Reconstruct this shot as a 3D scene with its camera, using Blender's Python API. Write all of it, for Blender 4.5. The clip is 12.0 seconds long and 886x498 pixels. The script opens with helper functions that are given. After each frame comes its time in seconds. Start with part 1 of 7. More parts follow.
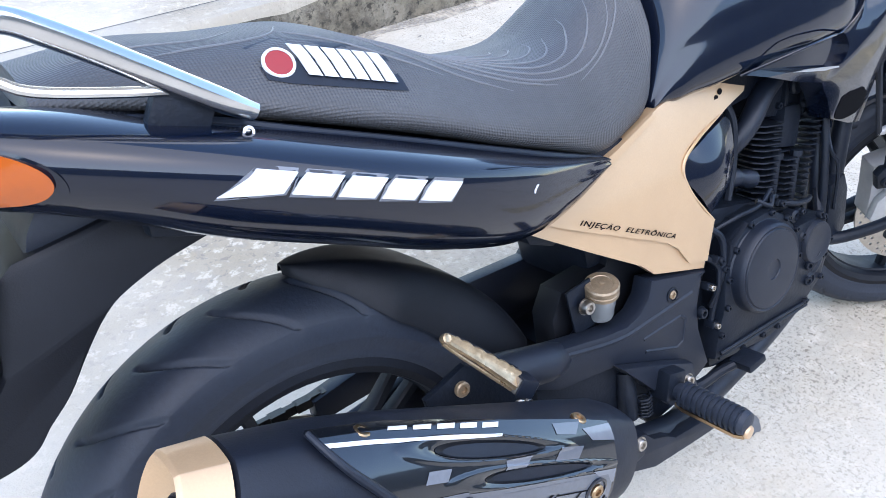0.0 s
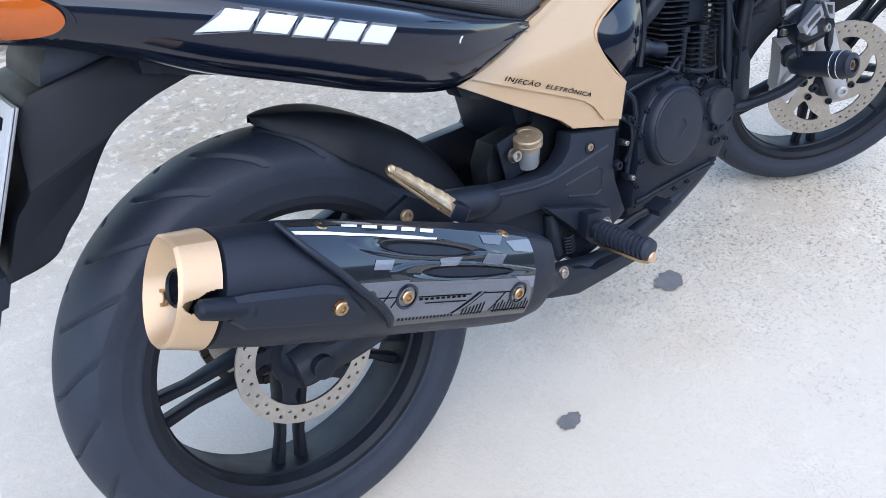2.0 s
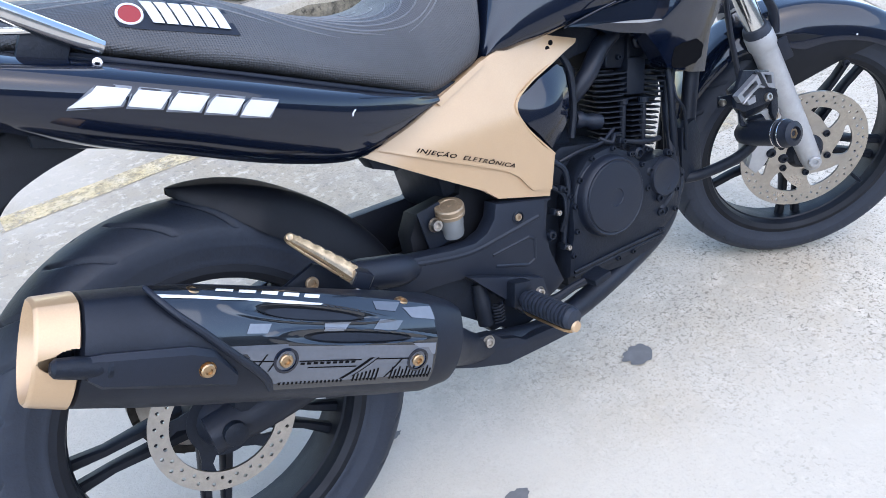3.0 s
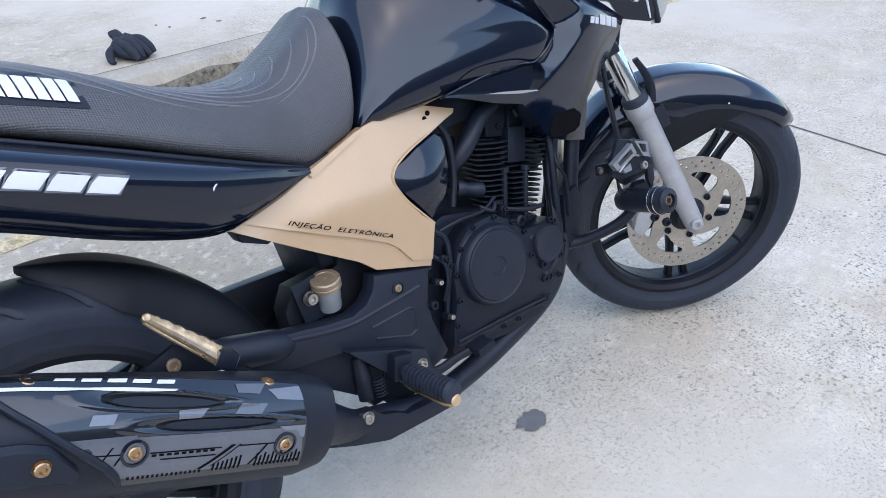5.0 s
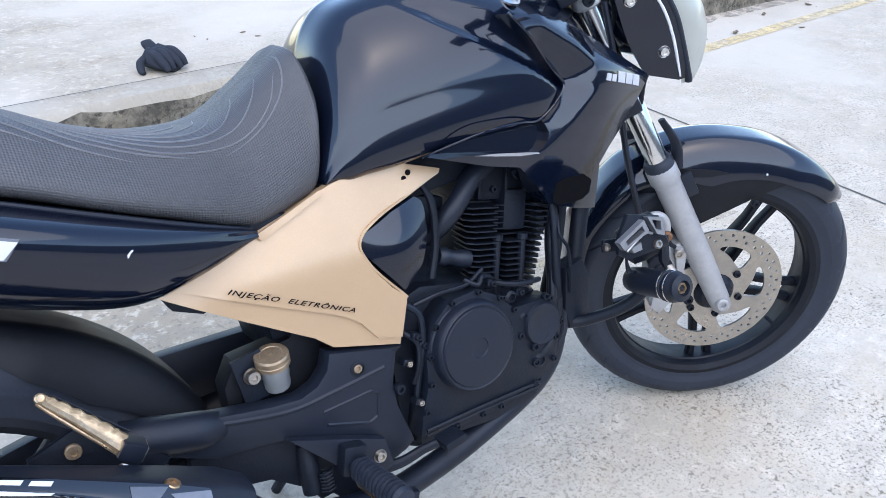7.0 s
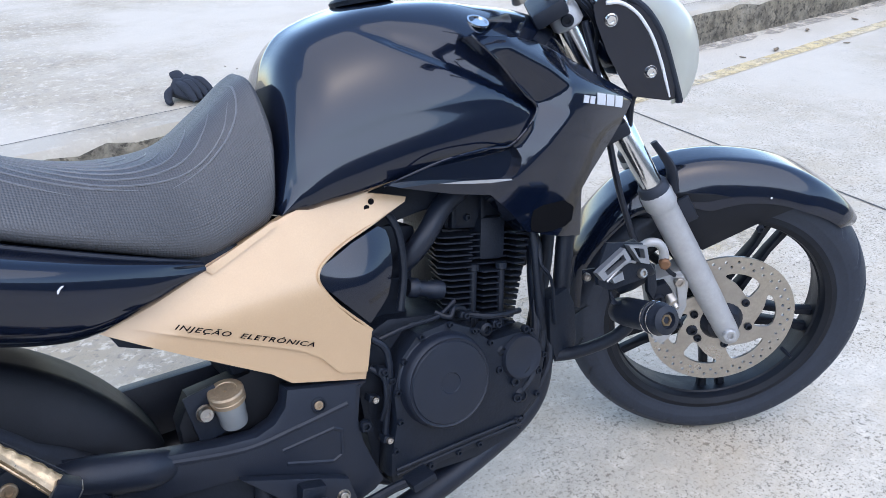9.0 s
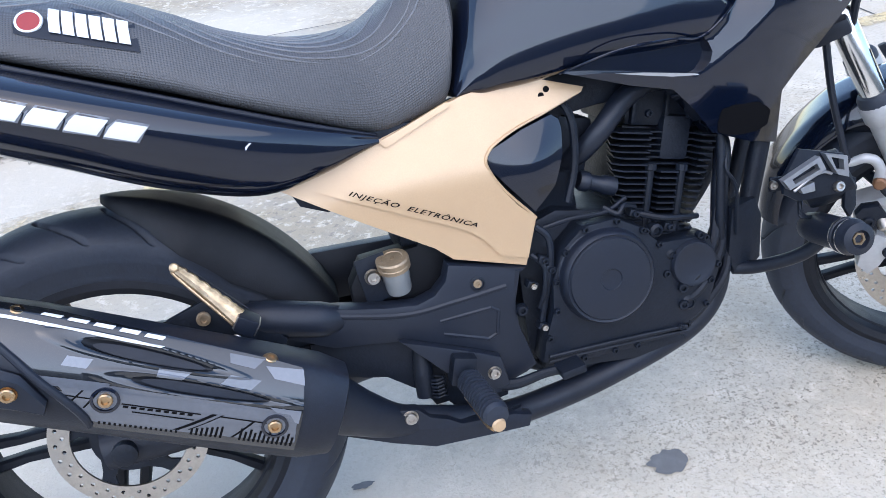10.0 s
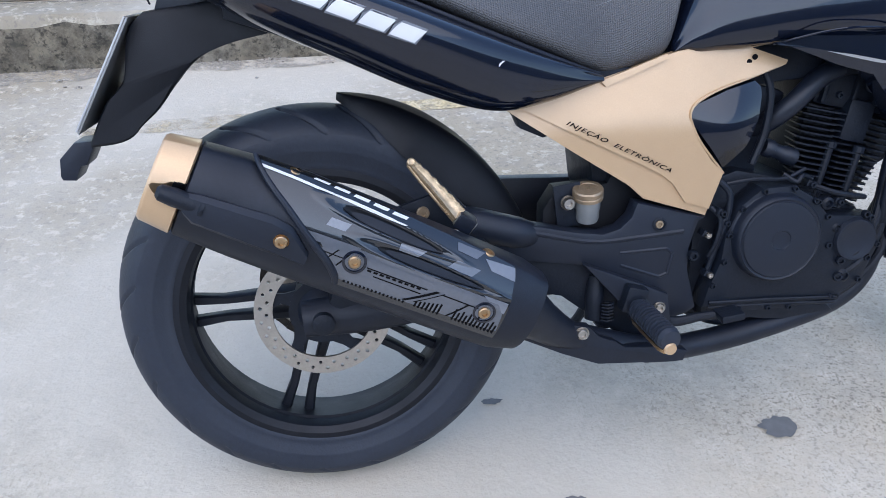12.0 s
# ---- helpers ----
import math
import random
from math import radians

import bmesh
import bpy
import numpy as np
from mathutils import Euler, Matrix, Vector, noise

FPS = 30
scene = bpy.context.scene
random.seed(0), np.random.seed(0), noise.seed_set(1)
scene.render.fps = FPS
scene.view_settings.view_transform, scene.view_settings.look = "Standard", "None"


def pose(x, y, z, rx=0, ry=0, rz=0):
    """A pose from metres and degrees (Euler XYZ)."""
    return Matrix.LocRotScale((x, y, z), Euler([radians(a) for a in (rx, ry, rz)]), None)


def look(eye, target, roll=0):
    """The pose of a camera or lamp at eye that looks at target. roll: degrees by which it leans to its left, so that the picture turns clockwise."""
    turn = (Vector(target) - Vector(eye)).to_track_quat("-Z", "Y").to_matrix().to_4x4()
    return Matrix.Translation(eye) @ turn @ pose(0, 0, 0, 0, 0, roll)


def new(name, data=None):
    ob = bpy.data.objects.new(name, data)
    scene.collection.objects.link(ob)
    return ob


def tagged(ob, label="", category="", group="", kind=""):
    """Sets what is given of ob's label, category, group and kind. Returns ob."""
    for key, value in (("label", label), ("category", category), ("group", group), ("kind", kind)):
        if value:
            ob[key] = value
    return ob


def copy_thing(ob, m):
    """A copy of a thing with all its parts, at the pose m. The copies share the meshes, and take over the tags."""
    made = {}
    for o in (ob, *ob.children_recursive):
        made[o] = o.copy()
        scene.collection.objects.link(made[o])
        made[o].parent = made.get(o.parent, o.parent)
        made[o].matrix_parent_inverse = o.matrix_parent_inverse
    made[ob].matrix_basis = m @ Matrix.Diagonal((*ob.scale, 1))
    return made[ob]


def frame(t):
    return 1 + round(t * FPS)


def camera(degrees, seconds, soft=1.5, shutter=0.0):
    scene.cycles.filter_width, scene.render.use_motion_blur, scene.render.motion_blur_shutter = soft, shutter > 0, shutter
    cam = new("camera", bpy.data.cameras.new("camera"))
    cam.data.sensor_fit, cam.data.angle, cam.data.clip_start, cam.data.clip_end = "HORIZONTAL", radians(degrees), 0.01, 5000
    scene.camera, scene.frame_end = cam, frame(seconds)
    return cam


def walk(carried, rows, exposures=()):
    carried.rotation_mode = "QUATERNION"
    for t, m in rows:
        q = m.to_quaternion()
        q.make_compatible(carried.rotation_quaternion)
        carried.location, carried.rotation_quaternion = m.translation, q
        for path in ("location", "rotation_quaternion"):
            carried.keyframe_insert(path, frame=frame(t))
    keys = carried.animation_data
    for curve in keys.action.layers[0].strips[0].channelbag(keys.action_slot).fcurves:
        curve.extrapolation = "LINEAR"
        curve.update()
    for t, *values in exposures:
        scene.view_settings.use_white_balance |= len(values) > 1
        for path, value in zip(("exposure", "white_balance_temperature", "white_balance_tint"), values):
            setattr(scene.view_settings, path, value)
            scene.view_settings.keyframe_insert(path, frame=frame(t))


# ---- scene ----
cam = camera(57.96, 12.0, soft=0.6)
PATH = [
    (0.0, -0.2247, -0.5934, 1.1464, 54.386, 0.708, -36.283),
    (0.2, -0.2291, -0.6422, 1.1435, 52.592, 0.421, -35.406),
    (0.3, -0.2368, -0.6646, 1.1439, 53.563, 0.407, -35.602),
    (0.5, -0.2436, -0.7104, 1.1430, 54.205, 2.359, -35.584),
    (0.7, -0.2560, -0.7234, 1.1528, 51.897, 3.388, -34.918),
    (0.8, -0.2678, -0.7178, 1.1438, 51.663, 2.827, -35.242),
    (1.0, -0.2946, -0.7187, 1.1498, 53.061, 2.604, -36.198),
    (1.2, -0.3317, -0.7219, 1.1591, 51.328, 2.769, -35.414),
    (1.3, -0.3432, -0.7174, 1.1564, 50.298, 2.608, -35.998),
    (1.5, -0.3597, -0.7150, 1.1559, 49.542, 1.458, -39.877),
    (1.7, -0.3645, -0.7379, 1.1538, 48.616, 1.311, -39.807),
    (1.8, -0.3546, -0.7407, 1.1461, 48.726, 0.704, -40.208),
    (2.0, -0.3210, -0.7814, 1.1542, 49.908, 0.931, -38.839),
    (2.2, -0.2753, -0.8292, 1.1265, 53.434, 2.380, -38.947),
    (2.3, -0.2531, -0.8581, 1.1400, 53.416, 2.632, -36.303),
    (2.5, -0.2157, -0.8868, 1.1393, 51.807, 2.251, -34.668),
    (2.7, -0.1973, -0.9087, 1.1342, 53.851, 3.359, -34.928),
    (2.8, -0.1851, -0.9206, 1.1350, 54.209, 3.743, -35.048),
    (3.0, -0.1640, -0.9269, 1.1393, 55.865, 3.841, -35.091),
    (3.2, -0.1539, -0.9442, 1.1479, 58.139, 3.850, -35.953),
    (3.3, -0.1459, -0.9429, 1.1476, 59.814, 2.814, -36.559),
    (3.5, -0.1377, -0.9527, 1.1376, 60.622, 3.205, -37.680),
    (3.7, -0.1291, -0.9596, 1.1429, 60.877, 4.013, -37.836),
    (5.3, -0.0594, -0.9227, 1.1452, 58.236, -0.086, -42.100),
    (5.5, -0.0230, -0.8907, 1.1391, 56.512, -1.126, -43.760),
    (6.0, 0.0416, -0.8323, 1.1209, 56.340, -1.263, -41.773),
    (6.2, 0.0630, -0.8383, 1.1272, 57.432, -1.474, -38.160),
    (6.5, 0.0884, -0.8553, 1.1294, 58.737, -0.591, -36.028),
    (7.0, 0.1012, -0.8686, 1.1411, 60.771, -0.484, -35.001),
    (7.2, 0.1001, -0.8586, 1.1471, 60.520, -1.100, -35.723),
    (8.8, 0.1675, -0.8570, 1.1420, 62.432, 0.342, -35.888),
    (9.0, 0.2241, -0.8995, 1.1288, 62.471, 1.678, -31.748),
    (9.2, 0.2586, -0.9250, 1.1264, 61.515, 3.070, -25.272),
    (9.3, 0.2678, -0.9350, 1.1207, 60.585, 2.780, -22.671),
    (9.5, 0.2804, -0.9521, 1.1105, 59.773, 2.534, -19.752),
    (9.7, 0.2795, -0.9608, 1.1096, 59.220, 3.685, -18.679),
    (10.0, 0.2860, -0.9648, 1.0963, 57.620, 5.298, -14.964),
    (10.2, 0.2579, -0.9586, 1.0914, 56.863, 3.415, -15.076),
    (10.3, 0.2402, -0.9643, 1.0903, 57.202, 3.491, -14.942),
    (10.5, 0.2030, -0.9840, 1.0832, 57.458, 2.862, -13.098),
    (10.7, 0.1320, -1.0081, 1.0764, 55.843, 0.575, -11.057),
    (11.0, 0.0542, -1.0524, 1.0819, 59.264, -1.178, -9.806),
    (11.2, 0.0359, -1.0620, 1.0922, 59.287, -2.354, -8.624),
    (11.5, 0.0327, -1.0653, 1.0879, 56.977, -2.498, -7.811),
    (12.0, 0.0356, -1.0619, 1.0935, 56.623, -0.980, -7.894),
]
walk(cam, [(t, pose(x, y, z, rx, ry, rz)) for t, x, y, z, rx, ry, rz in PATH], exposures=[(0.0, 1.73, 6530, 12), (1.5, 1.47, 6530, 12), (2.5, 1.51, 6530, 12), (3.0, 1.53, 6530, 12), (3.5, 1.23, 6530, 12), (5.5, 1.23, 6530, 12), (6.0, 1.20, 6530, 12), (6.5, 1.47, 6530, 12), (7.0, 1.45, 6530, 12), (8.8, 1.30, 6530, 12), (9.5, 1.60, 6530, 12), (10.0, 1.57, 6530, 12), (10.5, 1.50, 6530, 12), (11.0, 1.42, 6530, 12), (11.5, 1.41, 6530, 12), (12.0, 1.18, 6530, 12)])

# ---------------------------------------------------------------- light
world = bpy.data.worlds.new("sky")
scene.world = world
world.use_nodes = True
wn, wl = world.node_tree.nodes, world.node_tree.links
sky = wn.new("ShaderNodeTexSky")
sky.sky_type = "NISHITA"
sky.sun_disc = False
sky.sun_elevation, sky.sun_rotation = radians(58), radians(200)
sky.dust_density, sky.air_density = 0.6, 1.0
pale = wn.new("ShaderNodeHueSaturation")
pale.inputs["Saturation"].default_value = 1.05
wl.new(sky.outputs[0], pale.inputs["Color"])
wl.new(pale.outputs[0], wn["Background"].inputs["Color"])
wn["Background"].inputs["Strength"].default_value = 0.19
sun = new("sun", bpy.data.lights.new("sun", "SUN"))
sun.data.energy, sun.data.angle, sun.data.color = 1.0, radians(100), (1.0, 0.95, 0.86)
SUN_AZ, SUN_EL = radians(200), radians(58)
sun.matrix_world = look((math.sin(SUN_AZ) * 9, math.cos(SUN_AZ) * 9, 9 * math.tan(SUN_EL)), (0, 0, 0))


# ---------------------------------------------------------------- materials
def material(name, color, rough=0.5, metal=0.0, coat=0.0, spec=0.5, grain=(0, 0.0), stain=(0, 0.0), bump=(0, 0.0), second=None, rough_var=0.0, coat_rough=0.05):
    """A surface: base colour, fine grain and wide stains (scale, amount), fine relief (scale, height in metres)."""
    m = bpy.data.materials.new(name)
    m.use_nodes = True
    n, l = m.node_tree.nodes, m.node_tree.links
    b = n["Principled BSDF"]
    b.inputs["Roughness"].default_value, b.inputs["Metallic"].default_value = rough, metal
    b.inputs["Coat Weight"].default_value, b.inputs["Coat Roughness"].default_value = coat, coat_rough
    b.inputs["Specular IOR Level"].default_value = spec
    b.inputs["Base Color"].default_value = (*color, 1)
    tc = n.new("ShaderNodeTexCoord")
    out = None
    for k, (scale, amount) in enumerate((grain, stain)):
        if not scale:
            continue
        t = n.new("ShaderNodeTexNoise")
        t.inputs["Scale"].default_value, t.inputs["Detail"].default_value = scale, 6
        t.inputs["Roughness"].default_value = 0.6
        l.new(tc.outputs["Object"], t.inputs["Vector"])
        mr = n.new("ShaderNodeMapRange")
        mr.inputs["From Min"].default_value, mr.inputs["From Max"].default_value = 0.3, 0.7
        mr.inputs["To Min"].default_value, mr.inputs["To Max"].default_value = 0, 1
        l.new(t.outputs[0], mr.inputs["Value"])
        mx = n.new("ShaderNodeMix")
        mx.data_type = "RGBA"
        other = second if (second and k == 1) else tuple(c * (1 - amount) for c in color)
        if out is None:
            mx.inputs[6].default_value = (*color, 1)
        else:
            l.new(out, mx.inputs[6])
        mx.inputs[7].default_value = (*other, 1)
        f = n.new("ShaderNodeMath")
        f.operation = "MULTIPLY"
        f.inputs[1].default_value = 1.0 if not (second and k == 1) else amount
        l.new(mr.outputs[0], f.inputs[0])
        l.new(f.outputs[0], mx.inputs[0])
        out = mx.outputs[2]
        if rough_var and k == 1:
            rr = n.new("ShaderNodeMapRange")
            rr.inputs["To Min"].default_value, rr.inputs["To Max"].default_value = max(rough - rough_var, 0.02), min(rough + rough_var, 1)
            l.new(mr.outputs[0], rr.inputs["Value"])
            l.new(rr.outputs[0], b.inputs["Roughness"])
    if out is not None:
        l.new(out, b.inputs["Base Color"])
    if bump[0]:
        t = n.new("ShaderNodeTexNoise")
        t.inputs["Scale"].default_value, t.inputs["Detail"].default_value = bump[0], 5
        l.new(tc.outputs["Object"], t.inputs["Vector"])
        bp = n.new("ShaderNodeBump")
        bp.inputs["Strength"].default_value, bp.inputs["Distance"].default_value = 1.0, bump[1]
        l.new(t.outputs[0], bp.inputs["Height"])
        l.new(bp.outputs[0], b.inputs["Normal"])
    return m


GLOSS = material("gloss_black_paint", (0.003, 0.006, 0.016), 0.16, coat=0.8, spec=0.2, grain=(6, 0.3), stain=(3, 0.3), rough_var=0.06)
SATIN = material("satin_black_plastic", (0.011, 0.0155, 0.027), 0.45, spec=0.35, grain=(300, 0.35), stain=(9, 0.4), bump=(900, 0.0002), rough_var=0.08)
MATT = material("matt_black_paint", (0.010, 0.0145, 0.026), 0.47, spec=0.33, grain=(200, 0.4), stain=(14, 0.5), bump=(500, 0.0002), rough_var=0.1)
WHEELM = material("matt_black_wheel_paint", (0.0062, 0.0088, 0.0155), 0.52, spec=0.28, grain=(200, 0.4), stain=(14, 0.5), bump=(500, 0.0002), rough_var=0.1)
BLACKP = material("deep_black_plastic", (0.0045, 0.006, 0.010), 0.55, spec=0.28, grain=(200, 0.3), stain=(12, 0.4), bump=(600, 0.0002), rough_var=0.08)
DARK = material("dirty_black_casting", (0.008, 0.012, 0.021), 0.48, spec=0.26, grain=(150, 0.5), stain=(20, 0.4), bump=(260, 0.0006), rough_var=0.1)
RUBBER = material("tyre_rubber", (0.012, 0.018, 0.032), 0.55, spec=0.36, grain=(120, 0.35), stain=(9, 0.6), second=(0.030, 0.036, 0.048), bump=(250, 0.0004), rough_var=0.1)
GOLD = material("gold_paint", (0.56, 0.375, 0.215), 0.38, metal=0.35, coat=0.5, grain=(500, 0.10), stain=(7, 0.14), rough_var=0.08, coat_rough=0.15)
BRASS = material("gold_anodised_metal", (0.58, 0.40, 0.235), 0.33, metal=1.0, grain=(90, 0.35), stain=(25, 0.4), rough_var=0.1)
DULLGOLD = material("dull_gold_anodising", (0.42, 0.31, 0.20), 0.42, metal=0.55, grain=(300, 0.35), stain=(60, 0.4), rough_var=0.1)
PEGGOLD = material("worn_gold_anodising", (0.64, 0.48, 0.30), 0.36, metal=0.8, grain=(220, 0.35), stain=(70, 0.5), bump=(400, 0.0004), rough_var=0.12)
STEEL = material("brushed_steel", (0.55, 0.51, 0.46), 0.36, metal=1.0, grain=(160, 0.25), stain=(18, 0.3), rough_var=0.12)
CHROME = material("chrome", (0.78, 0.77, 0.75), 0.17, metal=1.0, grain=(60, 0.1), stain=(14, 0.2), rough_var=0.06)
ALLOY = material("grey_painted_alloy", (0.42, 0.42, 0.42), 0.45, metal=0.3, grain=(120, 0.15), stain=(14, 0.25), rough_var=0.1)
WHITE = material("white_decal", (0.66, 0.66, 0.66), 0.35, grain=(60, 0.06), stain=(8, 0.1))
GREY = material("grey_decal", (0.16, 0.17, 0.19), 0.35, grain=(200, 0.15), stain=(20, 0.2))
RED = material("red_decal", (0.27, 0.010, 0.016), 0.3, grain=(60, 0.06), stain=(8, 0.1))
INK = material("lettering_and_hollow_black", (0.005, 0.005, 0.006), 0.8, spec=0.05)
AMBER = material("amber_lens", (0.48, 0.095, 0.006), 0.15, coat=0.6, grain=(40, 0.2), stain=(9, 0.3))
REDLENS = material("red_lens", (0.35, 0.01, 0.01), 0.12, coat=1.0, grain=(40, 0.2), stain=(9, 0.3))
CLOUDY = material("cloudy_clear_plastic", (0.26, 0.27, 0.27), 0.3, coat=0.6, grain=(40, 0.12), stain=(8, 0.25))
GLOVE = material("dark_knit_fabric", (0.016, 0.022, 0.036), 0.85, grain=(200, 0.5), stain=(30, 0.4), bump=(300, 0.001))


# ---------------------------------------------------------------- mesh helpers
def part(name, bm, mat, parent=None, label="", sharp=35, smooth=True):
    """One mesh object out of a bmesh, under a thing or a part."""
    bmesh.ops.recalc_face_normals(bm, faces=bm.faces)
    me = bpy.data.meshes.new(name)
    bm.to_mesh(me)
    bm.free()
    mats = mat if isinstance(mat, (list, tuple)) else [mat]
    for k in mats:
        me.materials.append(k)
    if smooth:
        me.shade_smooth()
        me.set_sharp_from_angle(angle=radians(sharp))
    ob = new(name, me)
    if parent:
        ob.parent = parent
    if label:
        ob["label"] = label
    return ob


def spline(pts, n=6):
    """A smooth line through the points."""
    p = [Vector(v) for v in pts]
    if len(p) < 3:
        return p
    q = [2 * p[0] - p[1]] + p + [2 * p[-1] - p[-2]]
    out = []
    for i in range(1, len(q) - 2):
        for k in range(n):
            t = k / n
            a, b, c, d = q[i - 1], q[i], q[i + 1], q[i + 2]
            out.append(0.5 * ((2 * b) + (c - a) * t + (2 * a - 5 * b + 4 * c - d) * t * t + (3 * b - a - 3 * c + d) * t ** 3))
    return out + [p[-1]]


def loft(bm, rings, caps=True, closed=True):
    """A skin over rings of points, all of the same count."""
    vs = [[bm.verts.new(p) for p in r] for r in rings]
    for a, b in zip(vs, vs[1:]):
        k = len(a)
        for i in range(k if closed else k - 1):
            j = (i + 1) % k
            bm.faces.new((a[i], a[j], b[j], b[i]))
    if caps and closed:
        bm.faces.new(vs[0])
        bm.faces.new(vs[-1])
    return vs


def tube(bm, pts, r, seg=10, n=6, caps=True, flat=1.0):
    """A round bar along a smooth line; r is one radius or one for each given point."""
    line = spline(pts, n)
    m = len(line)
    rs = [r] * len(pts) if isinstance(r, (int, float)) else list(r)
    rings, up = [], Vector((0.13, 0.21, 0.97))
    for i, p in enumerate(line):
        d = (line[min(i + 1, m - 1)] - line[max(i - 1, 0)]).normalized()
        u = (up - d * up.dot(d)).normalized()
        up = u
        v = d.cross(u)
        s = i / (m - 1) * (len(rs) - 1)
        k = min(int(s), len(rs) - 2)
        rad = rs[k] + (rs[k + 1] - rs[k]) * (s - k)
        rings.append([p + (u * math.cos(a) * flat + v * math.sin(a)) * rad for a in [2 * math.pi * j / seg for j in range(seg)]])
    loft(bm, rings, caps)
    return bm


def lathe(bm, prof, centre, axis, seg=32, caps=True):
    """A turned body: prof lists (radius, distance along the axis)."""
    c, d = Vector(centre), Vector(axis).normalized()
    u = d.orthogonal().normalized()
    v = d.cross(u)
    rings = [[c + d * h + (u * math.cos(a) + v * math.sin(a)) * max(r, 1e-4) for a in [2 * math.pi * j / seg for j in range(seg)]] for r, h in prof]
    loft(bm, rings, caps)
    return bm


def slab(bm, outline, y0, y1, bevel=0.0, m=None):
    """A plate: an outline in x and z, between y0 and y1."""
    a = [bm.verts.new((x, y0, z)) for x, z in outline]
    f = bm.faces.new(a)
    g = bmesh.ops.extrude_face_region(bm, geom=[f])
    vs = [e for e in g["geom"] if isinstance(e, bmesh.types.BMVert)]
    bmesh.ops.translate(bm, verts=vs, vec=(0, y1 - y0, 0))
    if bevel:
        es = [e for e in {e for v in vs + a for e in v.link_edges} if not (e.verts[0] in a) ^ (e.verts[1] in a)]
        bmesh.ops.bevel(bm, geom=es, offset=bevel, segments=2, profile=0.6, affect="EDGES")
    if m is not None:
        bmesh.ops.transform(bm, matrix=m, verts=bm.verts)
    return bm


def block(bm, size, m, bevel=0.0):
    """A box of that size about the pose m, with rounded edges."""
    g = bmesh.ops.create_cube(bm, size=1.0, matrix=m @ Matrix.Diagonal((*size, 1)))
    if bevel:
        bmesh.ops.bevel(bm, geom=list({e for v in g["verts"] for e in v.link_edges}), offset=bevel, segments=2, profile=0.6, affect="EDGES")
    return bm


def sheet(bm, outline, depth, thick, step=0.03):
    """A bent panel: an outline in x and z, y = depth(x, z), of that thickness away from the viewer's side."""
    f = bm.faces.new([bm.verts.new((x, 0, z)) for x, z in outline])
    xs, zs = [p[0] for p in outline], [p[1] for p in outline]
    for lo, hi, k in ((min(xs), max(xs), 0), (min(zs), max(zs), 2)):
        c = lo + step * 0.5
        while c < hi:
            co, no = [0, 0, 0], [0, 0, 0]
            co[k], no[k] = c, 1
            bmesh.ops.bisect_plane(bm, geom=bm.verts[:] + bm.edges[:] + bm.faces[:], plane_co=co, plane_no=no, dist=1e-5)
            c += step
    faces = bm.faces[:]
    for v in bm.verts:
        v.co.y = depth(v.co.x, v.co.z)
    g = bmesh.ops.extrude_face_region(bm, geom=faces)
    bmesh.ops.translate(bm, verts=[e for e in g["geom"] if isinstance(e, bmesh.types.BMVert)], vec=(0, thick, 0))
    return bm


def bolt(name, at, axis, r, h, mat, parent, label="", washer=None):
    """A socket-headed bolt with its hollow, on a washer."""
    bm = bmesh.new()
    prof = [(r * 0.55, 0), (r, 0), (r, h * 0.7), (r * 0.85, h), (r * 0.5, h), (r * 0.45, h * 0.4)]
    if washer:
        prof = [(washer, 0), (washer, h * 0.15)] + prof[1:]
    lathe(bm, prof, at, axis, 14)
    return part(name, bm, mat, parent, label)


def lerp(table, x):
    """Piecewise-linear values over x; each row is (x, value, value, ...)."""
    for a, b in zip(table, table[1:]):
        if x <= b[0]:
            t = max(0.0, (x - a[0]) / (b[0] - a[0]))
            return [u + (v - u) * t for u, v in zip(a[1:], b[1:])]
    return list(table[-1][1:])


def smooth_rows(rows, n=5):
    """More rows between the given ones, along smooth lines."""
    a = np.array(rows, float)
    q = np.vstack([2 * a[0] - a[1], a, 2 * a[-1] - a[-2]])
    out = []
    for i in range(1, len(q) - 2):
        for k in range(n):
            t = k / n
            p0, p1, p2, p3 = q[i - 1], q[i], q[i + 1], q[i + 2]
            out.append(0.5 * (2 * p1 + (p2 - p0) * t + (2 * p0 - 5 * p1 + 4 * p2 - p3) * t * t + (3 * p1 - p0 - 3 * p2 + p3) * t ** 3))
    return out + [a[-1]]


def body(bm, rows, n=5, m=4, caps=True):
    """A mirrored body along x: each row is x and then (half width, z) pairs of the right-hand outline, from the top's middle down to the bottom's middle."""
    rings = []
    for r in smooth_rows(rows, n):
        x, pts = r[0], [(r[i], r[i + 1]) for i in range(1, len(r), 2)]
        line = [Vector((w, 0, z)) for w, z in pts]
        fine = spline(line, m)
        right = [(x, -max(p.x, 0.0), p.z) for p in fine]
        left = [(x, max(p.x, 0.0), p.z) for p in reversed(fine[1:-1])]
        rings.append(right + left)
    loft(bm, rings, caps)
    return bm


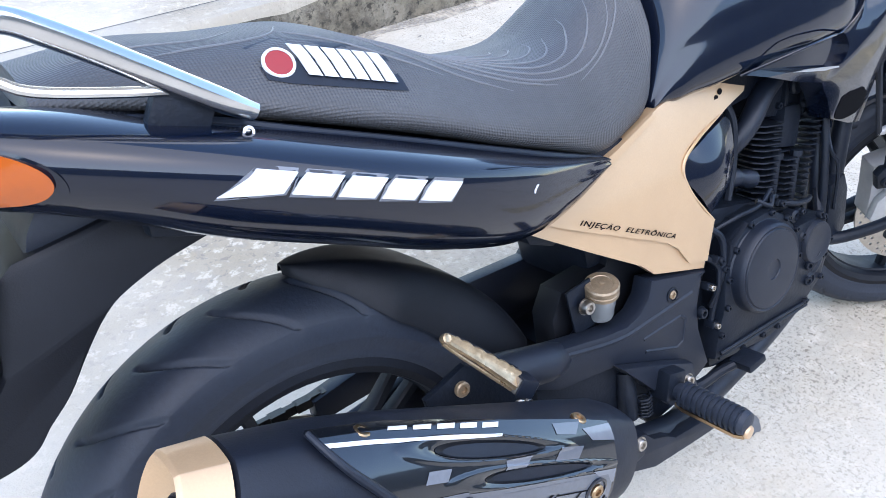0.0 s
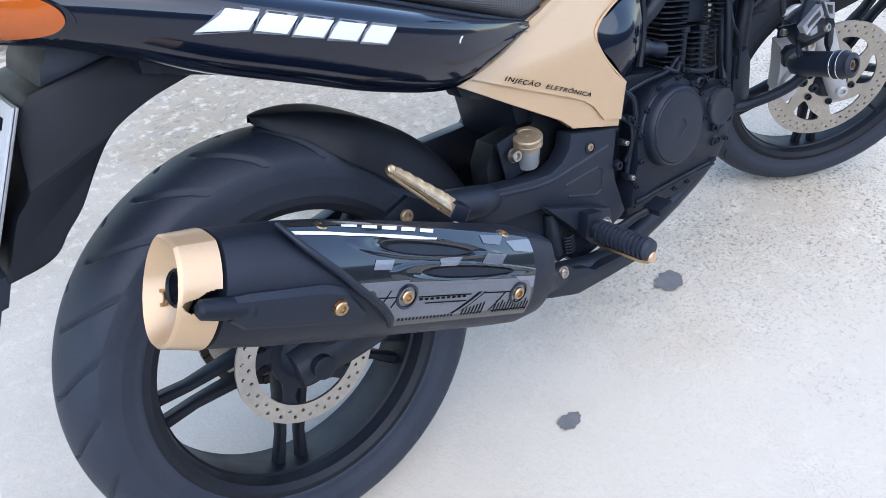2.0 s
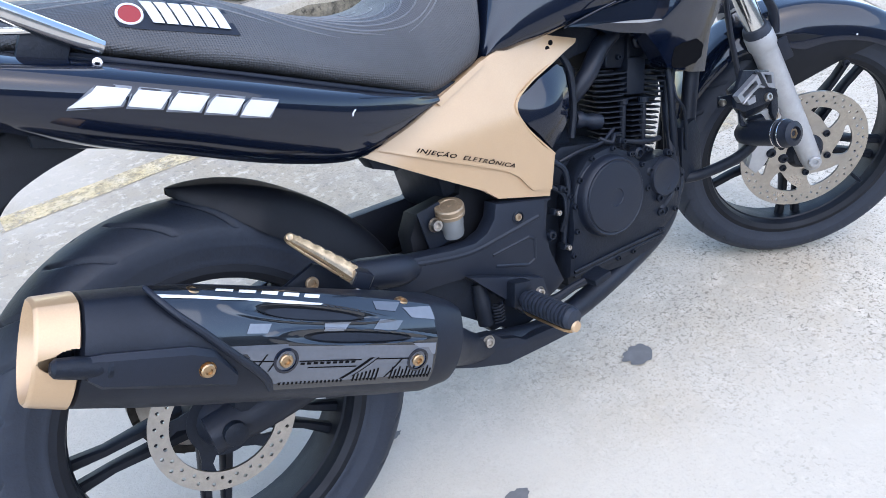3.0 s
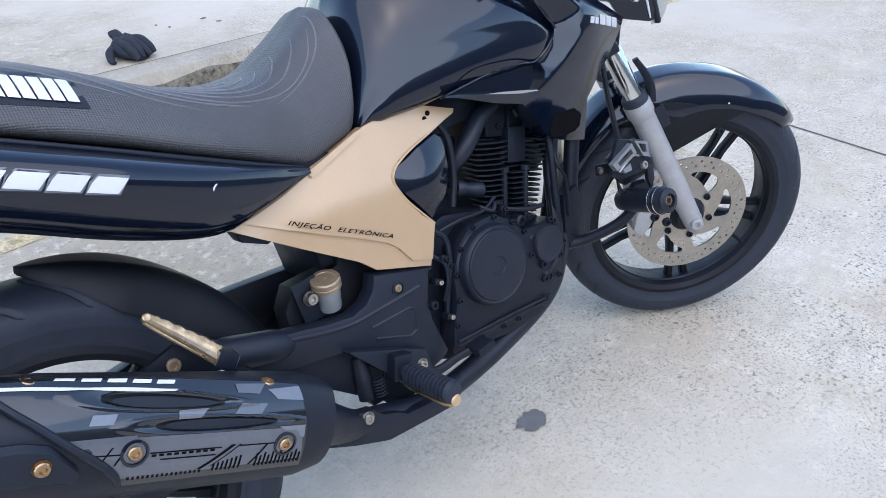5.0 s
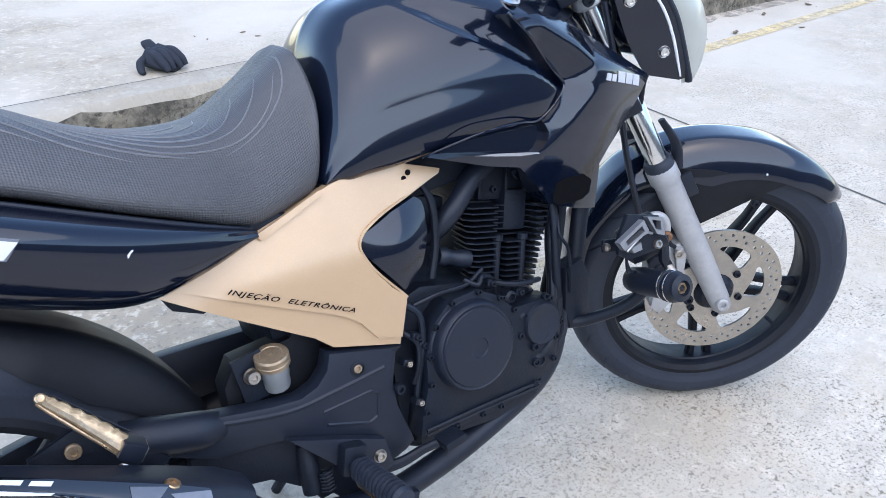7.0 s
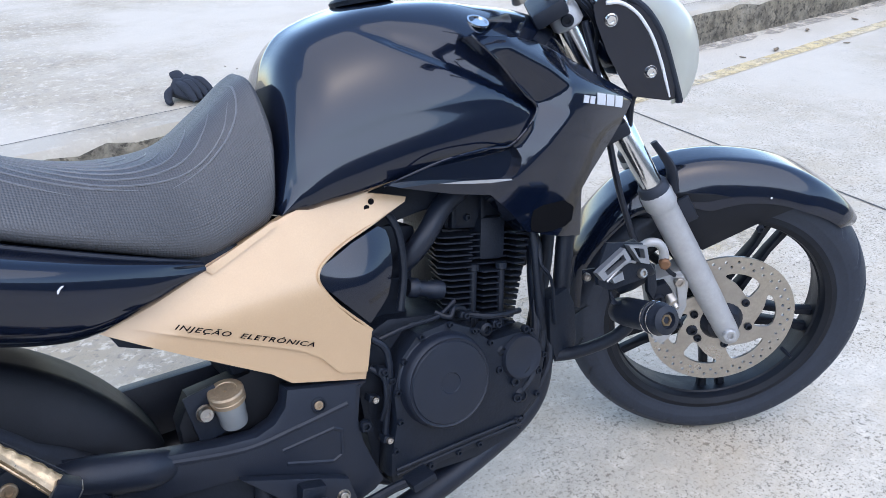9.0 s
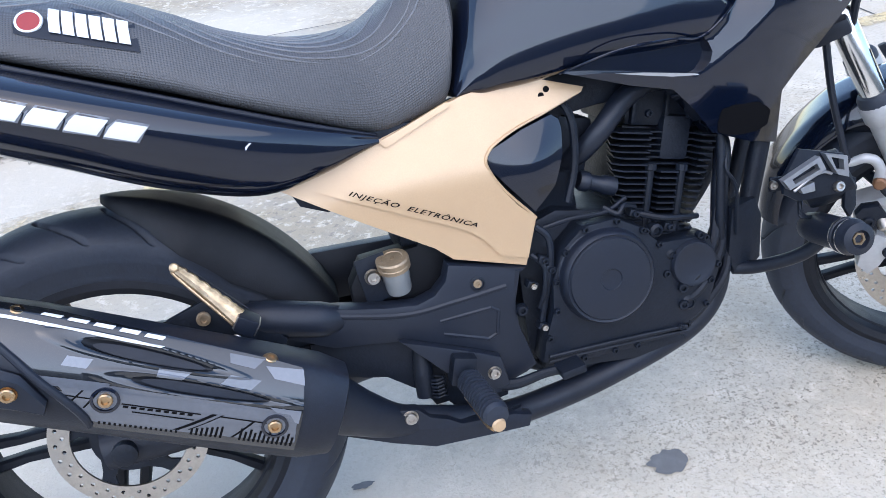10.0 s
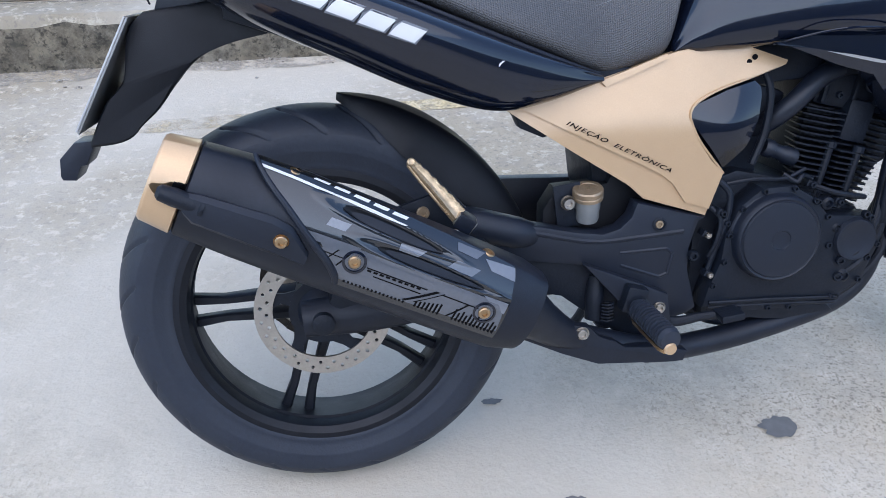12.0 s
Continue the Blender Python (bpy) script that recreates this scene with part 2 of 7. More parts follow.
# ---------------------------------------------------------------- ground, kerb and pavement
def concrete(name, base, dark, speck=0.3, pits=0.5, patch=1.3, reach=None, brown=0.0, mould=0.0):
    """Weathered concrete: wide patches, fine grain, dark pits and pale scuffs."""
    m = bpy.data.materials.new(name)
    m.use_nodes = True
    n, l = m.node_tree.nodes, m.node_tree.links
    b = n["Principled BSDF"]
    b.inputs["Roughness"].default_value, b.inputs["Specular IOR Level"].default_value = 0.85, 0.25
    tc = n.new("ShaderNodeTexCoord")

    def noise_mask(scale, lo, hi, detail=6, rough=0.6, shift=0.0):
        mp = n.new("ShaderNodeMapping")
        mp.inputs["Location"].default_value = (shift, shift * 2, 0)
        l.new(tc.outputs["Object"], mp.inputs[0])
        t = n.new("ShaderNodeTexNoise")
        t.inputs["Scale"].default_value, t.inputs["Detail"].default_value, t.inputs["Roughness"].default_value = scale, detail, rough
        l.new(mp.outputs[0], t.inputs["Vector"])
        r = n.new("ShaderNodeMapRange")
        r.inputs["From Min"].default_value, r.inputs["From Max"].default_value = lo, hi
        l.new(t.outputs[0], r.inputs["Value"])
        return r.outputs[0]

    def blend(a, other, mask, amount):
        f = n.new("ShaderNodeMath")
        f.operation = "MULTIPLY"
        f.inputs[1].default_value = amount
        l.new(mask, f.inputs[0])
        x = n.new("ShaderNodeMix")
        x.data_type = "RGBA"
        l.new(f.outputs[0], x.inputs[0])
        if isinstance(a, tuple):
            x.inputs[6].default_value = (*a, 1)
        else:
            l.new(a, x.inputs[6])
        x.inputs[7].default_value = (*other, 1)
        return x.outputs[2]

    c = blend(base, dark, noise_mask(patch, 0.40, 0.68), 0.85)
    c = blend(c, tuple(v * 0.74 for v in base), noise_mask(9, 0.46, 0.62, 8, 0.7, shift=3), 0.75)
    c = blend(c, tuple(min(1, v * 1.18) for v in base), noise_mask(23, 0.52, 0.66, 7, 0.68, shift=9), 0.7)
    c = blend(c, tuple(v * (1 - speck) for v in base), noise_mask(110, 0.50, 0.68, 3), 0.8)
    pit = noise_mask(88, 0.560, 0.592, 5, 0.68, shift=5)
    where = noise_mask(4.5, 0.42, 0.54, shift=7)
    pm = n.new("ShaderNodeMath")
    pm.operation = "MULTIPLY"
    l.new(pit, pm.inputs[0])
    l.new(where, pm.inputs[1])
    c = blend(c, tuple(v * 0.28 for v in base), pm.outputs[0], pits)
    dirt = None
    if reach:
        # grit gathers towards the front of the yard
        sp = n.new("ShaderNodeSeparateXYZ")
        l.new(tc.outputs["Object"], sp.inputs[0])
        dirt = n.new("ShaderNodeMapRange")
        dirt.inputs["From Min"].default_value, dirt.inputs["From Max"].default_value, dirt.inputs["To Min"].default_value = reach
        l.new(sp.outputs[0], dirt.inputs["Value"])
    fine = noise_mask(150, 0.56, 0.605, 4, 0.65, shift=11)
    area = noise_mask(2.6, 0.40, 0.56, 5, 0.65, shift=1.9)
    fm = n.new("ShaderNodeMath")
    fm.operation = "MULTIPLY"
    l.new(fine, fm.inputs[0])
    if dirt:
        for mul in (pm, fm):
            k = n.new("ShaderNodeMath")
            k.operation = "MULTIPLY"
            src = mul.inputs[0].links[0].from_socket
            l.new(src, k.inputs[0])
            l.new(dirt.outputs[0], k.inputs[1])
            l.new(k.outputs[0], mul.inputs[0])
    l.new(area, fm.inputs[1])
    c = blend(c, tuple(v * 0.30 for v in base), fm.outputs[0], pits)
    if brown:
        # rusty blotches and scattered crumbs of dirt
        c = blend(c, (base[0] * 0.74, base[1] * 0.66, base[2] * 0.55), noise_mask(3.7, 0.48, 0.68, 7, 0.7, shift=13), brown)
        c = blend(c, (base[0] * 0.40, base[1] * 0.35, base[2] * 0.30), noise_mask(60, 0.66, 0.71, 6, 0.7, shift=17), 0.4)
        side = n.new("ShaderNodeSeparateXYZ")
        l.new(tc.outputs["Object"], side.inputs[0])
        gather = n.new("ShaderNodeMapRange")
        gather.inputs["From Min"].default_value, gather.inputs["From Max"].default_value = -0.6, 0.8
        l.new(side.outputs[1], gather.inputs["Value"])
        grime = n.new("ShaderNodeMath")
        grime.operation = "MULTIPLY"
        l.new(gather.outputs[0], grime.inputs[0])
        l.new(noise_mask(6, 0.28, 0.58, 8, 0.74, shift=27), grime.inputs[1])
        c = blend(c, (base[0] * 0.58, base[1] * 0.55, base[2] * 0.48), grime.outputs[0], 0.95 * brown)
        # an older, dirtier slab behind
        old = n.new("ShaderNodeMapRange")
        old.inputs["From Min"].default_value, old.inputs["From Max"].default_value = 1.7, 0.25
        l.new(side.outputs[0], old.inputs["Value"])
        worn = n.new("ShaderNodeMath")
        worn.operation = "MULTIPLY"
        l.new(old.outputs[0], worn.inputs[0])
        l.new(gather.outputs[0], worn.inputs[1])
        c = blend(c, (base[0] * 0.52, base[1] * 0.485, base[2] * 0.41), worn.outputs[0], 0.85)
        for scale, lo, hi, tone in ((11, 0.50, 0.60, 0.50), (26, 0.53, 0.62, 0.98), (48, 0.55, 0.60, 0.36)):
            scuff = n.new("ShaderNodeMath")
            scuff.operation = "MULTIPLY"
            l.new(worn.outputs[0], scuff.inputs[0])
            l.new(noise_mask(scale, lo, hi, 7, 0.7, shift=scale * 1.7), scuff.inputs[1])
            c = blend(c, (base[0] * tone, base[1] * tone * 0.98, base[2] * tone * 0.94), scuff.outputs[0], 0.8)
        c = blend(c, tuple(v * 0.86 for v in base), noise_mask(0.55, 0.45, 0.60, 4, 0.6, shift=21), 0.8)
    if mould:
        # black mould and grey-green algae in drips
        c = blend(c, (base[0] * 0.64, base[1] * 0.60, base[2] * 0.53), noise_mask(5, 0.36, 0.58, 8, 0.7, shift=31), mould)
        c = blend(c, (0.050, 0.046, 0.037), noise_mask(9, 0.42, 0.62, 9, 0.74, shift=37), mould)
        c = blend(c, (0.035, 0.032, 0.026), noise_mask(34, 0.52, 0.62, 7, 0.7, shift=41), mould)
    l.new(c, b.inputs["Base Color"])
    h = noise_mask(85, 0.2, 0.8, 5)
    bp = n.new("ShaderNodeBump")
    bp.inputs["Distance"].default_value, bp.inputs["Strength"].default_value = 0.0018, 1.0
    l.new(h, bp.inputs["Height"])
    l.new(bp.outputs[0], b.inputs["Normal"])
    return m


YARD = concrete("pale_concrete", (0.600, 0.540, 0.447), (0.465, 0.412, 0.330), 0.24, 1.0, reach=(0.35, 1.1, 0.48), brown=0.5)
PAVE = concrete("pavement_concrete", (0.61, 0.545, 0.452), (0.48, 0.425, 0.345), 0.35, 0.9, brown=0.55)
# the kerb's face is coloured darker than its top: mould plus painted-in shade
KERB = concrete("weathered_shaded_kerb_face", (0.33, 0.30, 0.245), (0.13, 0.115, 0.09), 0.5, 1.0, 6, brown=0.35, mould=0.88)
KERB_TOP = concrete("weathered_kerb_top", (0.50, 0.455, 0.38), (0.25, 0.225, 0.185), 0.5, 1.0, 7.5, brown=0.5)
YELLOW = concrete("worn_yellow_paint", (0.66, 0.52, 0.28), (0.58, 0.53, 0.45), 0.3, 0.6, 3.5)
FADED = concrete("faded_yellow_paint", (0.57, 0.47, 0.30), (0.52, 0.465, 0.375), 0.35, 0.8, 7)


def flaked(m, scale, lo, hi, most=1.0):
    """Wears a thin coat through to what lies under it."""
    n, l = m.node_tree.nodes, m.node_tree.links
    tc = n.new("ShaderNodeTexCoord")
    t = n.new("ShaderNodeTexNoise")
    t.inputs["Scale"].default_value, t.inputs["Detail"].default_value, t.inputs["Roughness"].default_value = scale, 8, 0.72
    l.new(tc.outputs["Object"], t.inputs["Vector"])
    r = n.new("ShaderNodeMapRange")
    r.inputs["From Min"].default_value, r.inputs["From Max"].default_value, r.inputs["To Max"].default_value = lo, hi, most
    l.new(t.outputs[0], r.inputs["Value"])
    l.new(r.outputs[0], n["Principled BSDF"].inputs["Alpha"])


flaked(FADED, 13, 0.40, 0.66, 0.72)
flaked(YELLOW, 16, 0.30, 0.53, 0.92)
STAIN = material("dark_oil_stain", (0.16, 0.157, 0.155), 0.85, grain=(60, 0.3), stain=(20, 0.3))
JOINT = material("joint_shadow_filler", (0.10, 0.095, 0.085), 0.9, grain=(80, 0.4))


def flat(name, pts, z, mat, kind="structure", label=""):
    bm = bmesh.new()
    bm.faces.new([bm.verts.new((x, y, z)) for x, y in pts])
    return tagged(part(name, bm, mat, smooth=False), label, "", "", kind)


KX, KS = 1.985, 0.07      # kerb's foot at x = 0, and its slope in the plan
KH = 0.20
ky = lambda x: KX + KS * x
flat("ground", [(-400, -400), (400, -400), (400, 400), (-400, 400)], 0.0, YARD, label="pale weathered concrete yard with specks and cracks")


def kerb():
    bm = bmesh.new()
    rings = []
    for i in range(341):
        x = -14 + 34 * i / 340
        w = [0.012 * noise.noise((x * 7.3, k * 7.7, 0)) for k in range(4)]
        y = ky(x)
        rings.append([(x, y + w[0] * 0.6, -0.05), (x, y + 0.004 + w[1], KH * 0.55), (x, y + 0.010 + w[2], KH - 0.032 + w[1] * 2.2), (x, y + 0.028 + w[0], KH + w[3] * 0.4), (x, y + 0.17, KH + 0.002), (x, y + 0.17, -0.05)])
    loft(bm, rings)
    bm.normal_update()
    # pale top; the face's darker colour holds its shade as well as mould
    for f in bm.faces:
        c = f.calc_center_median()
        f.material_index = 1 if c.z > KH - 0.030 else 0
    return tagged(part("kerb", bm, [KERB, KERB_TOP], smooth=True, sharp=50), "worn grey concrete kerb, its face darkened by mould and painted-in shade", "kerb", "", "structure")


kerb()
bm = bmesh.new()
block(bm, (40, 30, 0.2), pose(3 - 15 * math.sin(math.atan(KS)), ky(3) + 0.174 + 15 * math.cos(math.atan(KS)), KH - 0.1, 0, 0, math.degrees(math.atan(KS))))
tagged(part("pavement", bm, PAVE, smooth=False), "raised pale concrete pavement behind the kerb", "pavement", "", "structure")
flat("joint", [(x, ky(x) + 0.172 + d) for x, d in ((-6, 0), (9, 0), (9, 0.006), (-6, 0.006))], KH + 0.0025, JOINT, label="dark joint between kerb and pavement")


def ragged(cx, cy, rx, ry, seed, n=22, rough=0.25):
    return [(cx + rx * (1 + rough * noise.noise((math.cos(a) * 2.1, math.sin(a) * 2.1, seed))) * math.cos(a), cy + ry * (1 + rough * noise.noise((math.cos(a) * 2.1, math.sin(a) * 2.1, seed + 5))) * math.sin(a)) for a in [2 * math.pi * i / n for i in range(n)]]


def stripe(name, x0, x1, y0, slope, width, label):
    a, b = [], []
    n = 80
    for i in range(n + 1):
        x = x0 + (x1 - x0) * i / n
        a.append((x, y0 + slope * x + 0.008 * noise.noise((x * 9, 1, 0))))
        b.append((x, y0 + slope * x + width + 0.008 * noise.noise((x * 9, 5, 0))))
    return flat(name, a + b[::-1], 0.003, YELLOW, label=label)


stripe("yellow_line_far", -0.15, 12, 1.39, 0.1, 0.09, "worn yellow painted line along the kerb")
for k in range(7):
    x = -1.9 + 0.2 * k
    flat("yellow_patch", ragged(x, 1.42 + 0.1 * x + 0.02 * noise.noise((x * 5, 2, 0)), 0.05 + 0.03 * noise.noise((x, 7, 0)), 0.035, k + 20, rough=0.7), 0.003, FADED, label="flaked remains of yellow paint on concrete")
stripe("yellow_line_worn", -0.75, -0.15, 1.39, 0.1, 0.09, "worn end of the yellow painted line").data.materials[0] = FADED
stripe("yellow_line_middle", 1.30, 2.2, 0.42, 0.02, 0.14, "faded yellow painted parking line").data.materials[0] = FADED
stripe("yellow_line_near", 0.95, 6, -0.906, 0.071, 0.14, "worn yellow painted parking line")
for cx, cy, rx, ry, sd in ((0.824, -0.093, 0.032, 0.024, 1), (0.301, 0.037, 0.018, 0.007, 2), (0.398, -0.217, 0.022, 0.014, 3)):
    flat("oil_stain", ragged(cx, cy, rx * 1.1, ry * 1.1, sd, 60, 0.36), 0.003, STAIN, label="small dark oil stain on the concrete")

DIRT = concrete("dusty_gutter_dirt", (0.44, 0.40, 0.34), (0.30, 0.27, 0.225), 0.5, 1.0, 4)
flaked(DIRT, 10, 0.40, 0.62, 0.85)
n = 90
edge = [(-3 + 12 * i / n, ky(-3 + 12 * i / n) - 0.10 - 0.09 * noise.noise((i * 0.31, 3, 0)) - 0.05 * noise.noise((i * 0.9, 8, 0))) for i in range(n + 1)]
flat("gutter_dirt", edge + [(x, ky(x) + 0.01) for x, y in reversed(edge)], 0.0025, DIRT, label="grey dust and grit along the foot of the kerb")
flat("saw_cut", [(2.306, -6), (2.315, -6), (2.752, 1.98), (2.743, 1.98)], 0.0022, JOINT, label="thin saw-cut joint across the concrete")
# unseen wall, added only to darken what the gloss paint reflects
WALLM = concrete("reflection_wall_grey", (0.20, 0.20, 0.20), (0.12, 0.12, 0.12))
bm = block(bmesh.new(), (60, 0.2, 3.2), pose(0, -10, 1.6))
tagged(part("added_reflection_wall", bm, WALLM, smooth=False), "plain unseen wall added far behind to darken reflections", "", "", "structure")


def glove():
    """A dark knitted glove slumped in a heap: domed back, curled fingers and an open cuff."""
    g = new("glove")
    g.matrix_world = pose(0.990, 2.334, KH + 0.001, 0, 0, -62) @ Matrix.Diagonal((0.92, 0.92, 0.82, 1))
    bm = bmesh.new()
    rows = []
    for x, w, h in ((-0.085, 0.030, 0.040), (-0.070, 0.052, 0.085), (-0.035, 0.066, 0.115), (0.005, 0.072, 0.105), (0.045, 0.066, 0.078), (0.070, 0.048, 0.045), (0.080, 0.025, 0.02)):
        rows.append([(x + 0.010 * noise.noise((x * 30, a, 1)), w * math.cos(a) * (1 + 0.16 * noise.noise((x * 30, a * 2, 3))), max(0, h * (0.5 + 0.5 * math.sin(a)) * (1 + 0.22 * noise.noise((x * 30, a * 1.5, 5))))) for a in [2 * math.pi * j / 28 for j in range(28)]])
    loft(bm, smooth_ring(rows))
    part("palm", bm, GLOVE, g, sharp=80)
    for k in range(4):
        y = -0.052 + 0.033 * k
        bm = tube(bmesh.new(), [(-0.01, y * 0.8, 0.088), (0.030, y * 0.95, 0.080 + 0.006 * (k % 2)), (0.068, y * 1.05, 0.052), (0.095 - 0.008 * (k % 2), y * 1.1, 0.020)], [0.016, 0.019, 0.0185, 0.012], 12)
        part("finger", bm, GLOVE, g)
    part("finger", tube(bmesh.new(), [(-0.04, -0.055, 0.06), (-0.035, -0.085, 0.045), (-0.015, -0.105, 0.018), (0.005, -0.110, 0.010)], [0.018, 0.019, 0.016, 0.010], 12), GLOVE, g)
    part("cuff", tube(bmesh.new(), [(-0.050, 0.01, 0.085), (-0.075, 0.012, 0.105), (-0.088, 0.014, 0.118)], [0.034, 0.036, 0.030], 16, flat=0.6), GLOVE, g)
    return tagged(g, "dark blue-black knitted work glove slumped on the pavement by the kerb", "glove")


def smooth_ring(rows):
    out = []
    for a, b in zip(rows, rows[1:]):
        for t in (0, 0.33, 0.67):
            out.append([tuple(u + (v - u) * t for u, v in zip(p, q)) for p, q in zip(a, b)])
    return out + [rows[-1]]


glove()


def dry_leaf():
    """A curled brown leaf with a midrib."""
    bm = bmesh.new()
    rows = []
    for i in range(9):
        f = i / 8
        w = 0.013 * math.sin(math.pi * min(1, f * 0.94 + 0.04)) ** 0.8
        rows.append([(-0.028 + 0.056 * f, w * u, 0.003 + 0.010 * u * u + 0.006 * (2 * f - 1) ** 2 + 0.0008 * math.sin(9 * f + 3 * u)) for u in (-1, -0.5, 0, 0.5, 1)])
    loft(bm, rows, caps=False, closed=False)
    g = bmesh.ops.extrude_face_region(bm, geom=bm.faces[:])
    bmesh.ops.translate(bm, verts=[e for e in g["geom"] if isinstance(e, bmesh.types.BMVert)], vec=(0, 0, -0.0008))
    ob = part("dry_leaf", bm, LEAF)
    return tagged(ob, "small curled dry brown leaf lying near the kerb", "leaf", "leaves along the kerb")


LEAF = material("dry_brown_leaf", (0.24, 0.19, 0.13), 0.7, grain=(60, 0.4), stain=(20, 0.4))
leaf = dry_leaf()
SPOTS = ((4.10, 1.92, 0.0, 20, 1.1), (5.12, 2.13, 0.0, 80, 0.9), (4.54, 1.79, 0.0, 140, 0.6), (4.64, 2.12, 0.0, 35, 0.9), (3.84, 1.93, 0.0, 110, 0.6), (1.30, 2.67, KH, 60, 0.35), (1.48, 2.70, KH, 10, 0.5), (1.51, 2.60, KH, 160, 0.4), (1.27, 2.75, KH, 100, 0.3))
for k, (x, y, z, turn, size) in enumerate(SPOTS):
    m = pose(x, y, z + 0.0005, 0, 0, turn) @ Matrix.Diagonal((size, size, 0.8 * size, 1))
    if k == 0:
        leaf.matrix_world = m
    else:
        copy_thing(leaf, m)

# dry grass behind the kerb
GRASS = material("dry_grass", (0.22, 0.22, 0.07), 0.7, grain=(8, 0.5), stain=(3, 0.5), second=(0.35, 0.31, 0.14))
SOIL = material("bare_soil", (0.24, 0.20, 0.14), 0.95, grain=(60, 0.4), stain=(5, 0.4), bump=(60, 0.01))
rnd = random.Random(4)
flat("soil", [(-9, ky(-9) + 0.2), (-0.35, ky(-0.35) + 0.2), (-0.45, 6), (-9, 6)], KH + 0.004, SOIL, label="bare soil verge behind the kerb")
bm = bmesh.new()
for k in range(5200):
    x, y = rnd.uniform(-2.6, -0.42), 0
    y = ky(x) + 0.22 + rnd.random() ** 1.6 * 1.6
    h, a, lean = rnd.uniform(0.04, 0.17), rnd.uniform(0, 6.28), rnd.uniform(0.2, 0.9)
    w = rnd.uniform(0.0015, 0.003)
    d = Vector((math.cos(a), math.sin(a), 0))
    q = Vector((-d.y, d.x, 0)) * w
    p0, p1, p2 = Vector((x, y, KH)), Vector((x, y, KH)) + d * h * lean * 0.35 + Vector((0, 0, h * 0.7)), Vector((x, y, KH)) + d * h * lean + Vector((0, 0, h))
    v = [bm.verts.new(p) for p in (p0 - q, p0 + q, p1 + q * 0.8, p1 - q * 0.8, p2)]
    bm.faces.new(v[:4])
    bm.faces.new((v[3], v[2], v[4]))
tagged(part("grass", bm, GRASS, smooth=False), "dry yellow-green grass tufts behind the kerb", "grass", "", "stuff")
bm = bmesh.new()
for k in range(26):
    x = rnd.uniform(-1.6, 0.9)
    y = ky(x) - rnd.random() ** 2 * 0.25
    r = rnd.uniform(0.004, 0.014)
    bmesh.ops.create_icosphere(bm, subdivisions=1, radius=r, matrix=Matrix.Translation((x, y, r * 0.3)) @ Matrix.Diagonal((1, rnd.uniform(0.5, 1), 0.6, 1)))
for k in range(180):
    x = rnd.uniform(1.3, 6.5)
    y = ky(x) - 0.005 - rnd.random() ** 1.7 * 0.34
    r = rnd.uniform(0.0015, 0.005)
    bmesh.ops.create_icosphere(bm, subdivisions=1, radius=r, matrix=Matrix.Translation((x, y, r * 0.25)) @ pose(0, 0, 0, 0, 0, rnd.uniform(0, 180)) @ Matrix.Diagonal((rnd.uniform(1, 2.2), rnd.uniform(0.5, 1), 0.5, 1)))
tagged(part("grit", bm, DIRT, smooth=False), "small stones and grit at the foot of the kerb", "grit", "", "stuff")


# ---------------------------------------------------------------- motorcycle
LEAN = 14.43
bike = new("motorcycle")
bike.matrix_world = pose(0, -0.0778, 0.0015, -LEAN, 0, 0)
tagged(bike, "black and gold naked street motorcycle leaning on its side stand", "motorcycle")
AX_R, R_R, W_R = Vector((0, 0, 0.3145)), 0.3153, 0.134
AX_F, R_F, W_F = Vector((1.360, -0.018, 0.2933)), 0.2896, 0.10
STEER = Matrix.Rotation(radians(-34.2), 4, Vector((-math.sin(0.45), 0, math.cos(0.45))))
FRONT = Matrix.Translation(AX_F) @ STEER
FK = Vector((-math.sin(0.45), 0, math.cos(0.45)))     # the fork's own line, before steering


def front(bm):
    bmesh.ops.transform(bm, matrix=FRONT, verts=bm.verts)
    return bm


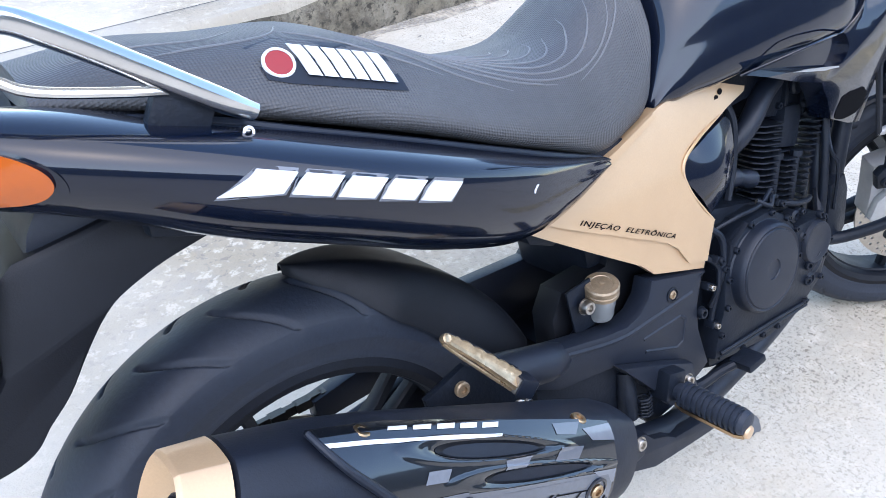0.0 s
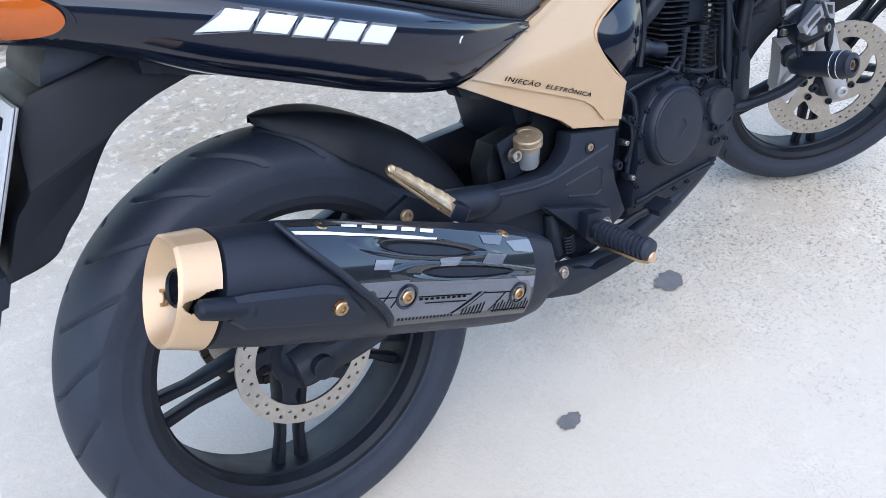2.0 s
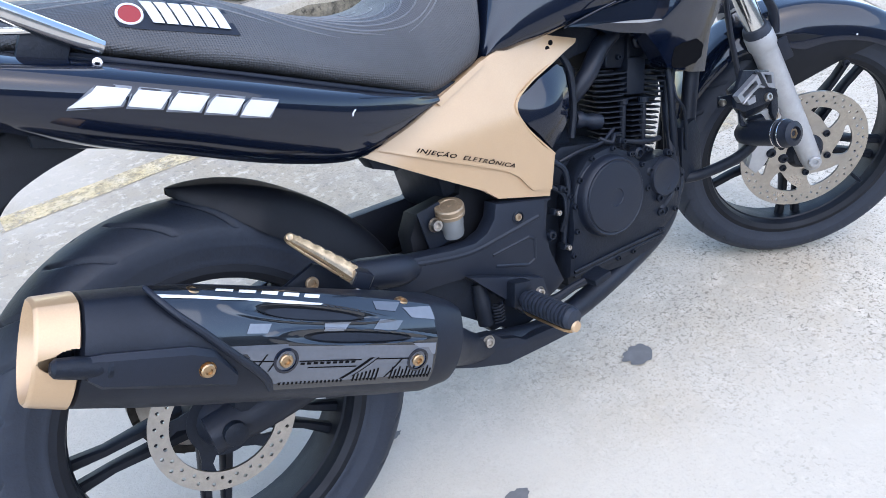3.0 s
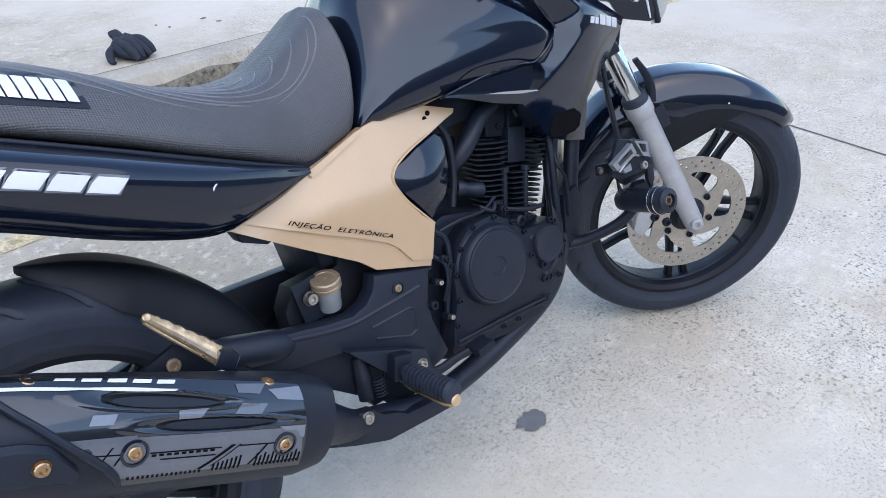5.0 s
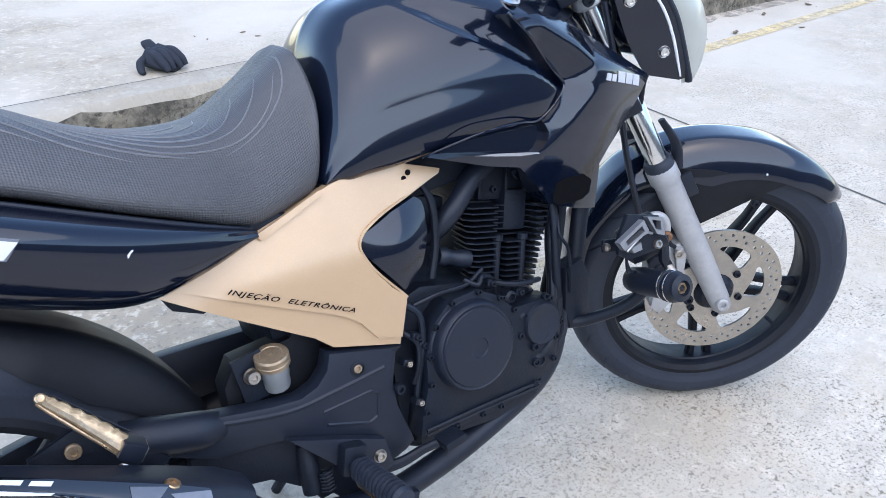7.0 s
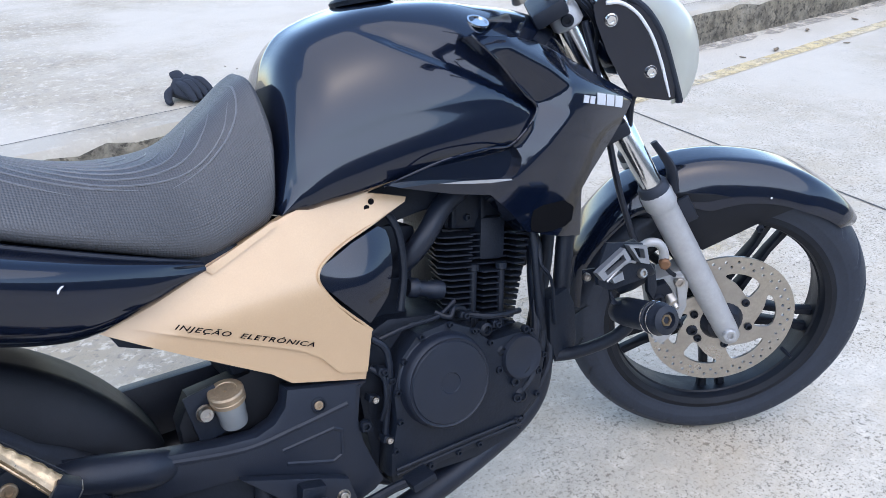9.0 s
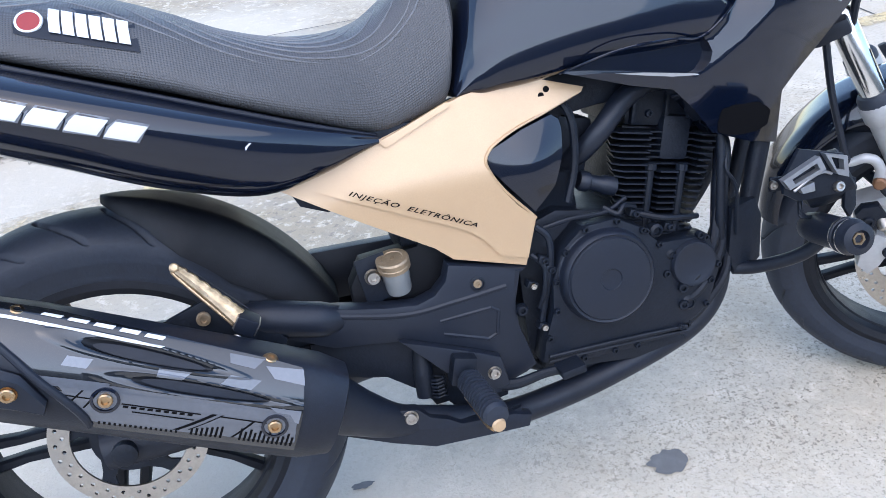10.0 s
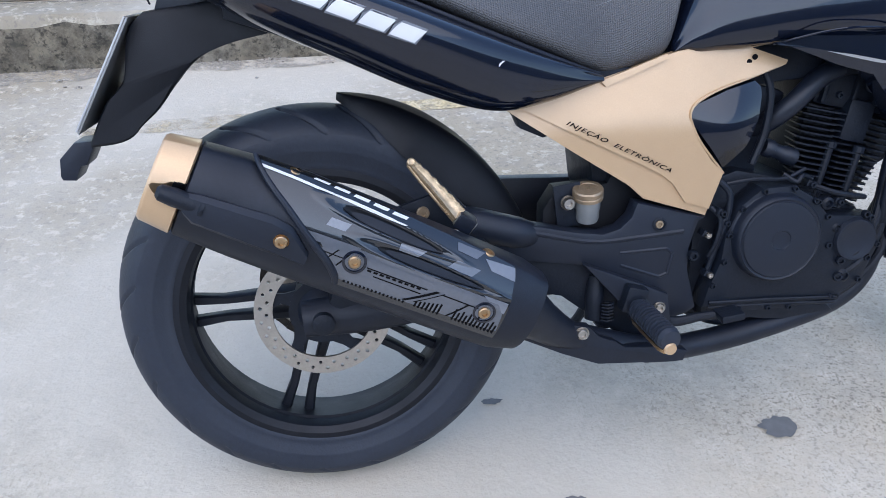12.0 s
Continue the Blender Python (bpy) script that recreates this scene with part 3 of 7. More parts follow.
def wheel(name, at, radius, width, rim_r, spoke_turn, place):
    """A cast wheel of five double spokes with its tyre; built about the origin, axle along y."""
    # rim
    bm = bmesh.new()
    w = width * 0.40
    prof = [(rim_r - 0.014, -w), (rim_r - 0.004, -w - 0.006), (rim_r + 0.006, -w - 0.004), (rim_r + 0.008, -w + 0.004), (rim_r - 0.004, -w + 0.010), (rim_r - 0.008, -w * 0.45), (rim_r - 0.011, 0), (rim_r - 0.007, w * 0.45), (rim_r - 0.003, w - 0.010), (rim_r + 0.008, w - 0.004), (rim_r + 0.006, w + 0.004), (rim_r - 0.008, w), (rim_r - 0.010, w * 0.6), (rim_r - 0.0185, 0), (rim_r - 0.0200, -w * 0.55), (rim_r - 0.0170, -w * 0.62), (rim_r - 0.0165, -w * 0.85)]
    loft(bm, [[(r * math.cos(a), h, r * math.sin(a)) for a in [2 * math.pi * j / 72 for j in range(72)]] for r, h in prof + prof[:1]], caps=False)
    rim = part("%s_wheel" % name, place(bm), WHEELM, bike, "matt black cast alloy wheel with five double spokes")
    # hub
    bm = bmesh.new()
    lathe(bm, [(0.012, -0.075), (0.03, -0.072), (0.045, -0.05), (0.05, -0.02), (0.05, 0.02), (0.045, 0.05), (0.03, 0.07)], (0, 0, 0), (0, 1, 0), 24)
    part("hub", place(bm), MATT, rim)
    for k in range(5):
        for s in (-1, 1):
            bm = bmesh.new()
            a = spoke_turn + 2 * math.pi * k / 5
            e, t = Vector((math.cos(a), 0, math.sin(a))), Vector((-math.sin(a), 0, math.cos(a)))
            rings = []
            for f in (0.0, 0.35, 0.7, 1.0):
                r = 0.035 + (rim_r - 0.0155 - 0.035) * f
                off = s * (0.0135 + 0.005 * (1 - f) + (0.006 if f > 0.9 else 0))
                hw, hh = 0.0060 + 0.003 * (1 - f) + (0.003 if f > 0.9 else 0), 0.0095 + 0.008 * (1 - f)
                c = e * r + t * off
                rings.append([c + t * x * hw + Vector((0, y * hh, 0)) for x, y in ((-1, -0.6), (-0.6, -1), (0.6, -1), (1, -0.6), (1, 0.6), (0.6, 1), (-0.6, 1), (-1, 0.6))])
            loft(bm, rings)
            part("spoke", place(bm), WHEELM, rim)
    # tyre
    bm = bmesh.new()
    hw = width / 2
    h = radius - rim_r
    prof = [(rim_r - 0.004, -w - 0.001), (rim_r + h * 0.06, -hw * 0.86), (rim_r + h * 0.10, -hw * 0.905), (rim_r + h * 0.13, -hw * 0.895), (rim_r + h * 0.20, -hw * 0.935), (rim_r + h * 0.34, -hw * 0.985), (rim_r + h * 0.36, -hw * 0.998), (rim_r + h * 0.40, -hw * 0.990), (rim_r + h * 0.45, -hw)]
    prof += [(radius - (1 - math.cos(b)) * h * 0.52, hw * math.sin(b) / math.sin(1.35)) for b in [-1.30 + 2.6 * i / 64 for i in range(65)]]
    prof += [(rim_r + h * 0.45, hw), (rim_r + h * 0.20, hw * 0.935), (rim_r - 0.004, w + 0.001)]
    n, count = 900, 22
    rings = []
    for r, y in prof:
        ring = []
        crown = abs(y) / hw
        for j in range(n):
            a = 2 * math.pi * j / n
            d = 0.0
            if r > rim_r + h * 0.46 and 0.10 < crown < 0.99:
                # curved slits, staggered between the two sides
                ph = (a * count / (2 * math.pi) + (0.5 if y > 0 else 0) + 0.9 * crown ** 1.8) % 1.0
                half = 0.050 + 0.035 * crown
                if ph < half * 2:
                    d = 0.0062 * (0.5 + 0.5 * math.cos(math.pi * (ph - half) / half)) ** 0.7 * min(1, (0.99 - crown) / 0.06, (crown - 0.10) / 0.06)
            ring.append(((r - d) * math.cos(a), y, (r - d) * math.sin(a)))
        rings.append(ring)
    loft(bm, rings, caps=False)
    part("tyre", place(bm), RUBBER, rim, "worn black rubber tyre with slanting grooves", sharp=70)
    return rim


def disc(bm, r0, r1, y, t, holes, rows, hole_r=0.0030, ring=None, windows=()):
    """A brake disc, drilled right through between ring (or r0) and r1, with cut windows given as (radius, degrees)."""
    ring = ring or r0
    step = (r1 - ring) / (rows + 1)
    loops = [[(r * math.cos(2 * math.pi * j / 96), r * math.sin(2 * math.pi * j / 96)) for j in range(96)] for r in (r0, r1)]
    for row in range(rows):
        c = ring + step * (row + 1)
        for k in range(holes):
            a = 2 * math.pi * (k + 0.5 * row) / holes
            loops.append([(c * math.cos(a) + hole_r * math.cos(b), c * math.sin(a) + hole_r * math.sin(b)) for b in [math.pi / 4 * i for i in range(8)]])
    for w in windows:
        loops.append([(r * math.cos(radians(a)), r * math.sin(radians(a))) for r, a in w])
    edges = []
    for pts in loops:
        vs = [bm.verts.new((x, y, z)) for x, z in pts]
        edges += [bm.edges.new((vs[i - 1], vs[i])) for i in range(len(vs))]
    fill = bmesh.ops.triangle_fill(bm, use_beauty=True, use_dissolve=False, edges=edges)
    faces = [f for f in fill["geom"] if isinstance(f, bmesh.types.BMFace)]
    g = bmesh.ops.extrude_face_region(bm, geom=faces)
    bmesh.ops.translate(bm, verts=[e for e in g["geom"] if isinstance(e, bmesh.types.BMVert)], vec=(0, t, 0))
    return bm


at_rear = lambda bm: (bmesh.ops.translate(bm, verts=bm.verts, vec=AX_R), bm)[1]
rear_wheel = wheel("rear", AX_R, R_R, W_R, 0.222, radians(-106), at_rear)
front_wheel = wheel("front", AX_F, R_F, W_F, 0.216, radians(57), front)

bm = disc(bmesh.new(), 0.0785, 0.107, -0.060, 0.004, 26, 2)
part("brake_disc", at_rear(bm), STEEL, rear_wheel, "drilled worn steel brake disc")
bm = lathe(bmesh.new(), [(0.045, -0.057), (0.054, -0.057), (0.054, -0.052), (0.045, -0.052)], (0, 0, 0), (0, 1, 0), 40)
part("disc_carrier", at_rear(bm), DARK, rear_wheel)
for k in range(5):
    bm = bmesh.new()
    a0 = radians(72 * k + 20)
    rings = []
    for r, da, w in ((0.080, 0, 0.012), (0.066, -6, 0.009), (0.052, -12, 0.014)):
        e, t = Vector((math.cos(a0 + radians(da)), 0, math.sin(a0 + radians(da)))), Vector((-math.sin(a0 + radians(da)), 0, math.cos(a0 + radians(da))))
        rings.append([e * r + t * w * u + Vector((0, v, 0)) for u, v in ((-1, -0.0565), (1, -0.0565), (1, -0.0525), (-1, -0.0525))])
    loft(bm, rings)
    part("carrier_arm", at_rear(bm), DARK, rear_wheel)
TEAR = [(v.x, v.y) for v in spline([Vector(p) for p in ((0.101, -18, 0), (0.1035, -6, 0), (0.1035, 8, 0), (0.101, 19, 0), (0.094, 20, 0), (0.083, 8, 0), (0.072, -6, 0), (0.066, -19, 0), (0.070, -25, 0), (0.084, -24, 0), (0.095, -22, 0), (0.101, -18, 0))], 4)][:-1]
bm = disc(bmesh.new(), 0.046, 0.139, -0.054, 0.004, 34, 2, 0.0030, 0.106, [[(r, a + 60 * k + 8) for r, a in TEAR] for k in range(6)])
part("brake_disc", front(bm), STEEL, front_wheel, "drilled worn steel brake disc with curved windows")
for k in range(6):
    a = radians(60 * k + 40)
    bolt("disc_bolt", FRONT @ Vector((0.056 * math.cos(a), -0.054, 0.056 * math.sin(a))), STEER @ Vector((0, -1, 0)), 0.0075, 0.006, DARK, front_wheel)
bm = lathe(bmesh.new(), [(0.040, -0.056), (0.060, -0.054), (0.060, -0.049), (0.040, -0.047)], (0, 0, 0), (0, 1, 0), 32)
part("disc_hub", front(bm), STEEL, front_wheel)
bm = bmesh.new()
tube(bm, [(0.140, -0.02, -0.105), (0.150, -0.045, -0.112)], 0.004, 8)
part("valve", front(bm), DARK, front_wheel)

# front fork: grey lower leg, polished tube
for s in (-1, 1):
    bm = bmesh.new()
    y = 0.080 * s
    o = Vector((0, y, 0))
    lathe(bm, [(0.015, -0.028), (0.019, -0.022), (0.0215, 0.0), (0.022, 0.03), (0.0235, 0.09), (0.0245, 0.20), (0.0245, 0.295), (0.026, 0.300), (0.0282, 0.304), (0.0282, 0.330), (0.0265, 0.334), (0.022, 0.335)], o, FK, 20)
    leg = part("fork_leg", front(bm), ALLOY, bike, "grey painted fork lower leg")
    part("dust_seal", front(lathe(bmesh.new(), [(0.022, 0.330), (0.0268, 0.332), (0.0268, 0.343), (0.0235, 0.349), (0.0195, 0.350)], o, FK, 24)), RUBBER, leg, "black rubber dust seal")
    bm = lathe(bmesh.new(), [(0.0195, 0.33), (0.0195, 0.49), (0.0165, 0.495), (0.0165, 0.72)], o, FK, 20)
    part("fork_tube", front(bm), CHROME, leg, "polished steel fork tube")
    bolt("axle_nut", FRONT @ Vector((0, y + 0.020 * s, 0)), STEER @ Vector((0, s, 0)), 0.013, 0.008, ALLOY, leg)

# ---------------------------------------------------------------- bodywork


def rings_of(rows, n=5, m=4):
    out = []
    for r in smooth_rows(rows, n):
        line = [Vector((r[i], 0, r[i + 1])) for i in range(1, len(r), 2)]
        out.append((r[0], [(-max(p.x, 0.0), p.z) for p in spline(line, m)]))
    return out


def skin_y(rings, x, z, lift=0.0):
    """The right-hand surface's y at x and z: the outermost, for laying things on it."""
    best = 0.0
    for (xa, a), (xb, b) in zip(rings, rings[1:]):
        if xa <= x <= xb:
            t = (x - xa) / max(xb - xa, 1e-6)
            ring = [(p[0] + (q[0] - p[0]) * t, p[1] + (q[1] - p[1]) * t) for p, q in zip(a, b)]
            for p, q in zip(ring, ring[1:]):
                lo, hi = min(p[1], q[1]), max(p[1], q[1])
                if lo <= z <= hi and hi > lo:
                    best = min(best, p[0] + (q[0] - p[0]) * (z - p[1]) / (q[1] - p[1]))
    return best - lift


def skin_point(rings, x, f, lift=0.0):
    """The point at x that lies the fraction f down the right-hand outline."""
    for (xa, a), (xb, b) in zip(rings, rings[1:]):
        if xa <= x <= xb:
            t = (x - xa) / max(xb - xa, 1e-6)
            s = f * (len(a) - 1)
            k = min(int(s), len(a) - 2)
            g = lambda r: Vector((0, r[k][0] + (r[k + 1][0] - r[k][0]) * (s - k), r[k][1] + (r[k + 1][1] - r[k][1]) * (s - k)))
            p = g(a).lerp(g(b), t)
            d = Vector((0, a[min(k + 1, len(a) - 1)][0] - a[k][0], a[min(k + 1, len(a) - 1)][1] - a[k][1]))
            nrm = Vector((0, d.z, -d.y)).normalized()
            if nrm.z < 0 and k < 4:
                nrm = -nrm
            return Vector((x, p.y, p.z)) + nrm * lift
    return None


TANK = [
    (0.521, 0, 0.716, 0.06, 0.715, 0.095, 0.711, 0.106, 0.704, 0.104, 0.698, 0, 0.69),
    (0.541, 0, 0.790, 0.06, 0.784, 0.100, 0.766, 0.114, 0.738, 0.110, 0.70, 0, 0.69),
    (0.558, 0, 0.858, 0.06, 0.846, 0.105, 0.808, 0.122, 0.760, 0.117, 0.70, 0, 0.69),
    (0.582, 0, 0.903, 0.064, 0.886, 0.113, 0.834, 0.131, 0.773, 0.122, 0.703, 0, 0.695),
    (0.620, 0, 0.929, 0.075, 0.911, 0.125, 0.855, 0.142, 0.785, 0.130, 0.706, 0, 0.70),
    (0.700, 0, 0.946, 0.085, 0.928, 0.140, 0.872, 0.160, 0.795, 0.144, 0.715, 0, 0.71),
    (0.800, 0, 0.943, 0.09, 0.925, 0.150, 0.868, 0.172, 0.790, 0.150, 0.715, 0, 0.71),
    (0.880, 0, 0.930, 0.085, 0.910, 0.140, 0.855, 0.165, 0.775, 0.142, 0.715, 0, 0.71),
    (0.960, 0, 0.912, 0.07, 0.893, 0.110, 0.84, 0.125, 0.77, 0.100, 0.715, 0, 0.71),
    (1.030, 0, 0.885, 0.05, 0.870, 0.075, 0.82, 0.080, 0.76, 0.070, 0.715, 0, 0.71),
]
tank_rings = rings_of(TANK)
bm = body(bmesh.new(), TANK, 24, 14)
for v in bm.verts:
    # pressed fold running down each flank towards the shroud
    s = v.co.z - (0.901 - 0.634 * (v.co.x - 0.67))
    if s > 0 and abs(v.co.y) > 0.02:
        k = 0.011 * min(1, max(0, (v.co.x - 0.66) / 0.05)) * min(1, max(0, (0.93 - v.co.z) / 0.05))
        v.co.y -= math.copysign(k * (s / 0.014) * math.exp(1 - s / 0.014) if s < 0.014 else k * math.exp(-(s - 0.014) / 0.045), v.co.y)
tank = part("fuel_tank", bm, GLOSS, bike, "gloss black painted fuel tank", sharp=60)
bm = lathe(bmesh.new(), [(0.045, 0.0), (0.047, 0.006), (0.043, 0.010), (0.020, 0.010), (0.018, 0.007), (0.002, 0.007)], (0.735, 0, 0.944), (0, 0, 1), 32)
part("filler_cap", bm, DARK, tank, "black hinged filler cap")
bm = lathe(bmesh.new(), [(0.016, 0.0), (0.016, 0.003), (0.013, 0.003), (0.013, 0.001), (0.003, 0.001)], skin_point(tank_rings, 0.845, 0.30, -0.0005), (0.1, -0.55, 0.8), 24)
part("tank_emblem", bm, CHROME, tank, "small round chrome emblem")

SEAT = [
    (-0.150, 0, 0.912, 0.05, 0.905, 0.08, 0.895, 0.09, 0.880, 0, 0.875),
    (-0.070, 0, 0.915, 0.07, 0.907, 0.113, 0.888, 0.125, 0.862, 0, 0.855),
    (0.010, 0, 0.903, 0.08, 0.895, 0.122, 0.872, 0.138, 0.836, 0, 0.830),
    (0.100, 0, 0.893, 0.085, 0.882, 0.130, 0.852, 0.147, 0.803, 0, 0.800),
    (0.180, 0, 0.862, 0.09, 0.852, 0.135, 0.822, 0.150, 0.772, 0, 0.765),
    (0.250, 0, 0.828, 0.095, 0.820, 0.137, 0.792, 0.150, 0.742, 0, 0.735),
    (0.330, 0, 0.806, 0.09, 0.799, 0.130, 0.770, 0.145, 0.710, 0, 0.705),
    (0.410, 0, 0.808, 0.075, 0.799, 0.113, 0.765, 0.127, 0.680, 0, 0.680),
    (0.470, 0, 0.839, 0.064, 0.830, 0.104, 0.777, 0.116, 0.688, 0, 0.688),
    (0.512, 0, 0.872, 0.058, 0.858, 0.096, 0.800, 0.106, 0.705, 0, 0.705),
    (0.529, 0, 0.880, 0.058, 0.868, 0.093, 0.822, 0.098, 0.762, 0, 0.762),
    (0.536, 0, 0.876, 0.050, 0.866, 0.084, 0.830, 0.087, 0.790, 0, 0.790),
]
seat_rings = rings_of(SEAT)
SEATM = material("seat_vinyl", (0.0735, 0.0735, 0.077), 0.52, grain=(300, 0.2), stain=(6, 0.3), rough_var=0.06)


def dimples(m, pitch, height):
    """Fine rows of raised dots over a material."""
    n, l = m.node_tree.nodes, m.node_tree.links
    tc = n.new("ShaderNodeTexCoord")
    sep = n.new("ShaderNodeSeparateXYZ")
    l.new(tc.outputs["UV"], sep.inputs[0])
    waves = []
    for a, b in ((1, 1), (1, -1)):
        k = n.new("ShaderNodeMath")
        k.operation = "MULTIPLY_ADD"
        k.inputs[1].default_value = b
        l.new(sep.outputs[1], k.inputs[0])
        l.new(sep.outputs[0], k.inputs[2])
        f = n.new("ShaderNodeMath")
        f.operation = "MULTIPLY"
        f.inputs[1].default_value = 2 * math.pi / pitch
        l.new(k.outputs[0], f.inputs[0])
        s = n.new("ShaderNodeMath")
        s.operation = "SINE"
        l.new(f.outputs[0], s.inputs[0])
        waves.append(s)
    p = n.new("ShaderNodeMath")
    p.operation = "MULTIPLY"
    l.new(waves[0].outputs[0], p.inputs[0])
    l.new(waves[1].outputs[0], p.inputs[1])
    bp = n.new("ShaderNodeBump")
    bp.inputs["Distance"].default_value = height
    l.new(p.outputs[0], bp.inputs["Height"])
    l.new(bp.outputs[0], n["Principled BSDF"].inputs["Normal"])


dimples(SEATM, 0.0066, 0.00030)


def skin_uv(me, count):
    """Lays a grid in metres on a body: along x, and along the girth of each of its rings of that many points."""
    at = {}
    for i in range(0, len(me.vertices), count):
        ring = [me.vertices[i + k].co for k in range(count)]
        girth = 0.0
        for k in range(count // 2 + 1):
            girth += (ring[k] - ring[k - 1]).length if k else 0.0
            at[i + k] = at[i + (count - k) % count] = (ring[k].x, girth)
    uv = me.uv_layers.new(name="skin")
    for lo in me.loops:
        uv.data[lo.index].uv = at.get(lo.vertex_index, (0, 0))


seat = part("seat", body(bmesh.new(), SEAT, 8, 6), SEATM, bike, "grained black vinyl seat with embossed curved lines", sharp=60)
skin_uv(seat.data, 2 * (4 * 6))
SMOOTHV = material("smooth_vinyl", (0.155, 0.155, 0.160), 0.42, grain=(300, 0.2), stain=(6, 0.3))
for pts in (
    [(-0.115, 0.30), (-0.06, 0.24), (0.00, 0.20), (0.045, 0.10)],
    [(-0.060, 0.36), (0.00, 0.28), (0.06, 0.22), (0.085, 0.10)],
    [(0.06, 0.16), (0.10, 0.26), (0.15, 0.34), (0.21, 0.42)],
    [(0.13, 0.13), (0.17, 0.28), (0.22, 0.38), (0.29, 0.47)],
    [(0.145, 0.10), (0.20, 0.26), (0.26, 0.36), (0.32, 0.43), (0.36, 0.47)],
    [(0.155, 0.08), (0.215, 0.22), (0.28, 0.34), (0.35, 0.43), (0.42, 0.45), (0.475, 0.38), (0.500, 0.26)],
    [(0.165, 0.06), (0.23, 0.19), (0.30, 0.31), (0.36, 0.38), (0.42, 0.37), (0.46, 0.28), (0.480, 0.16)],
    [(0.175, 0.05), (0.24, 0.16), (0.31, 0.27), (0.36, 0.32), (0.405, 0.30), (0.435, 0.20), (0.447, 0.10)],
    [(0.190, 0.04), (0.25, 0.13), (0.31, 0.22), (0.355, 0.26), (0.39, 0.23), (0.415, 0.12)],
    [(0.22, 0.05), (0.27, 0.12), (0.32, 0.18), (0.355, 0.20), (0.385, 0.15), (0.395, 0.07)],
    [(0.25, 0.05), (0.30, 0.11), (0.34, 0.14), (0.365, 0.10), (0.37, 0.05)],
    [(0.28, 0.03), (0.315, 0.07), (0.34, 0.08), (0.352, 0.04)],
    [(0.40, 0.50), (0.46, 0.44), (0.500, 0.36), (0.512, 0.22), (0.508, 0.10)],
):
    line = spline([Vector((x, f, 0)) for x, f in pts], 6)
    q = [skin_point(seat_rings, p.x, p.y, 0.0) for p in line]
    part("embossed_line", tube(bmesh.new(), q, [0.0014 * min(1, 0.25 + 0.75 * min(k, len(q) - 1 - k) / (0.2 * len(q))) for k in range(len(q))], 6, 1), SMOOTHV, seat)
# patch with the maker's badge: a red roundel and white bars
bm = sheet(bmesh.new(), [(0.028, 0.888), (0.060, 0.889), (0.155, 0.860), (0.158, 0.820), (0.050, 0.854), (0.030, 0.862)], lambda x, z: skin_y(seat_rings, x, z, 0.0012), 0.003, 0.02)
badge = part("seat_badge", bm, SATIN, seat, "badge patch with a red roundel and white bars")
nb = Vector((0.05, -0.80, 0.60)).normalized()
cb = Vector((0.0465, skin_y(seat_rings, 0.0465, 0.8715, 0.0025), 0.8715))
part("roundel_ring", lathe(bmesh.new(), [(0.0155, 0), (0.0150, 0.0018), (0.0125, 0.0018), (0.0125, 0.0005)], cb, nb, 32), WHITE, badge)
part("roundel", lathe(bmesh.new(), [(0.0123, 0.0), (0.0123, 0.0012), (0.001, 0.0013)], cb, nb, 32), RED, badge)
for k in range(6):
    x0, x1 = 0.066 + 0.0142 * k, 0.066 + 0.0142 * k + 0.0118
    zt = lambda x: 0.8835 - 0.335 * (x - 0.066)
    zb = lambda x: 0.8575 - 0.335 * (x - 0.066)
    bm = sheet(bmesh.new(), [(x0, zt(x0)), (x1, zt(x1)), (x1 + 0.001, zb(x1)), (x0 + 0.001, zb(x0))], lambda x, z: skin_y(seat_rings, x, z, 0.0036), 0.002, 0.012)
    part("badge_bar", bm, WHITE, badge)

TAIL = [
    (-0.360, 0, 0.895, 0.05, 0.912, 0.068, 0.900, 0.050, 0.870, 0, 0.865),
    (-0.250, 0, 0.885, 0.09, 0.905, 0.122, 0.885, 0.105, 0.838, 0, 0.835),
    (-0.150, 0, 0.870, 0.115, 0.885, 0.172, 0.855, 0.143, 0.803, 0, 0.800),
    (-0.050, 0, 0.845, 0.135, 0.852, 0.203, 0.820, 0.160, 0.752, 0, 0.760),
    (0.050, 0, 0.810, 0.146, 0.815, 0.214, 0.783, 0.165, 0.708, 0, 0.720),
    (0.150, 0, 0.775, 0.148, 0.776, 0.213, 0.748, 0.165, 0.664, 0, 0.680),
    (0.250, 0, 0.735, 0.146, 0.735, 0.196, 0.712, 0.160, 0.634, 0, 0.645),
    (0.330, 0, 0.705, 0.139, 0.703, 0.172, 0.690, 0.150, 0.642, 0, 0.650),
    (0.408, 0, 0.676, 0.130, 0.675, 0.143, 0.671, 0.130, 0.664, 0, 0.664),
]
tail_rings = rings_of(TAIL)
tail = part("tail_cover", body(bmesh.new(), TAIL, 8, 6), GLOSS, bike, "gloss black tail cover with a white emblem", sharp=60)
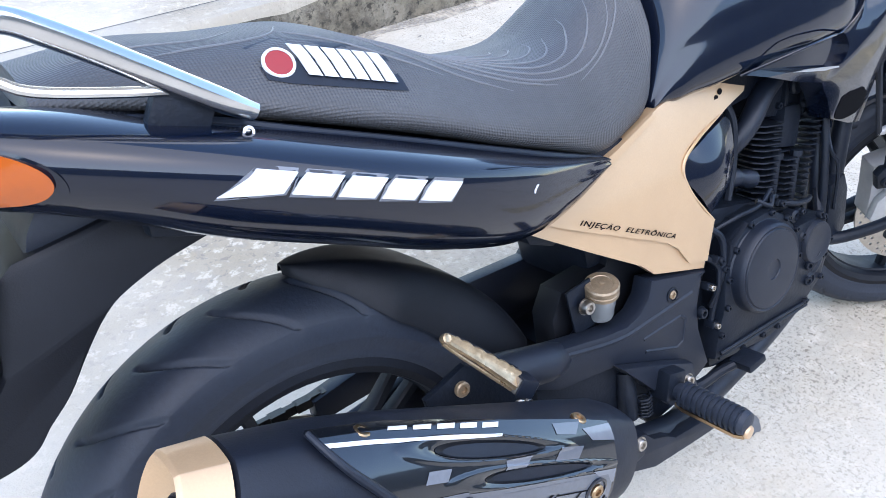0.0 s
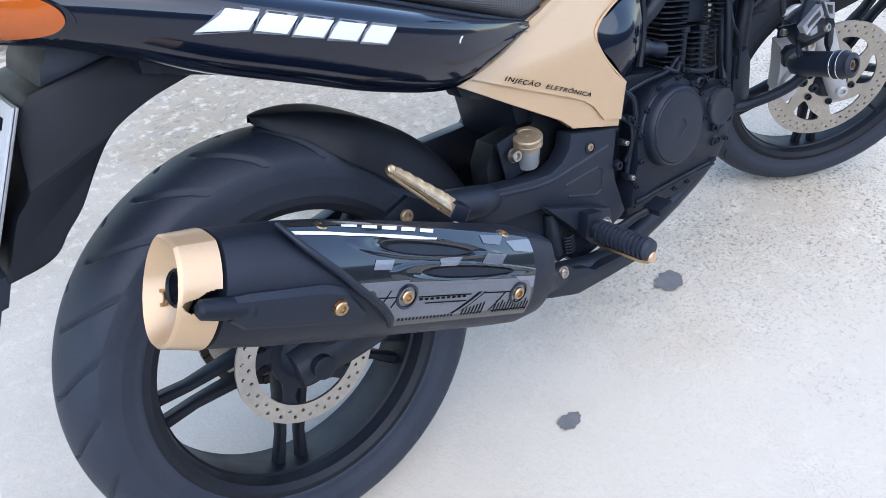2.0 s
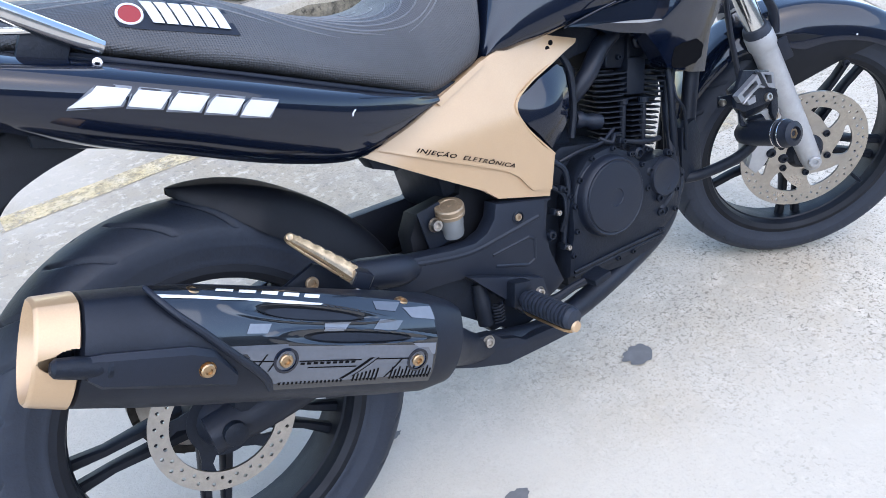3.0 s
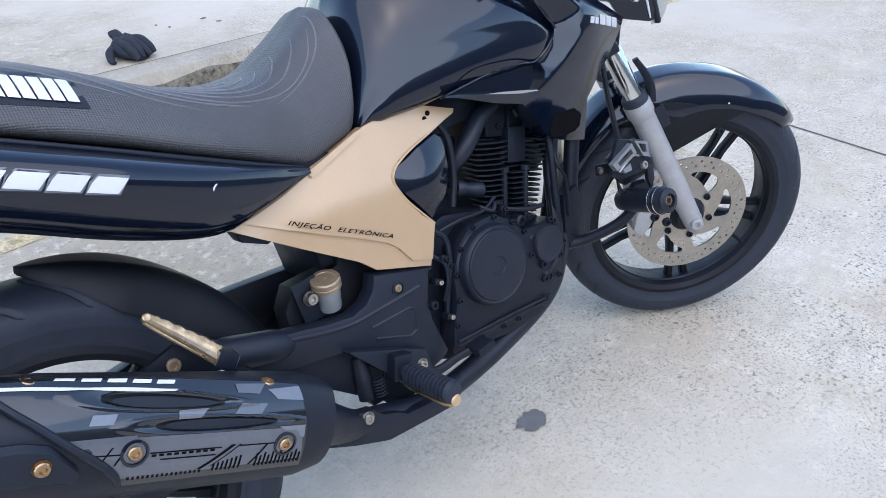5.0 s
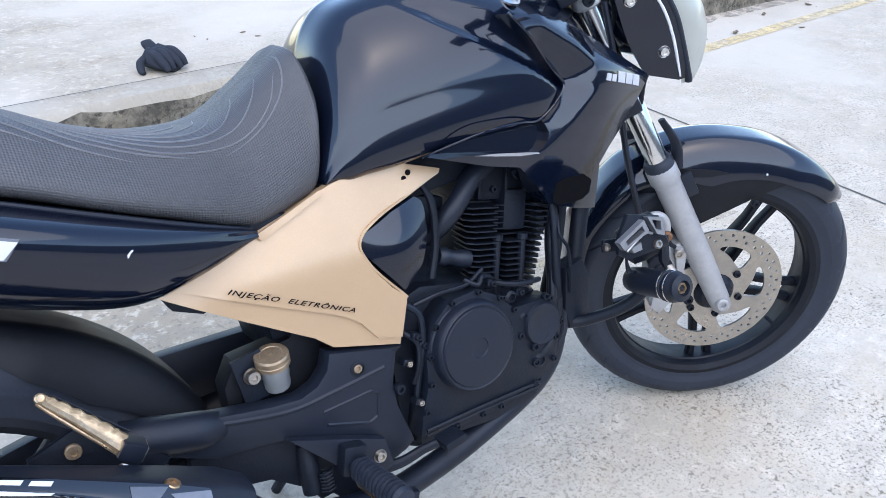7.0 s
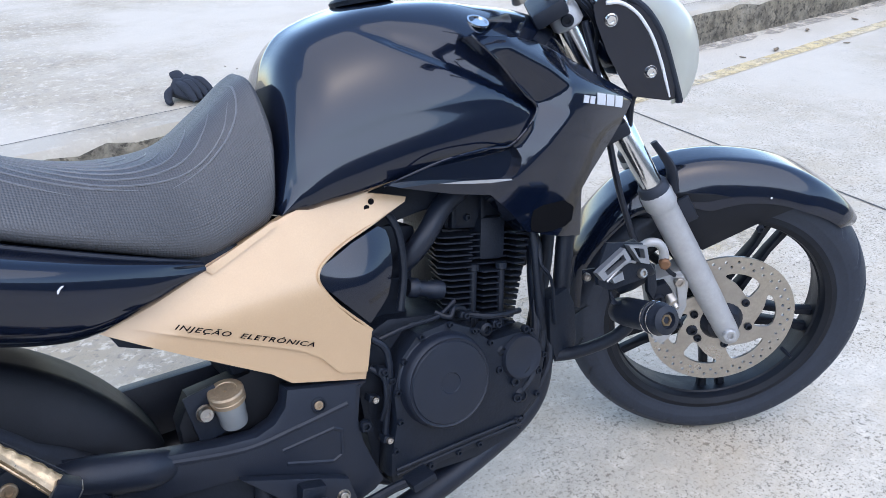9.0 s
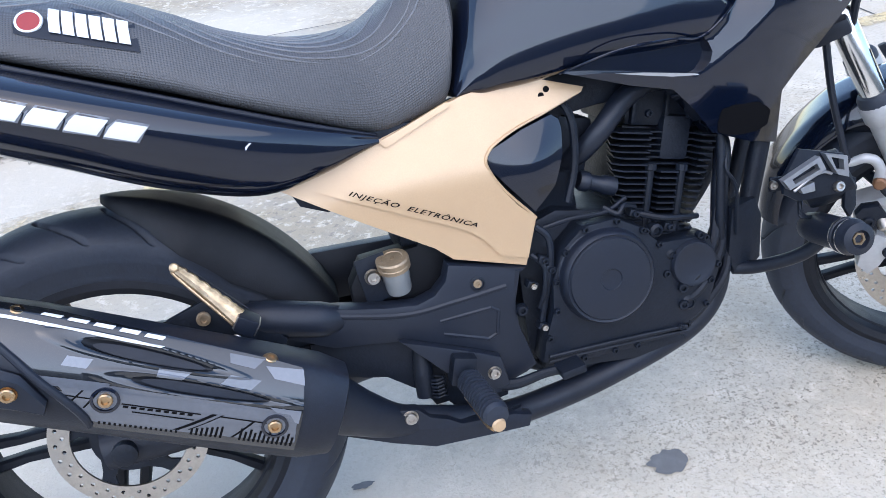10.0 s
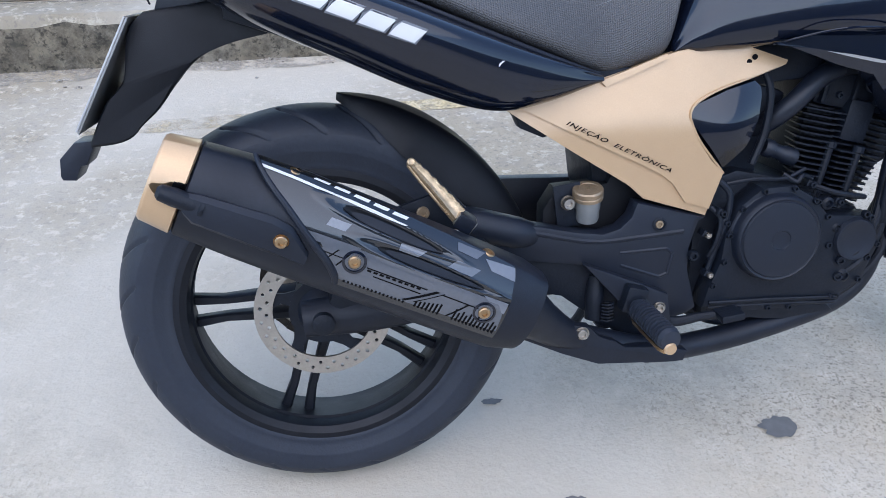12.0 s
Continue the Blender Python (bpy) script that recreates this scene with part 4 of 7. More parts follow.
# white slanting emblem of five blocks
for k in range(5):
    f0, f1 = k / 5 + 0.018, (k + 1) / 5 - 0.018
    bx = lambda f: -0.046 + 0.188 * f
    bz = lambda f: 0.8015 - 0.0725 * f
    lead = 0.018 if k == 0 else 0.0
    up = (0.016, 0.0135)
    out = [(bx(f0) - lead, bz(f0) - (0.001 if k == 0 else 0)), (bx(f0) + up[0] * 0.5, bz(f0) + up[1] * 0.62), (bx(f0) + up[0], bz(f0) + up[1]), (bx(f1) + up[0], bz(f1) + up[1]), (bx(f1), bz(f1))]
    part("emblem_block", sheet(bmesh.new(), out, lambda x, z: skin_y(tail_rings, x, z, 0.0022), 0.004, 0.012), WHITE, tail)
    e = 0.0022
    out = [(x + (-e if i < 2 else e), z + (-e if i in (0, 4) else e)) for i, (x, z) in enumerate(out)]
    part("emblem_edge", sheet(bmesh.new(), out, lambda x, z: skin_y(tail_rings, x, z, 0.0008), 0.003, 0.012), GREY, tail)
# amber and red lamp set into the tail's end
LAMP = [(-0.350, 0.872), (-0.350, 0.900), (-0.290, 0.893), (-0.220, 0.880), (-0.190, 0.868), (-0.170, 0.854), (-0.162, 0.842), (-0.164, 0.832), (-0.176, 0.826), (-0.205, 0.828), (-0.270, 0.842)]
LAMP = [(v.x, v.z) for v in spline([Vector((x, 0, z)) for x, z in LAMP[1:] + LAMP[:1]], 5)]
part("indicator_lens", sheet(bmesh.new(), LAMP, lambda x, z: skin_y(tail_rings, x, z, 0.004), 0.01, 0.015), AMBER, tail, "amber indicator lens")
RIM_ = [(-0.255 + (x + 0.255) * 1.09, 0.862 + (z - 0.862) * 1.22) for x, z in LAMP if x > -0.34] + [(-0.350, 0.864), (-0.350, 0.908)]
part("lamp_rim", sheet(bmesh.new(), RIM_, lambda x, z: skin_y(tail_rings, x, z, 0.0015), 0.006, 0.015), GLOSS, tail)
bm = sheet(bmesh.new(), [(-0.372, 0.868), (-0.372, 0.905), (-0.322, 0.897), (-0.292, 0.872), (-0.285, 0.847), (-0.330, 0.853)], lambda x, z: skin_y(tail_rings, max(x, -0.359), z, 0.0055), 0.02, 0.015)
part("tail_lens", bm, REDLENS, tail, "red tail lamp lens")
# a small stone-chip scar
bm = sheet(bmesh.new(), [(0.249, 0.7000), (0.254, 0.7035), (0.257, 0.7032), (0.252, 0.6998), (0.2497, 0.6965), (0.2487, 0.6965)], lambda x, z: skin_y(tail_rings, x, z, 0.0012), 0.002, 0.01)
part("paint_chip", bm, WHITE, tail)
# tail's seam to the seat
bm = tube(bmesh.new(), [(-0.15, -0.122, 0.874), (-0.05, -0.140, 0.850), (0.05, -0.150, 0.812), (0.15, -0.152, 0.773), (0.25, -0.150, 0.733), (0.33, -0.143, 0.701), (0.405, -0.130, 0.672)], 0.005, 8)
part("seat_rim", bm, SATIN, bike, "black rubber rim under the seat")

# grab rail: flat polished upper bar and thin lower rod
bm = tube(bmesh.new(), [(0.000, -0.160, 0.846), (-0.030, -0.161, 0.866), (-0.127, -0.158, 0.936), (-0.165, -0.155, 0.955), (-0.230, -0.140, 0.962), (-0.300, -0.08, 0.966), (-0.315, 0.0, 0.967)], [0.010, 0.013, 0.013, 0.012, 0.012, 0.012, 0.012], 12, flat=0.8)
rail = part("grab_rail", bm, CHROME, bike, "polished chrome passenger grab rail")
bm = tube(bmesh.new(), [(-0.055, -0.158, 0.878), (-0.10, -0.160, 0.888), (-0.154, -0.160, 0.903), (-0.185, -0.156, 0.922), (-0.250, -0.14, 0.940)], 0.0043, 10)
part("lower_rod", bm, CHROME, rail)
bm = block(bmesh.new(), (0.05, 0.016, 0.035), pose(-0.055, -0.150, 0.860, 0, 30, 0), 0.004)
part("rail_bracket", bm, DARK, rail)
bolt("rail_bolt", (-0.012, -0.162, 0.832), (0, -1, 0.2), 0.006, 0.008, CHROME, rail)

# gold side panel
PANEL = [(0.605, 0.7135), (0.694, 0.683), (0.690, 0.677), (0.638, 0.6615), (0.590, 0.648), (0.563, 0.637), (0.548, 0.627), (0.541, 0.614), (0.5450, 0.598), (0.561, 0.5695), (0.579, 0.545), (0.601, 0.524), (0.580, 0.459), (0.480, 0.491), (0.457, 0.512), (0.375, 0.563), (0.270, 0.630), (0.300, 0.635), (0.415, 0.668), (0.524, 0.700)]


def pdepth(x, z):
    y = -0.130 + max(0.0, z - 0.60) * 0.22
    return y - 0.0045 - 0.004 * math.sin(max(0, min(1, (x - 0.27) / 0.35)) * math.pi)


panel = part("side_panel", sheet(bmesh.new(), PANEL, lambda x, z: pdepth(x, z) + 0.0042, 0.012, 0.02), GOLD, bike, "gold painted side panel with dark lettering", sharp=30)
k = PANEL.index((0.580, 0.459))
FACE = PANEL[:k] + [(0.583, 0.470), (0.545, 0.482), (0.536, 0.494), (0.524, 0.511), (0.505, 0.5265), (0.478, 0.541), (0.380, 0.588), (0.292, 0.631)] + PANEL[k + 5:]
part("panel_face", sheet(bmesh.new(), FACE, pdepth, 0.005, 0.02), GOLD, panel, sharp=30)
bm = sheet(bmesh.new(), [(0.642, 0.656), (0.652, 0.648), (0.654, 0.636), (0.650, 0.605), (0.634, 0.563), (0.604, 0.530), (0.566, 0.577), (0.549, 0.600), (0.546, 0.614), (0.554, 0.626), (0.598, 0.645)], lambda x, z: -0.118 - 0.026 * math.exp(-((x - 0.603) ** 2 + (z - 0.592) ** 2) / 0.0035), 0.02, 0.010)
part("air_box_cover", bm, GLOSS, bike, "bulged gloss black air box cover", sharp=60)
bm = tube(bmesh.new(), [(0.690, -0.108, 0.676), (0.638, -0.119, 0.6605), (0.590, -0.127, 0.647), (0.563, -0.131, 0.6355), (0.549, -0.133, 0.626), (0.5425, -0.135, 0.614), (0.5465, -0.135, 0.598), (0.563, -0.135, 0.5695), (0.602, -0.133, 0.523)], 0.0022, 6)
part("panel_edge", bm, GOLD, panel)
for dx, dz in ((-0.004, -0.003), (0.004, 0.004)):
    bm = lathe(bmesh.new(), [(0.0042, 0), (0.0042, 0.0012), (0.001, 0.0012)], (0.638 + dx, pdepth(0.638, 0.685) + 0.0003, 0.685 + dz), (0, -1, 0), 12)
    part("screw_hole", bm, INK, panel)
bm = sheet(bmesh.new(), [(0.408, 0.665), (0.436, 0.674), (0.505, 0.6985), (0.509, 0.693), (0.416, 0.656)], lambda x, z: -0.131 + 0.16 * max(0.0, z - 0.66), 0.006, 0.03)
part("panel_lip", bm, GOLD, panel)

# lettering on the panel
cu = bpy.data.curves.new("lettering", "FONT")
cu.body = "INJEÇÃO  ELETRÔNICA"
cu.size, cu.shear, cu.space_character = 0.0088, 0.35, 1.16
cu.extrude = 0.0002
cu.offset = 0.00008
tmp = bpy.data.objects.new("lettering", cu)
scene.collection.objects.link(tmp)
bpy.context.view_layer.update()
me = bpy.data.meshes.new_from_object(tmp.evaluated_get(bpy.context.evaluated_depsgraph_get()))
bpy.data.objects.remove(tmp)
bpy.data.curves.remove(cu)
wx = max(v.co.x for v in me.vertices) - min(v.co.x for v in me.vertices)
slope = math.atan2(-0.078, 0.161)
for v in me.vertices:
    a, b = (v.co.x) * 0.1765 / wx, v.co.y
    x, z = 0.357 + a * math.cos(slope) - b * math.sin(slope), 0.6070 + a * math.sin(slope) + b * math.cos(slope)
    v.co = (x, pdepth(x, 0.7 if z > 0.7 else max(z, 0.636 - 0.475 * (x - 0.284))) - 0.0011 - v.co.z, z)
me.materials.append(INK)
ob = new("lettering", me)
ob.parent = panel

# angular shroud beside the tank
SHROUD = [(0.660, 0.708), (0.700, 0.7035), (0.755, 0.694), (0.800, 0.685), (0.828, 0.6785), (0.842, 0.682), (0.852, 0.692), (0.856, 0.704), (0.852, 0.716), (0.847, 0.7235), (0.870, 0.740), (0.893, 0.765), (0.855, 0.811), (0.797, 0.877), (0.870, 0.868), (0.942, 0.843), (1.022, 0.790), (1.092, 0.750), (1.048, 0.709), (0.990, 0.655), (0.970, 0.631), (0.978, 0.553), (0.930, 0.565), (0.868, 0.590), (0.835, 0.630), (0.800, 0.664), (0.740, 0.680)]


def soft_plus(v, w):
    """Nought below, v above, rounded over about w."""
    return w * math.log1p(math.exp(max(-30, min(30, v / w))))


RIDGE = [(0.700, 0.880), (0.768, 0.872), (0.853, 0.855), (0.915, 0.816), (0.947, 0.789), (0.938, 0.752), (0.902, 0.716), (0.867, 0.691), (0.829, 0.670), (0.794, 0.660), (0.700, 0.672)]


def ridge_gap(x, z):
    """Distance inwards from the folded ridge; nought outside it."""
    best, inside = 9.0, False
    for (x0, z0), (x1, z1) in zip(RIDGE, RIDGE[1:] + RIDGE[:1]):
        dx, dz = x1 - x0, z1 - z0
        if (z0 > z) != (z1 > z) and x < x0 + (z - z0) * dx / dz:
            inside = not inside
        if (x0, z0) == RIDGE[-1]:
            continue
        t = max(0.0, min(1.0, ((x - x0) * dx + (z - z0) * dz) / (dx * dx + dz * dz)))
        best = min(best, math.hypot(x - x0 - t * dx, z - z0 - t * dz))
    return best if inside else 0.0


def step(v, w):
    return 1 / (1 + math.exp(max(-30, min(30, -v / w))))


def sdepth(x, z):
    top = lerp([(0.66, 0.885), (0.768, 0.872), (0.853, 0.855), (0.915, 0.816), (0.947, 0.789), (1.02, 0.768), (1.10, 0.742)], x)[0]
    y = -0.186 + 0.34 * soft_plus(0.735 - z, 0.015) + 0.30 * soft_plus(x - 0.97, 0.02) + 0.75 * soft_plus(z - top, 0.005)
    d = ridge_gap(x, z)
    y += 0.48 * d * step(x - 0.825, 0.008)
    hull = skin_y(tank_rings, x, z, 0.004)
    return min(y, hull) if hull < -0.06 and z > 0.712 else y


shroud = part("tank_shroud", sheet(bmesh.new(), SHROUD, sdepth, 0.035, 0.0045), GLOSS, bike, "gloss black angular tank shroud", sharp=55)
# pale wedge that paints the sky's reflection on the scoop's lower lip
bm = sheet(bmesh.new(), [(0.715, 0.7003), (0.755, 0.6945), (0.800, 0.6860), (0.834, 0.6790), (0.836, 0.6768), (0.797, 0.6818), (0.752, 0.6915)], lambda x, z: sdepth(x, z) - 0.001, 0.004, 0.015)
part("scoop_glint", bm, ALLOY, shroud, "pale strip painting the glint on the scoop's lower lip")
part("scoop_back", sheet(bmesh.new(), [(0.655, 0.709), (0.720, 0.7285), (0.790, 0.7300), (0.850, 0.7245), (0.866, 0.705), (0.850, 0.676), (0.800, 0.676), (0.740, 0.687)], lambda x, z: -0.154 + 0.06 * max(0, 0.76 - x), 0.006, 0.02), GLOSS, shroud, "dark hollow of the scoop")
bm = tube(bmesh.new(), [(0.655, -0.138, 0.708)] + [(x, sdepth(x, z), z) for x, z in ((0.720, 0.729), (0.790, 0.7305), (0.840, 0.7245), (0.872, 0.745), (0.894, 0.767), (0.875, 0.788), (0.856, 0.813), (0.825, 0.845), (0.797, 0.878))], 0.0020, 8)
part("shroud_seam", bm, GLOSS, shroud)
MARK = material("silver_mark", (0.50, 0.51, 0.53), 0.35, grain=(60, 0.1), stain=(8, 0.15))
# model mark: pale bars
for k, (w, h) in enumerate(((0.010, 0.010), (0.010, 0.010), (0.019, 0.016), (0.019, 0.016), (0.019, 0.016))):
    x0 = 0.962 + (0, 0.013, 0.029, 0.051, 0.073)[k]
    z0 = 0.763 - 0.26 * (x0 - 0.955)
    out = [(x0, z0), (x0 + w, z0 - 0.26 * w), (x0 + w + 0.004, z0 - 0.26 * w + h), (x0 + 0.004, z0 + h)]
    part("model_mark", sheet(bmesh.new(), out, lambda x, z: sdepth(x, z) - 0.0015, 0.002, 0.02), MARK, shroud)
# black patch just proud of the face, painting in a recess's darkness
DARK_PATCH = []
for k in range(40):
    u, v = math.cos(2 * math.pi * k / 40), math.sin(2 * math.pi * k / 40)
    grow = 1 + 0.12 * noise.noise((u * 2.4, v * 2.4, 3))
    DARK_PATCH.append((0.914 + 0.041 * grow * math.copysign(abs(u) ** 0.7, u), 0.601 + 0.0225 * grow * math.copysign(abs(v) ** 0.7, v) - 0.12 * 0.041 * u))
bm = sheet(bmesh.new(), DARK_PATCH, lambda x, z: sdepth(x, z) - 0.001, 0.004, 0.008)
part("shroud_dark_patch", bm, INK, shroud)

# ---------------------------------------------------------------- exhaust
M0, M1 = Vector((-0.195, -0.240, 0.602)), Vector((0.285, -0.212, 0.372))
MD = (M1 - M0).normalized()
MU = Vector((0, 0, 1)) - MD * MD.z
MU.normalize()
MV = MD.cross(MU)
if MV.y > 0:
    MV = -MV


def mpoint(s, a, r, tall=1.06):
    """On the silencer, an upright oval: s metres from its end, a degrees from the outer side upwards."""
    c, h = math.cos(radians(a)), math.sin(radians(a))
    top = lerp([(0.2, 0.86), (0.325, 0.845), (0.435, 0.77), (0.54, 0.73)], s)[0]
    if c < 0:
        c *= lerp([(0.1, 0.8), (0.25, 0.45), (0.5, 0.35)], s)[0]
    if h > top:
        h = top + 0.3 * (h - top)
    return M0 + MD * s + MV * (c * r * 0.88) + MU * (h * r * tall - 0.0037 - 0.006 * max(0.0, 1 - max(s, 0) / 0.17))


def oval(bm, prof, seg=48, tall=1.06):
    loft(bm, [[mpoint(s, 360 * j / seg, r, tall) for j in range(seg)] for r, s in prof])
    return bm


muffler = part("silencer", oval(bmesh.new(), [(0.040, 0.056), (0.054, 0.0555), (0.0605, 0.058), (0.0665, 0.13), (0.069, 0.19), (0.0715, 0.44), (0.0705, 0.50), (0.062, 0.535), (0.046, 0.540)]), MATT, bike, "matt black silencer with a gold end cap", sharp=50)
bm = bmesh.new()
CAP = [(0.0195, 0.052), (0.0195, 0.040), (0.026, 0.0385), (0.040, 0.029), (0.0495, 0.0165), (0.0525, 0.0125), (0.0555, 0.0155)]
CAP += [(0.0555 + 0.0055 * k / 24, 0.0155 + 0.0375 * k / 24) for k in range(1, 25)] + [(0.056, 0.055)]
TORN = [(0, -1, 0.5), (2, -5, 3), (6, -9, 5), (9, -7.5, 6), (12, -11, 9), (15, -9, 11.5), (20, -13, 13), (26, -12, 14)]      # the notch's lower and upper lip, row by row
seg = 360
vs = [[bm.verts.new(mpoint(s, 360 * j / seg, r)) for j in range(seg)] for r, s in CAP]
for i in range(len(CAP) - 1):
    for j in range(seg):
        a = 360 * (j + 0.5) / seg
        a = a - 360 if a > 180 else a
        lips = lerp(TORN, i - 6)
        if i >= 6 and lips[0] < a < lips[1]:
            continue
        bm.faces.new((vs[i][j], vs[i][(j + 1) % seg], vs[i + 1][(j + 1) % seg], vs[i + 1][j]))
part("end_cap", bm, GOLD, muffler, "gold painted end cap with a torn notch", sharp=50)
part("tail_pipe", lathe(bmesh.new(), [(0.0160, 0.030), (0.0175, 0.027), (0.0195, 0.029), (0.0195, 0.060), (0.0160, 0.060), (0.0160, 0.032)], M0 - MU * 0.008, MD, 32, caps=False), DARK, muffler)
part("pipe_hollow", lathe(bmesh.new(), [(0.0165, 0.050), (0.0165, 0.053), (0.002, 0.053)], M0 - MU * 0.008, MD, 24), INK, muffler)
part("cap_screw", lathe(bmesh.new(), [(0.009, 0), (0.009, 0.004), (0.006, 0.004), (0.005, 0.001)], mpoint(0.0305, 205, 0.038), -MD, 16), BRASS, muffler)
# side cover strip with its round peg
rows = []
for s, lo, hi, r in ((0.060, -14, 6, 0.075), (0.075, -20, 8, 0.0795), (0.16, -24, 10, 0.0815), (0.185, -24, 7, 0.0815), (0.215, -24, -12, 0.080)):
    rows.append([mpoint(s, lo + (hi - lo) * k / 6, r - (0.006 if k in (0, 6) else 0)) for k in range(7)] + [mpoint(s, hi, r - 0.02), mpoint(s, lo, r - 0.02)])
bm = bmesh.new()
loft(bm, rows)
strip = part("side_strip", bm, SATIN, muffler, "black plastic strip along the silencer")
part("strip_peg", lathe(bmesh.new(), [(0.006, 0), (0.010, 0.004), (0.0115, 0.02), (0.0115, 0.05), (0.014, 0.052), (0.014, 0.056)], mpoint(0.026, -2, 0.066), MD, 18), DARK, strip)

# heat shield, slotted
SLOTS = ((36.5, 0.222, 0.388, 7.2, -57), (14.5, 0.278, 0.458, 5.6, -17))
n1, n2 = 170, 110
LOW, HIGH = -34, 72


def shield_r(s, a):
    r = 0.0745
    for ca, c0, c1, ha, tilt in SLOTS:
        u = (s - (c0 + c1) / 2) / ((c1 - c0) / 2)
        e = math.sqrt(u * u + ((a - ca - tilt * (s - (c0 + c1) / 2)) / (ha * (1 - 0.30 * u))) ** 2)
        if e < 1:
            k = min(1, (1 - e) / 0.55)
            r -= 0.010 * k * k * (3 - 2 * k)
        elif e < 1.4:
            r += 0.0016 * math.sin((e - 1) / 0.4 * math.pi)
    return r


def shield_edge(a):
    s0 = lerp([(-34, 0.264), (-17, 0.252), (11, 0.192), (41, 0.136), (60, 0.118), (72, 0.118)], a)[0]
    s1 = lerp([(-34, 0.487), (10, 0.484), (46, 0.475), (50, 0.435), (57, 0.325), (72, 0.20)], a)[0]
    return s0, s1


bm = bmesh.new()
grid = []
for j in range(n2 + 1):
    a = LOW + (HIGH - LOW) * j / n2
    s0, s1 = shield_edge(a)
    row = []
    for i in range(n1 + 1):
        s = s0 + (s1 - s0) * i / n1
        row.append(mpoint(s, a, shield_r(s, a)))
    grid.append(row)
loft(bm, grid, caps=False, closed=False)
g = bmesh.ops.extrude_face_region(bm, geom=bm.faces[:])
for v in [e for e in g["geom"] if isinstance(e, bmesh.types.BMVert)]:
    ax = M0 + MD * (v.co - M0).dot(MD)
    v.co += (ax - v.co).normalized() * 0.004
SHIELD = material("shield_gloss", (0.008, 0.010, 0.014), 0.18, coat=1.0, spec=0.4, grain=(6, 0.3), stain=(3, 0.3), rough_var=0.05)
shield = part("heat_shield", bm, SHIELD, muffler, "gloss black slotted heat shield with grey graphics", sharp=50)


part("shield_rim", tube(bmesh.new(), [mpoint(shield_edge(a)[0] - 0.002, a, 0.0755) for a in (66, 50, 35, 20, 5, -10, -22, -32)], [0.003, 0.0035, 0.004, 0.0045, 0.0048, 0.005, 0.005, 0.004], 10), SATIN, shield, "black rubber rim")


def decal(name, pts, mat, parent, lift=0.0007, n=8, label=""):
    """A thin patch on the shield; pts are its corners as (s, a)."""
    bm = bmesh.new()
    grid = []
    for i in range(n + 1):
        u = i / n
        row = []
        for j in range(n + 1):
            v = j / n
            s = (pts[0][0] * (1 - u) + pts[1][0] * u) * (1 - v) + (pts[3][0] * (1 - u) + pts[2][0] * u) * v
            a = (pts[0][1] * (1 - u) + pts[1][1] * u) * (1 - v) + (pts[3][1] * (1 - u) + pts[2][1] * u) * v
            row.append(mpoint(s, a, shield_r(s, a) + lift))
        grid.append(row)
    loft(bm, grid, caps=False, closed=False)
    return part(name, bm, mat, parent, label)


# gloss highlight near the shield's upper edge, painted as a white strip
decal("highlight_stripe", [(0.126, 54.5), (0.320, 46.0), (0.316, 43.6), (0.128, 51)], WHITE, shield, n=24)
for k in range(5):
    s0 = 0.190 + 0.0265 * k
    decal("mark_block", [(s0, 58 - 1.5 * k), (s0 + 0.020, 57.2 - 1.5 * k), (s0 + 0.023, 61.4 - 1.5 * k), (s0 + 0.003, 62.2 - 1.5 * k)], WHITE, shield)
GRAPH = material("grey_graphic", (0.095, 0.103, 0.120), 0.22, coat=0.8, grain=(200, 0.15), stain=(20, 0.2))
PALE = material("pale_grey_graphic", (0.15, 0.16, 0.182), 0.22, coat=0.8, grain=(200, 0.15), stain=(20, 0.2))
# dull black patches paint the darkness of the open slots
for ca, c0, c1, ha, tilt in SLOTS:
    bm = bmesh.new()
    rows = []
    for k in range(9):
        q = 0.06 + 0.78 * k / 8
        row = []
        for j in range(48):
            u = q * math.cos(2 * math.pi * j / 48)
            s0 = (c0 + c1) / 2 + u * (c1 - c0) / 2
            a0 = ca + tilt * (s0 - (c0 + c1) / 2) + q * math.sin(2 * math.pi * j / 48) * ha * (1 - 0.30 * u)
            row.append(mpoint(s0, a0, shield_r(s0, a0) + 0.0006))
        rows.append(row)
    loft(bm, rows, caps=False)
    part("slot_dark", bm, BLACKP, shield, "dull black patch painting the darkness inside a slot")
# checkered squares, long bars and a toothed lower edge
for q, mt in (([(0.214, 9), (0.478, 6), (0.484, -23), (0.262, -26)], GRAPH), ([(0.225, 27), (0.251, 27), (0.246, 19), (0.221, 19)], PALE), ([(0.318, 27), (0.353, 27.5), (0.344, 20), (0.317, 20)], PALE), ([(0.390, 49), (0.430, 48), (0.420, 38), (0.392, 40)], GRAPH),
              ([(0.395, 30), (0.430, 29), (0.420, 20), (0.385, 21)], GRAPH), ([(0.432, 42), (0.476, 44), (0.480, 30), (0.444, 32)], PALE), ([(0.196, 9), (0.272, 10), (0.272, 4), (0.204, 2)], GRAPH),
              ([(0.215, -2), (0.262, 2), (0.262, -8), (0.232, -9)], GRAPH), ([(0.285, 4), (0.470, 4), (0.478, -3), (0.285, -5)], GRAPH), ([(0.262, -15), (0.446, -10), (0.482, -24), (0.270, -27)], GRAPH),
              ([(0.445, 8), (0.482, 8), (0.482, -3), (0.470, -2)], PALE)):
    decal("grey_patch", q, mt, shield, 0.0004 if q[0] == (0.214, 9) else 0.0007, 16)
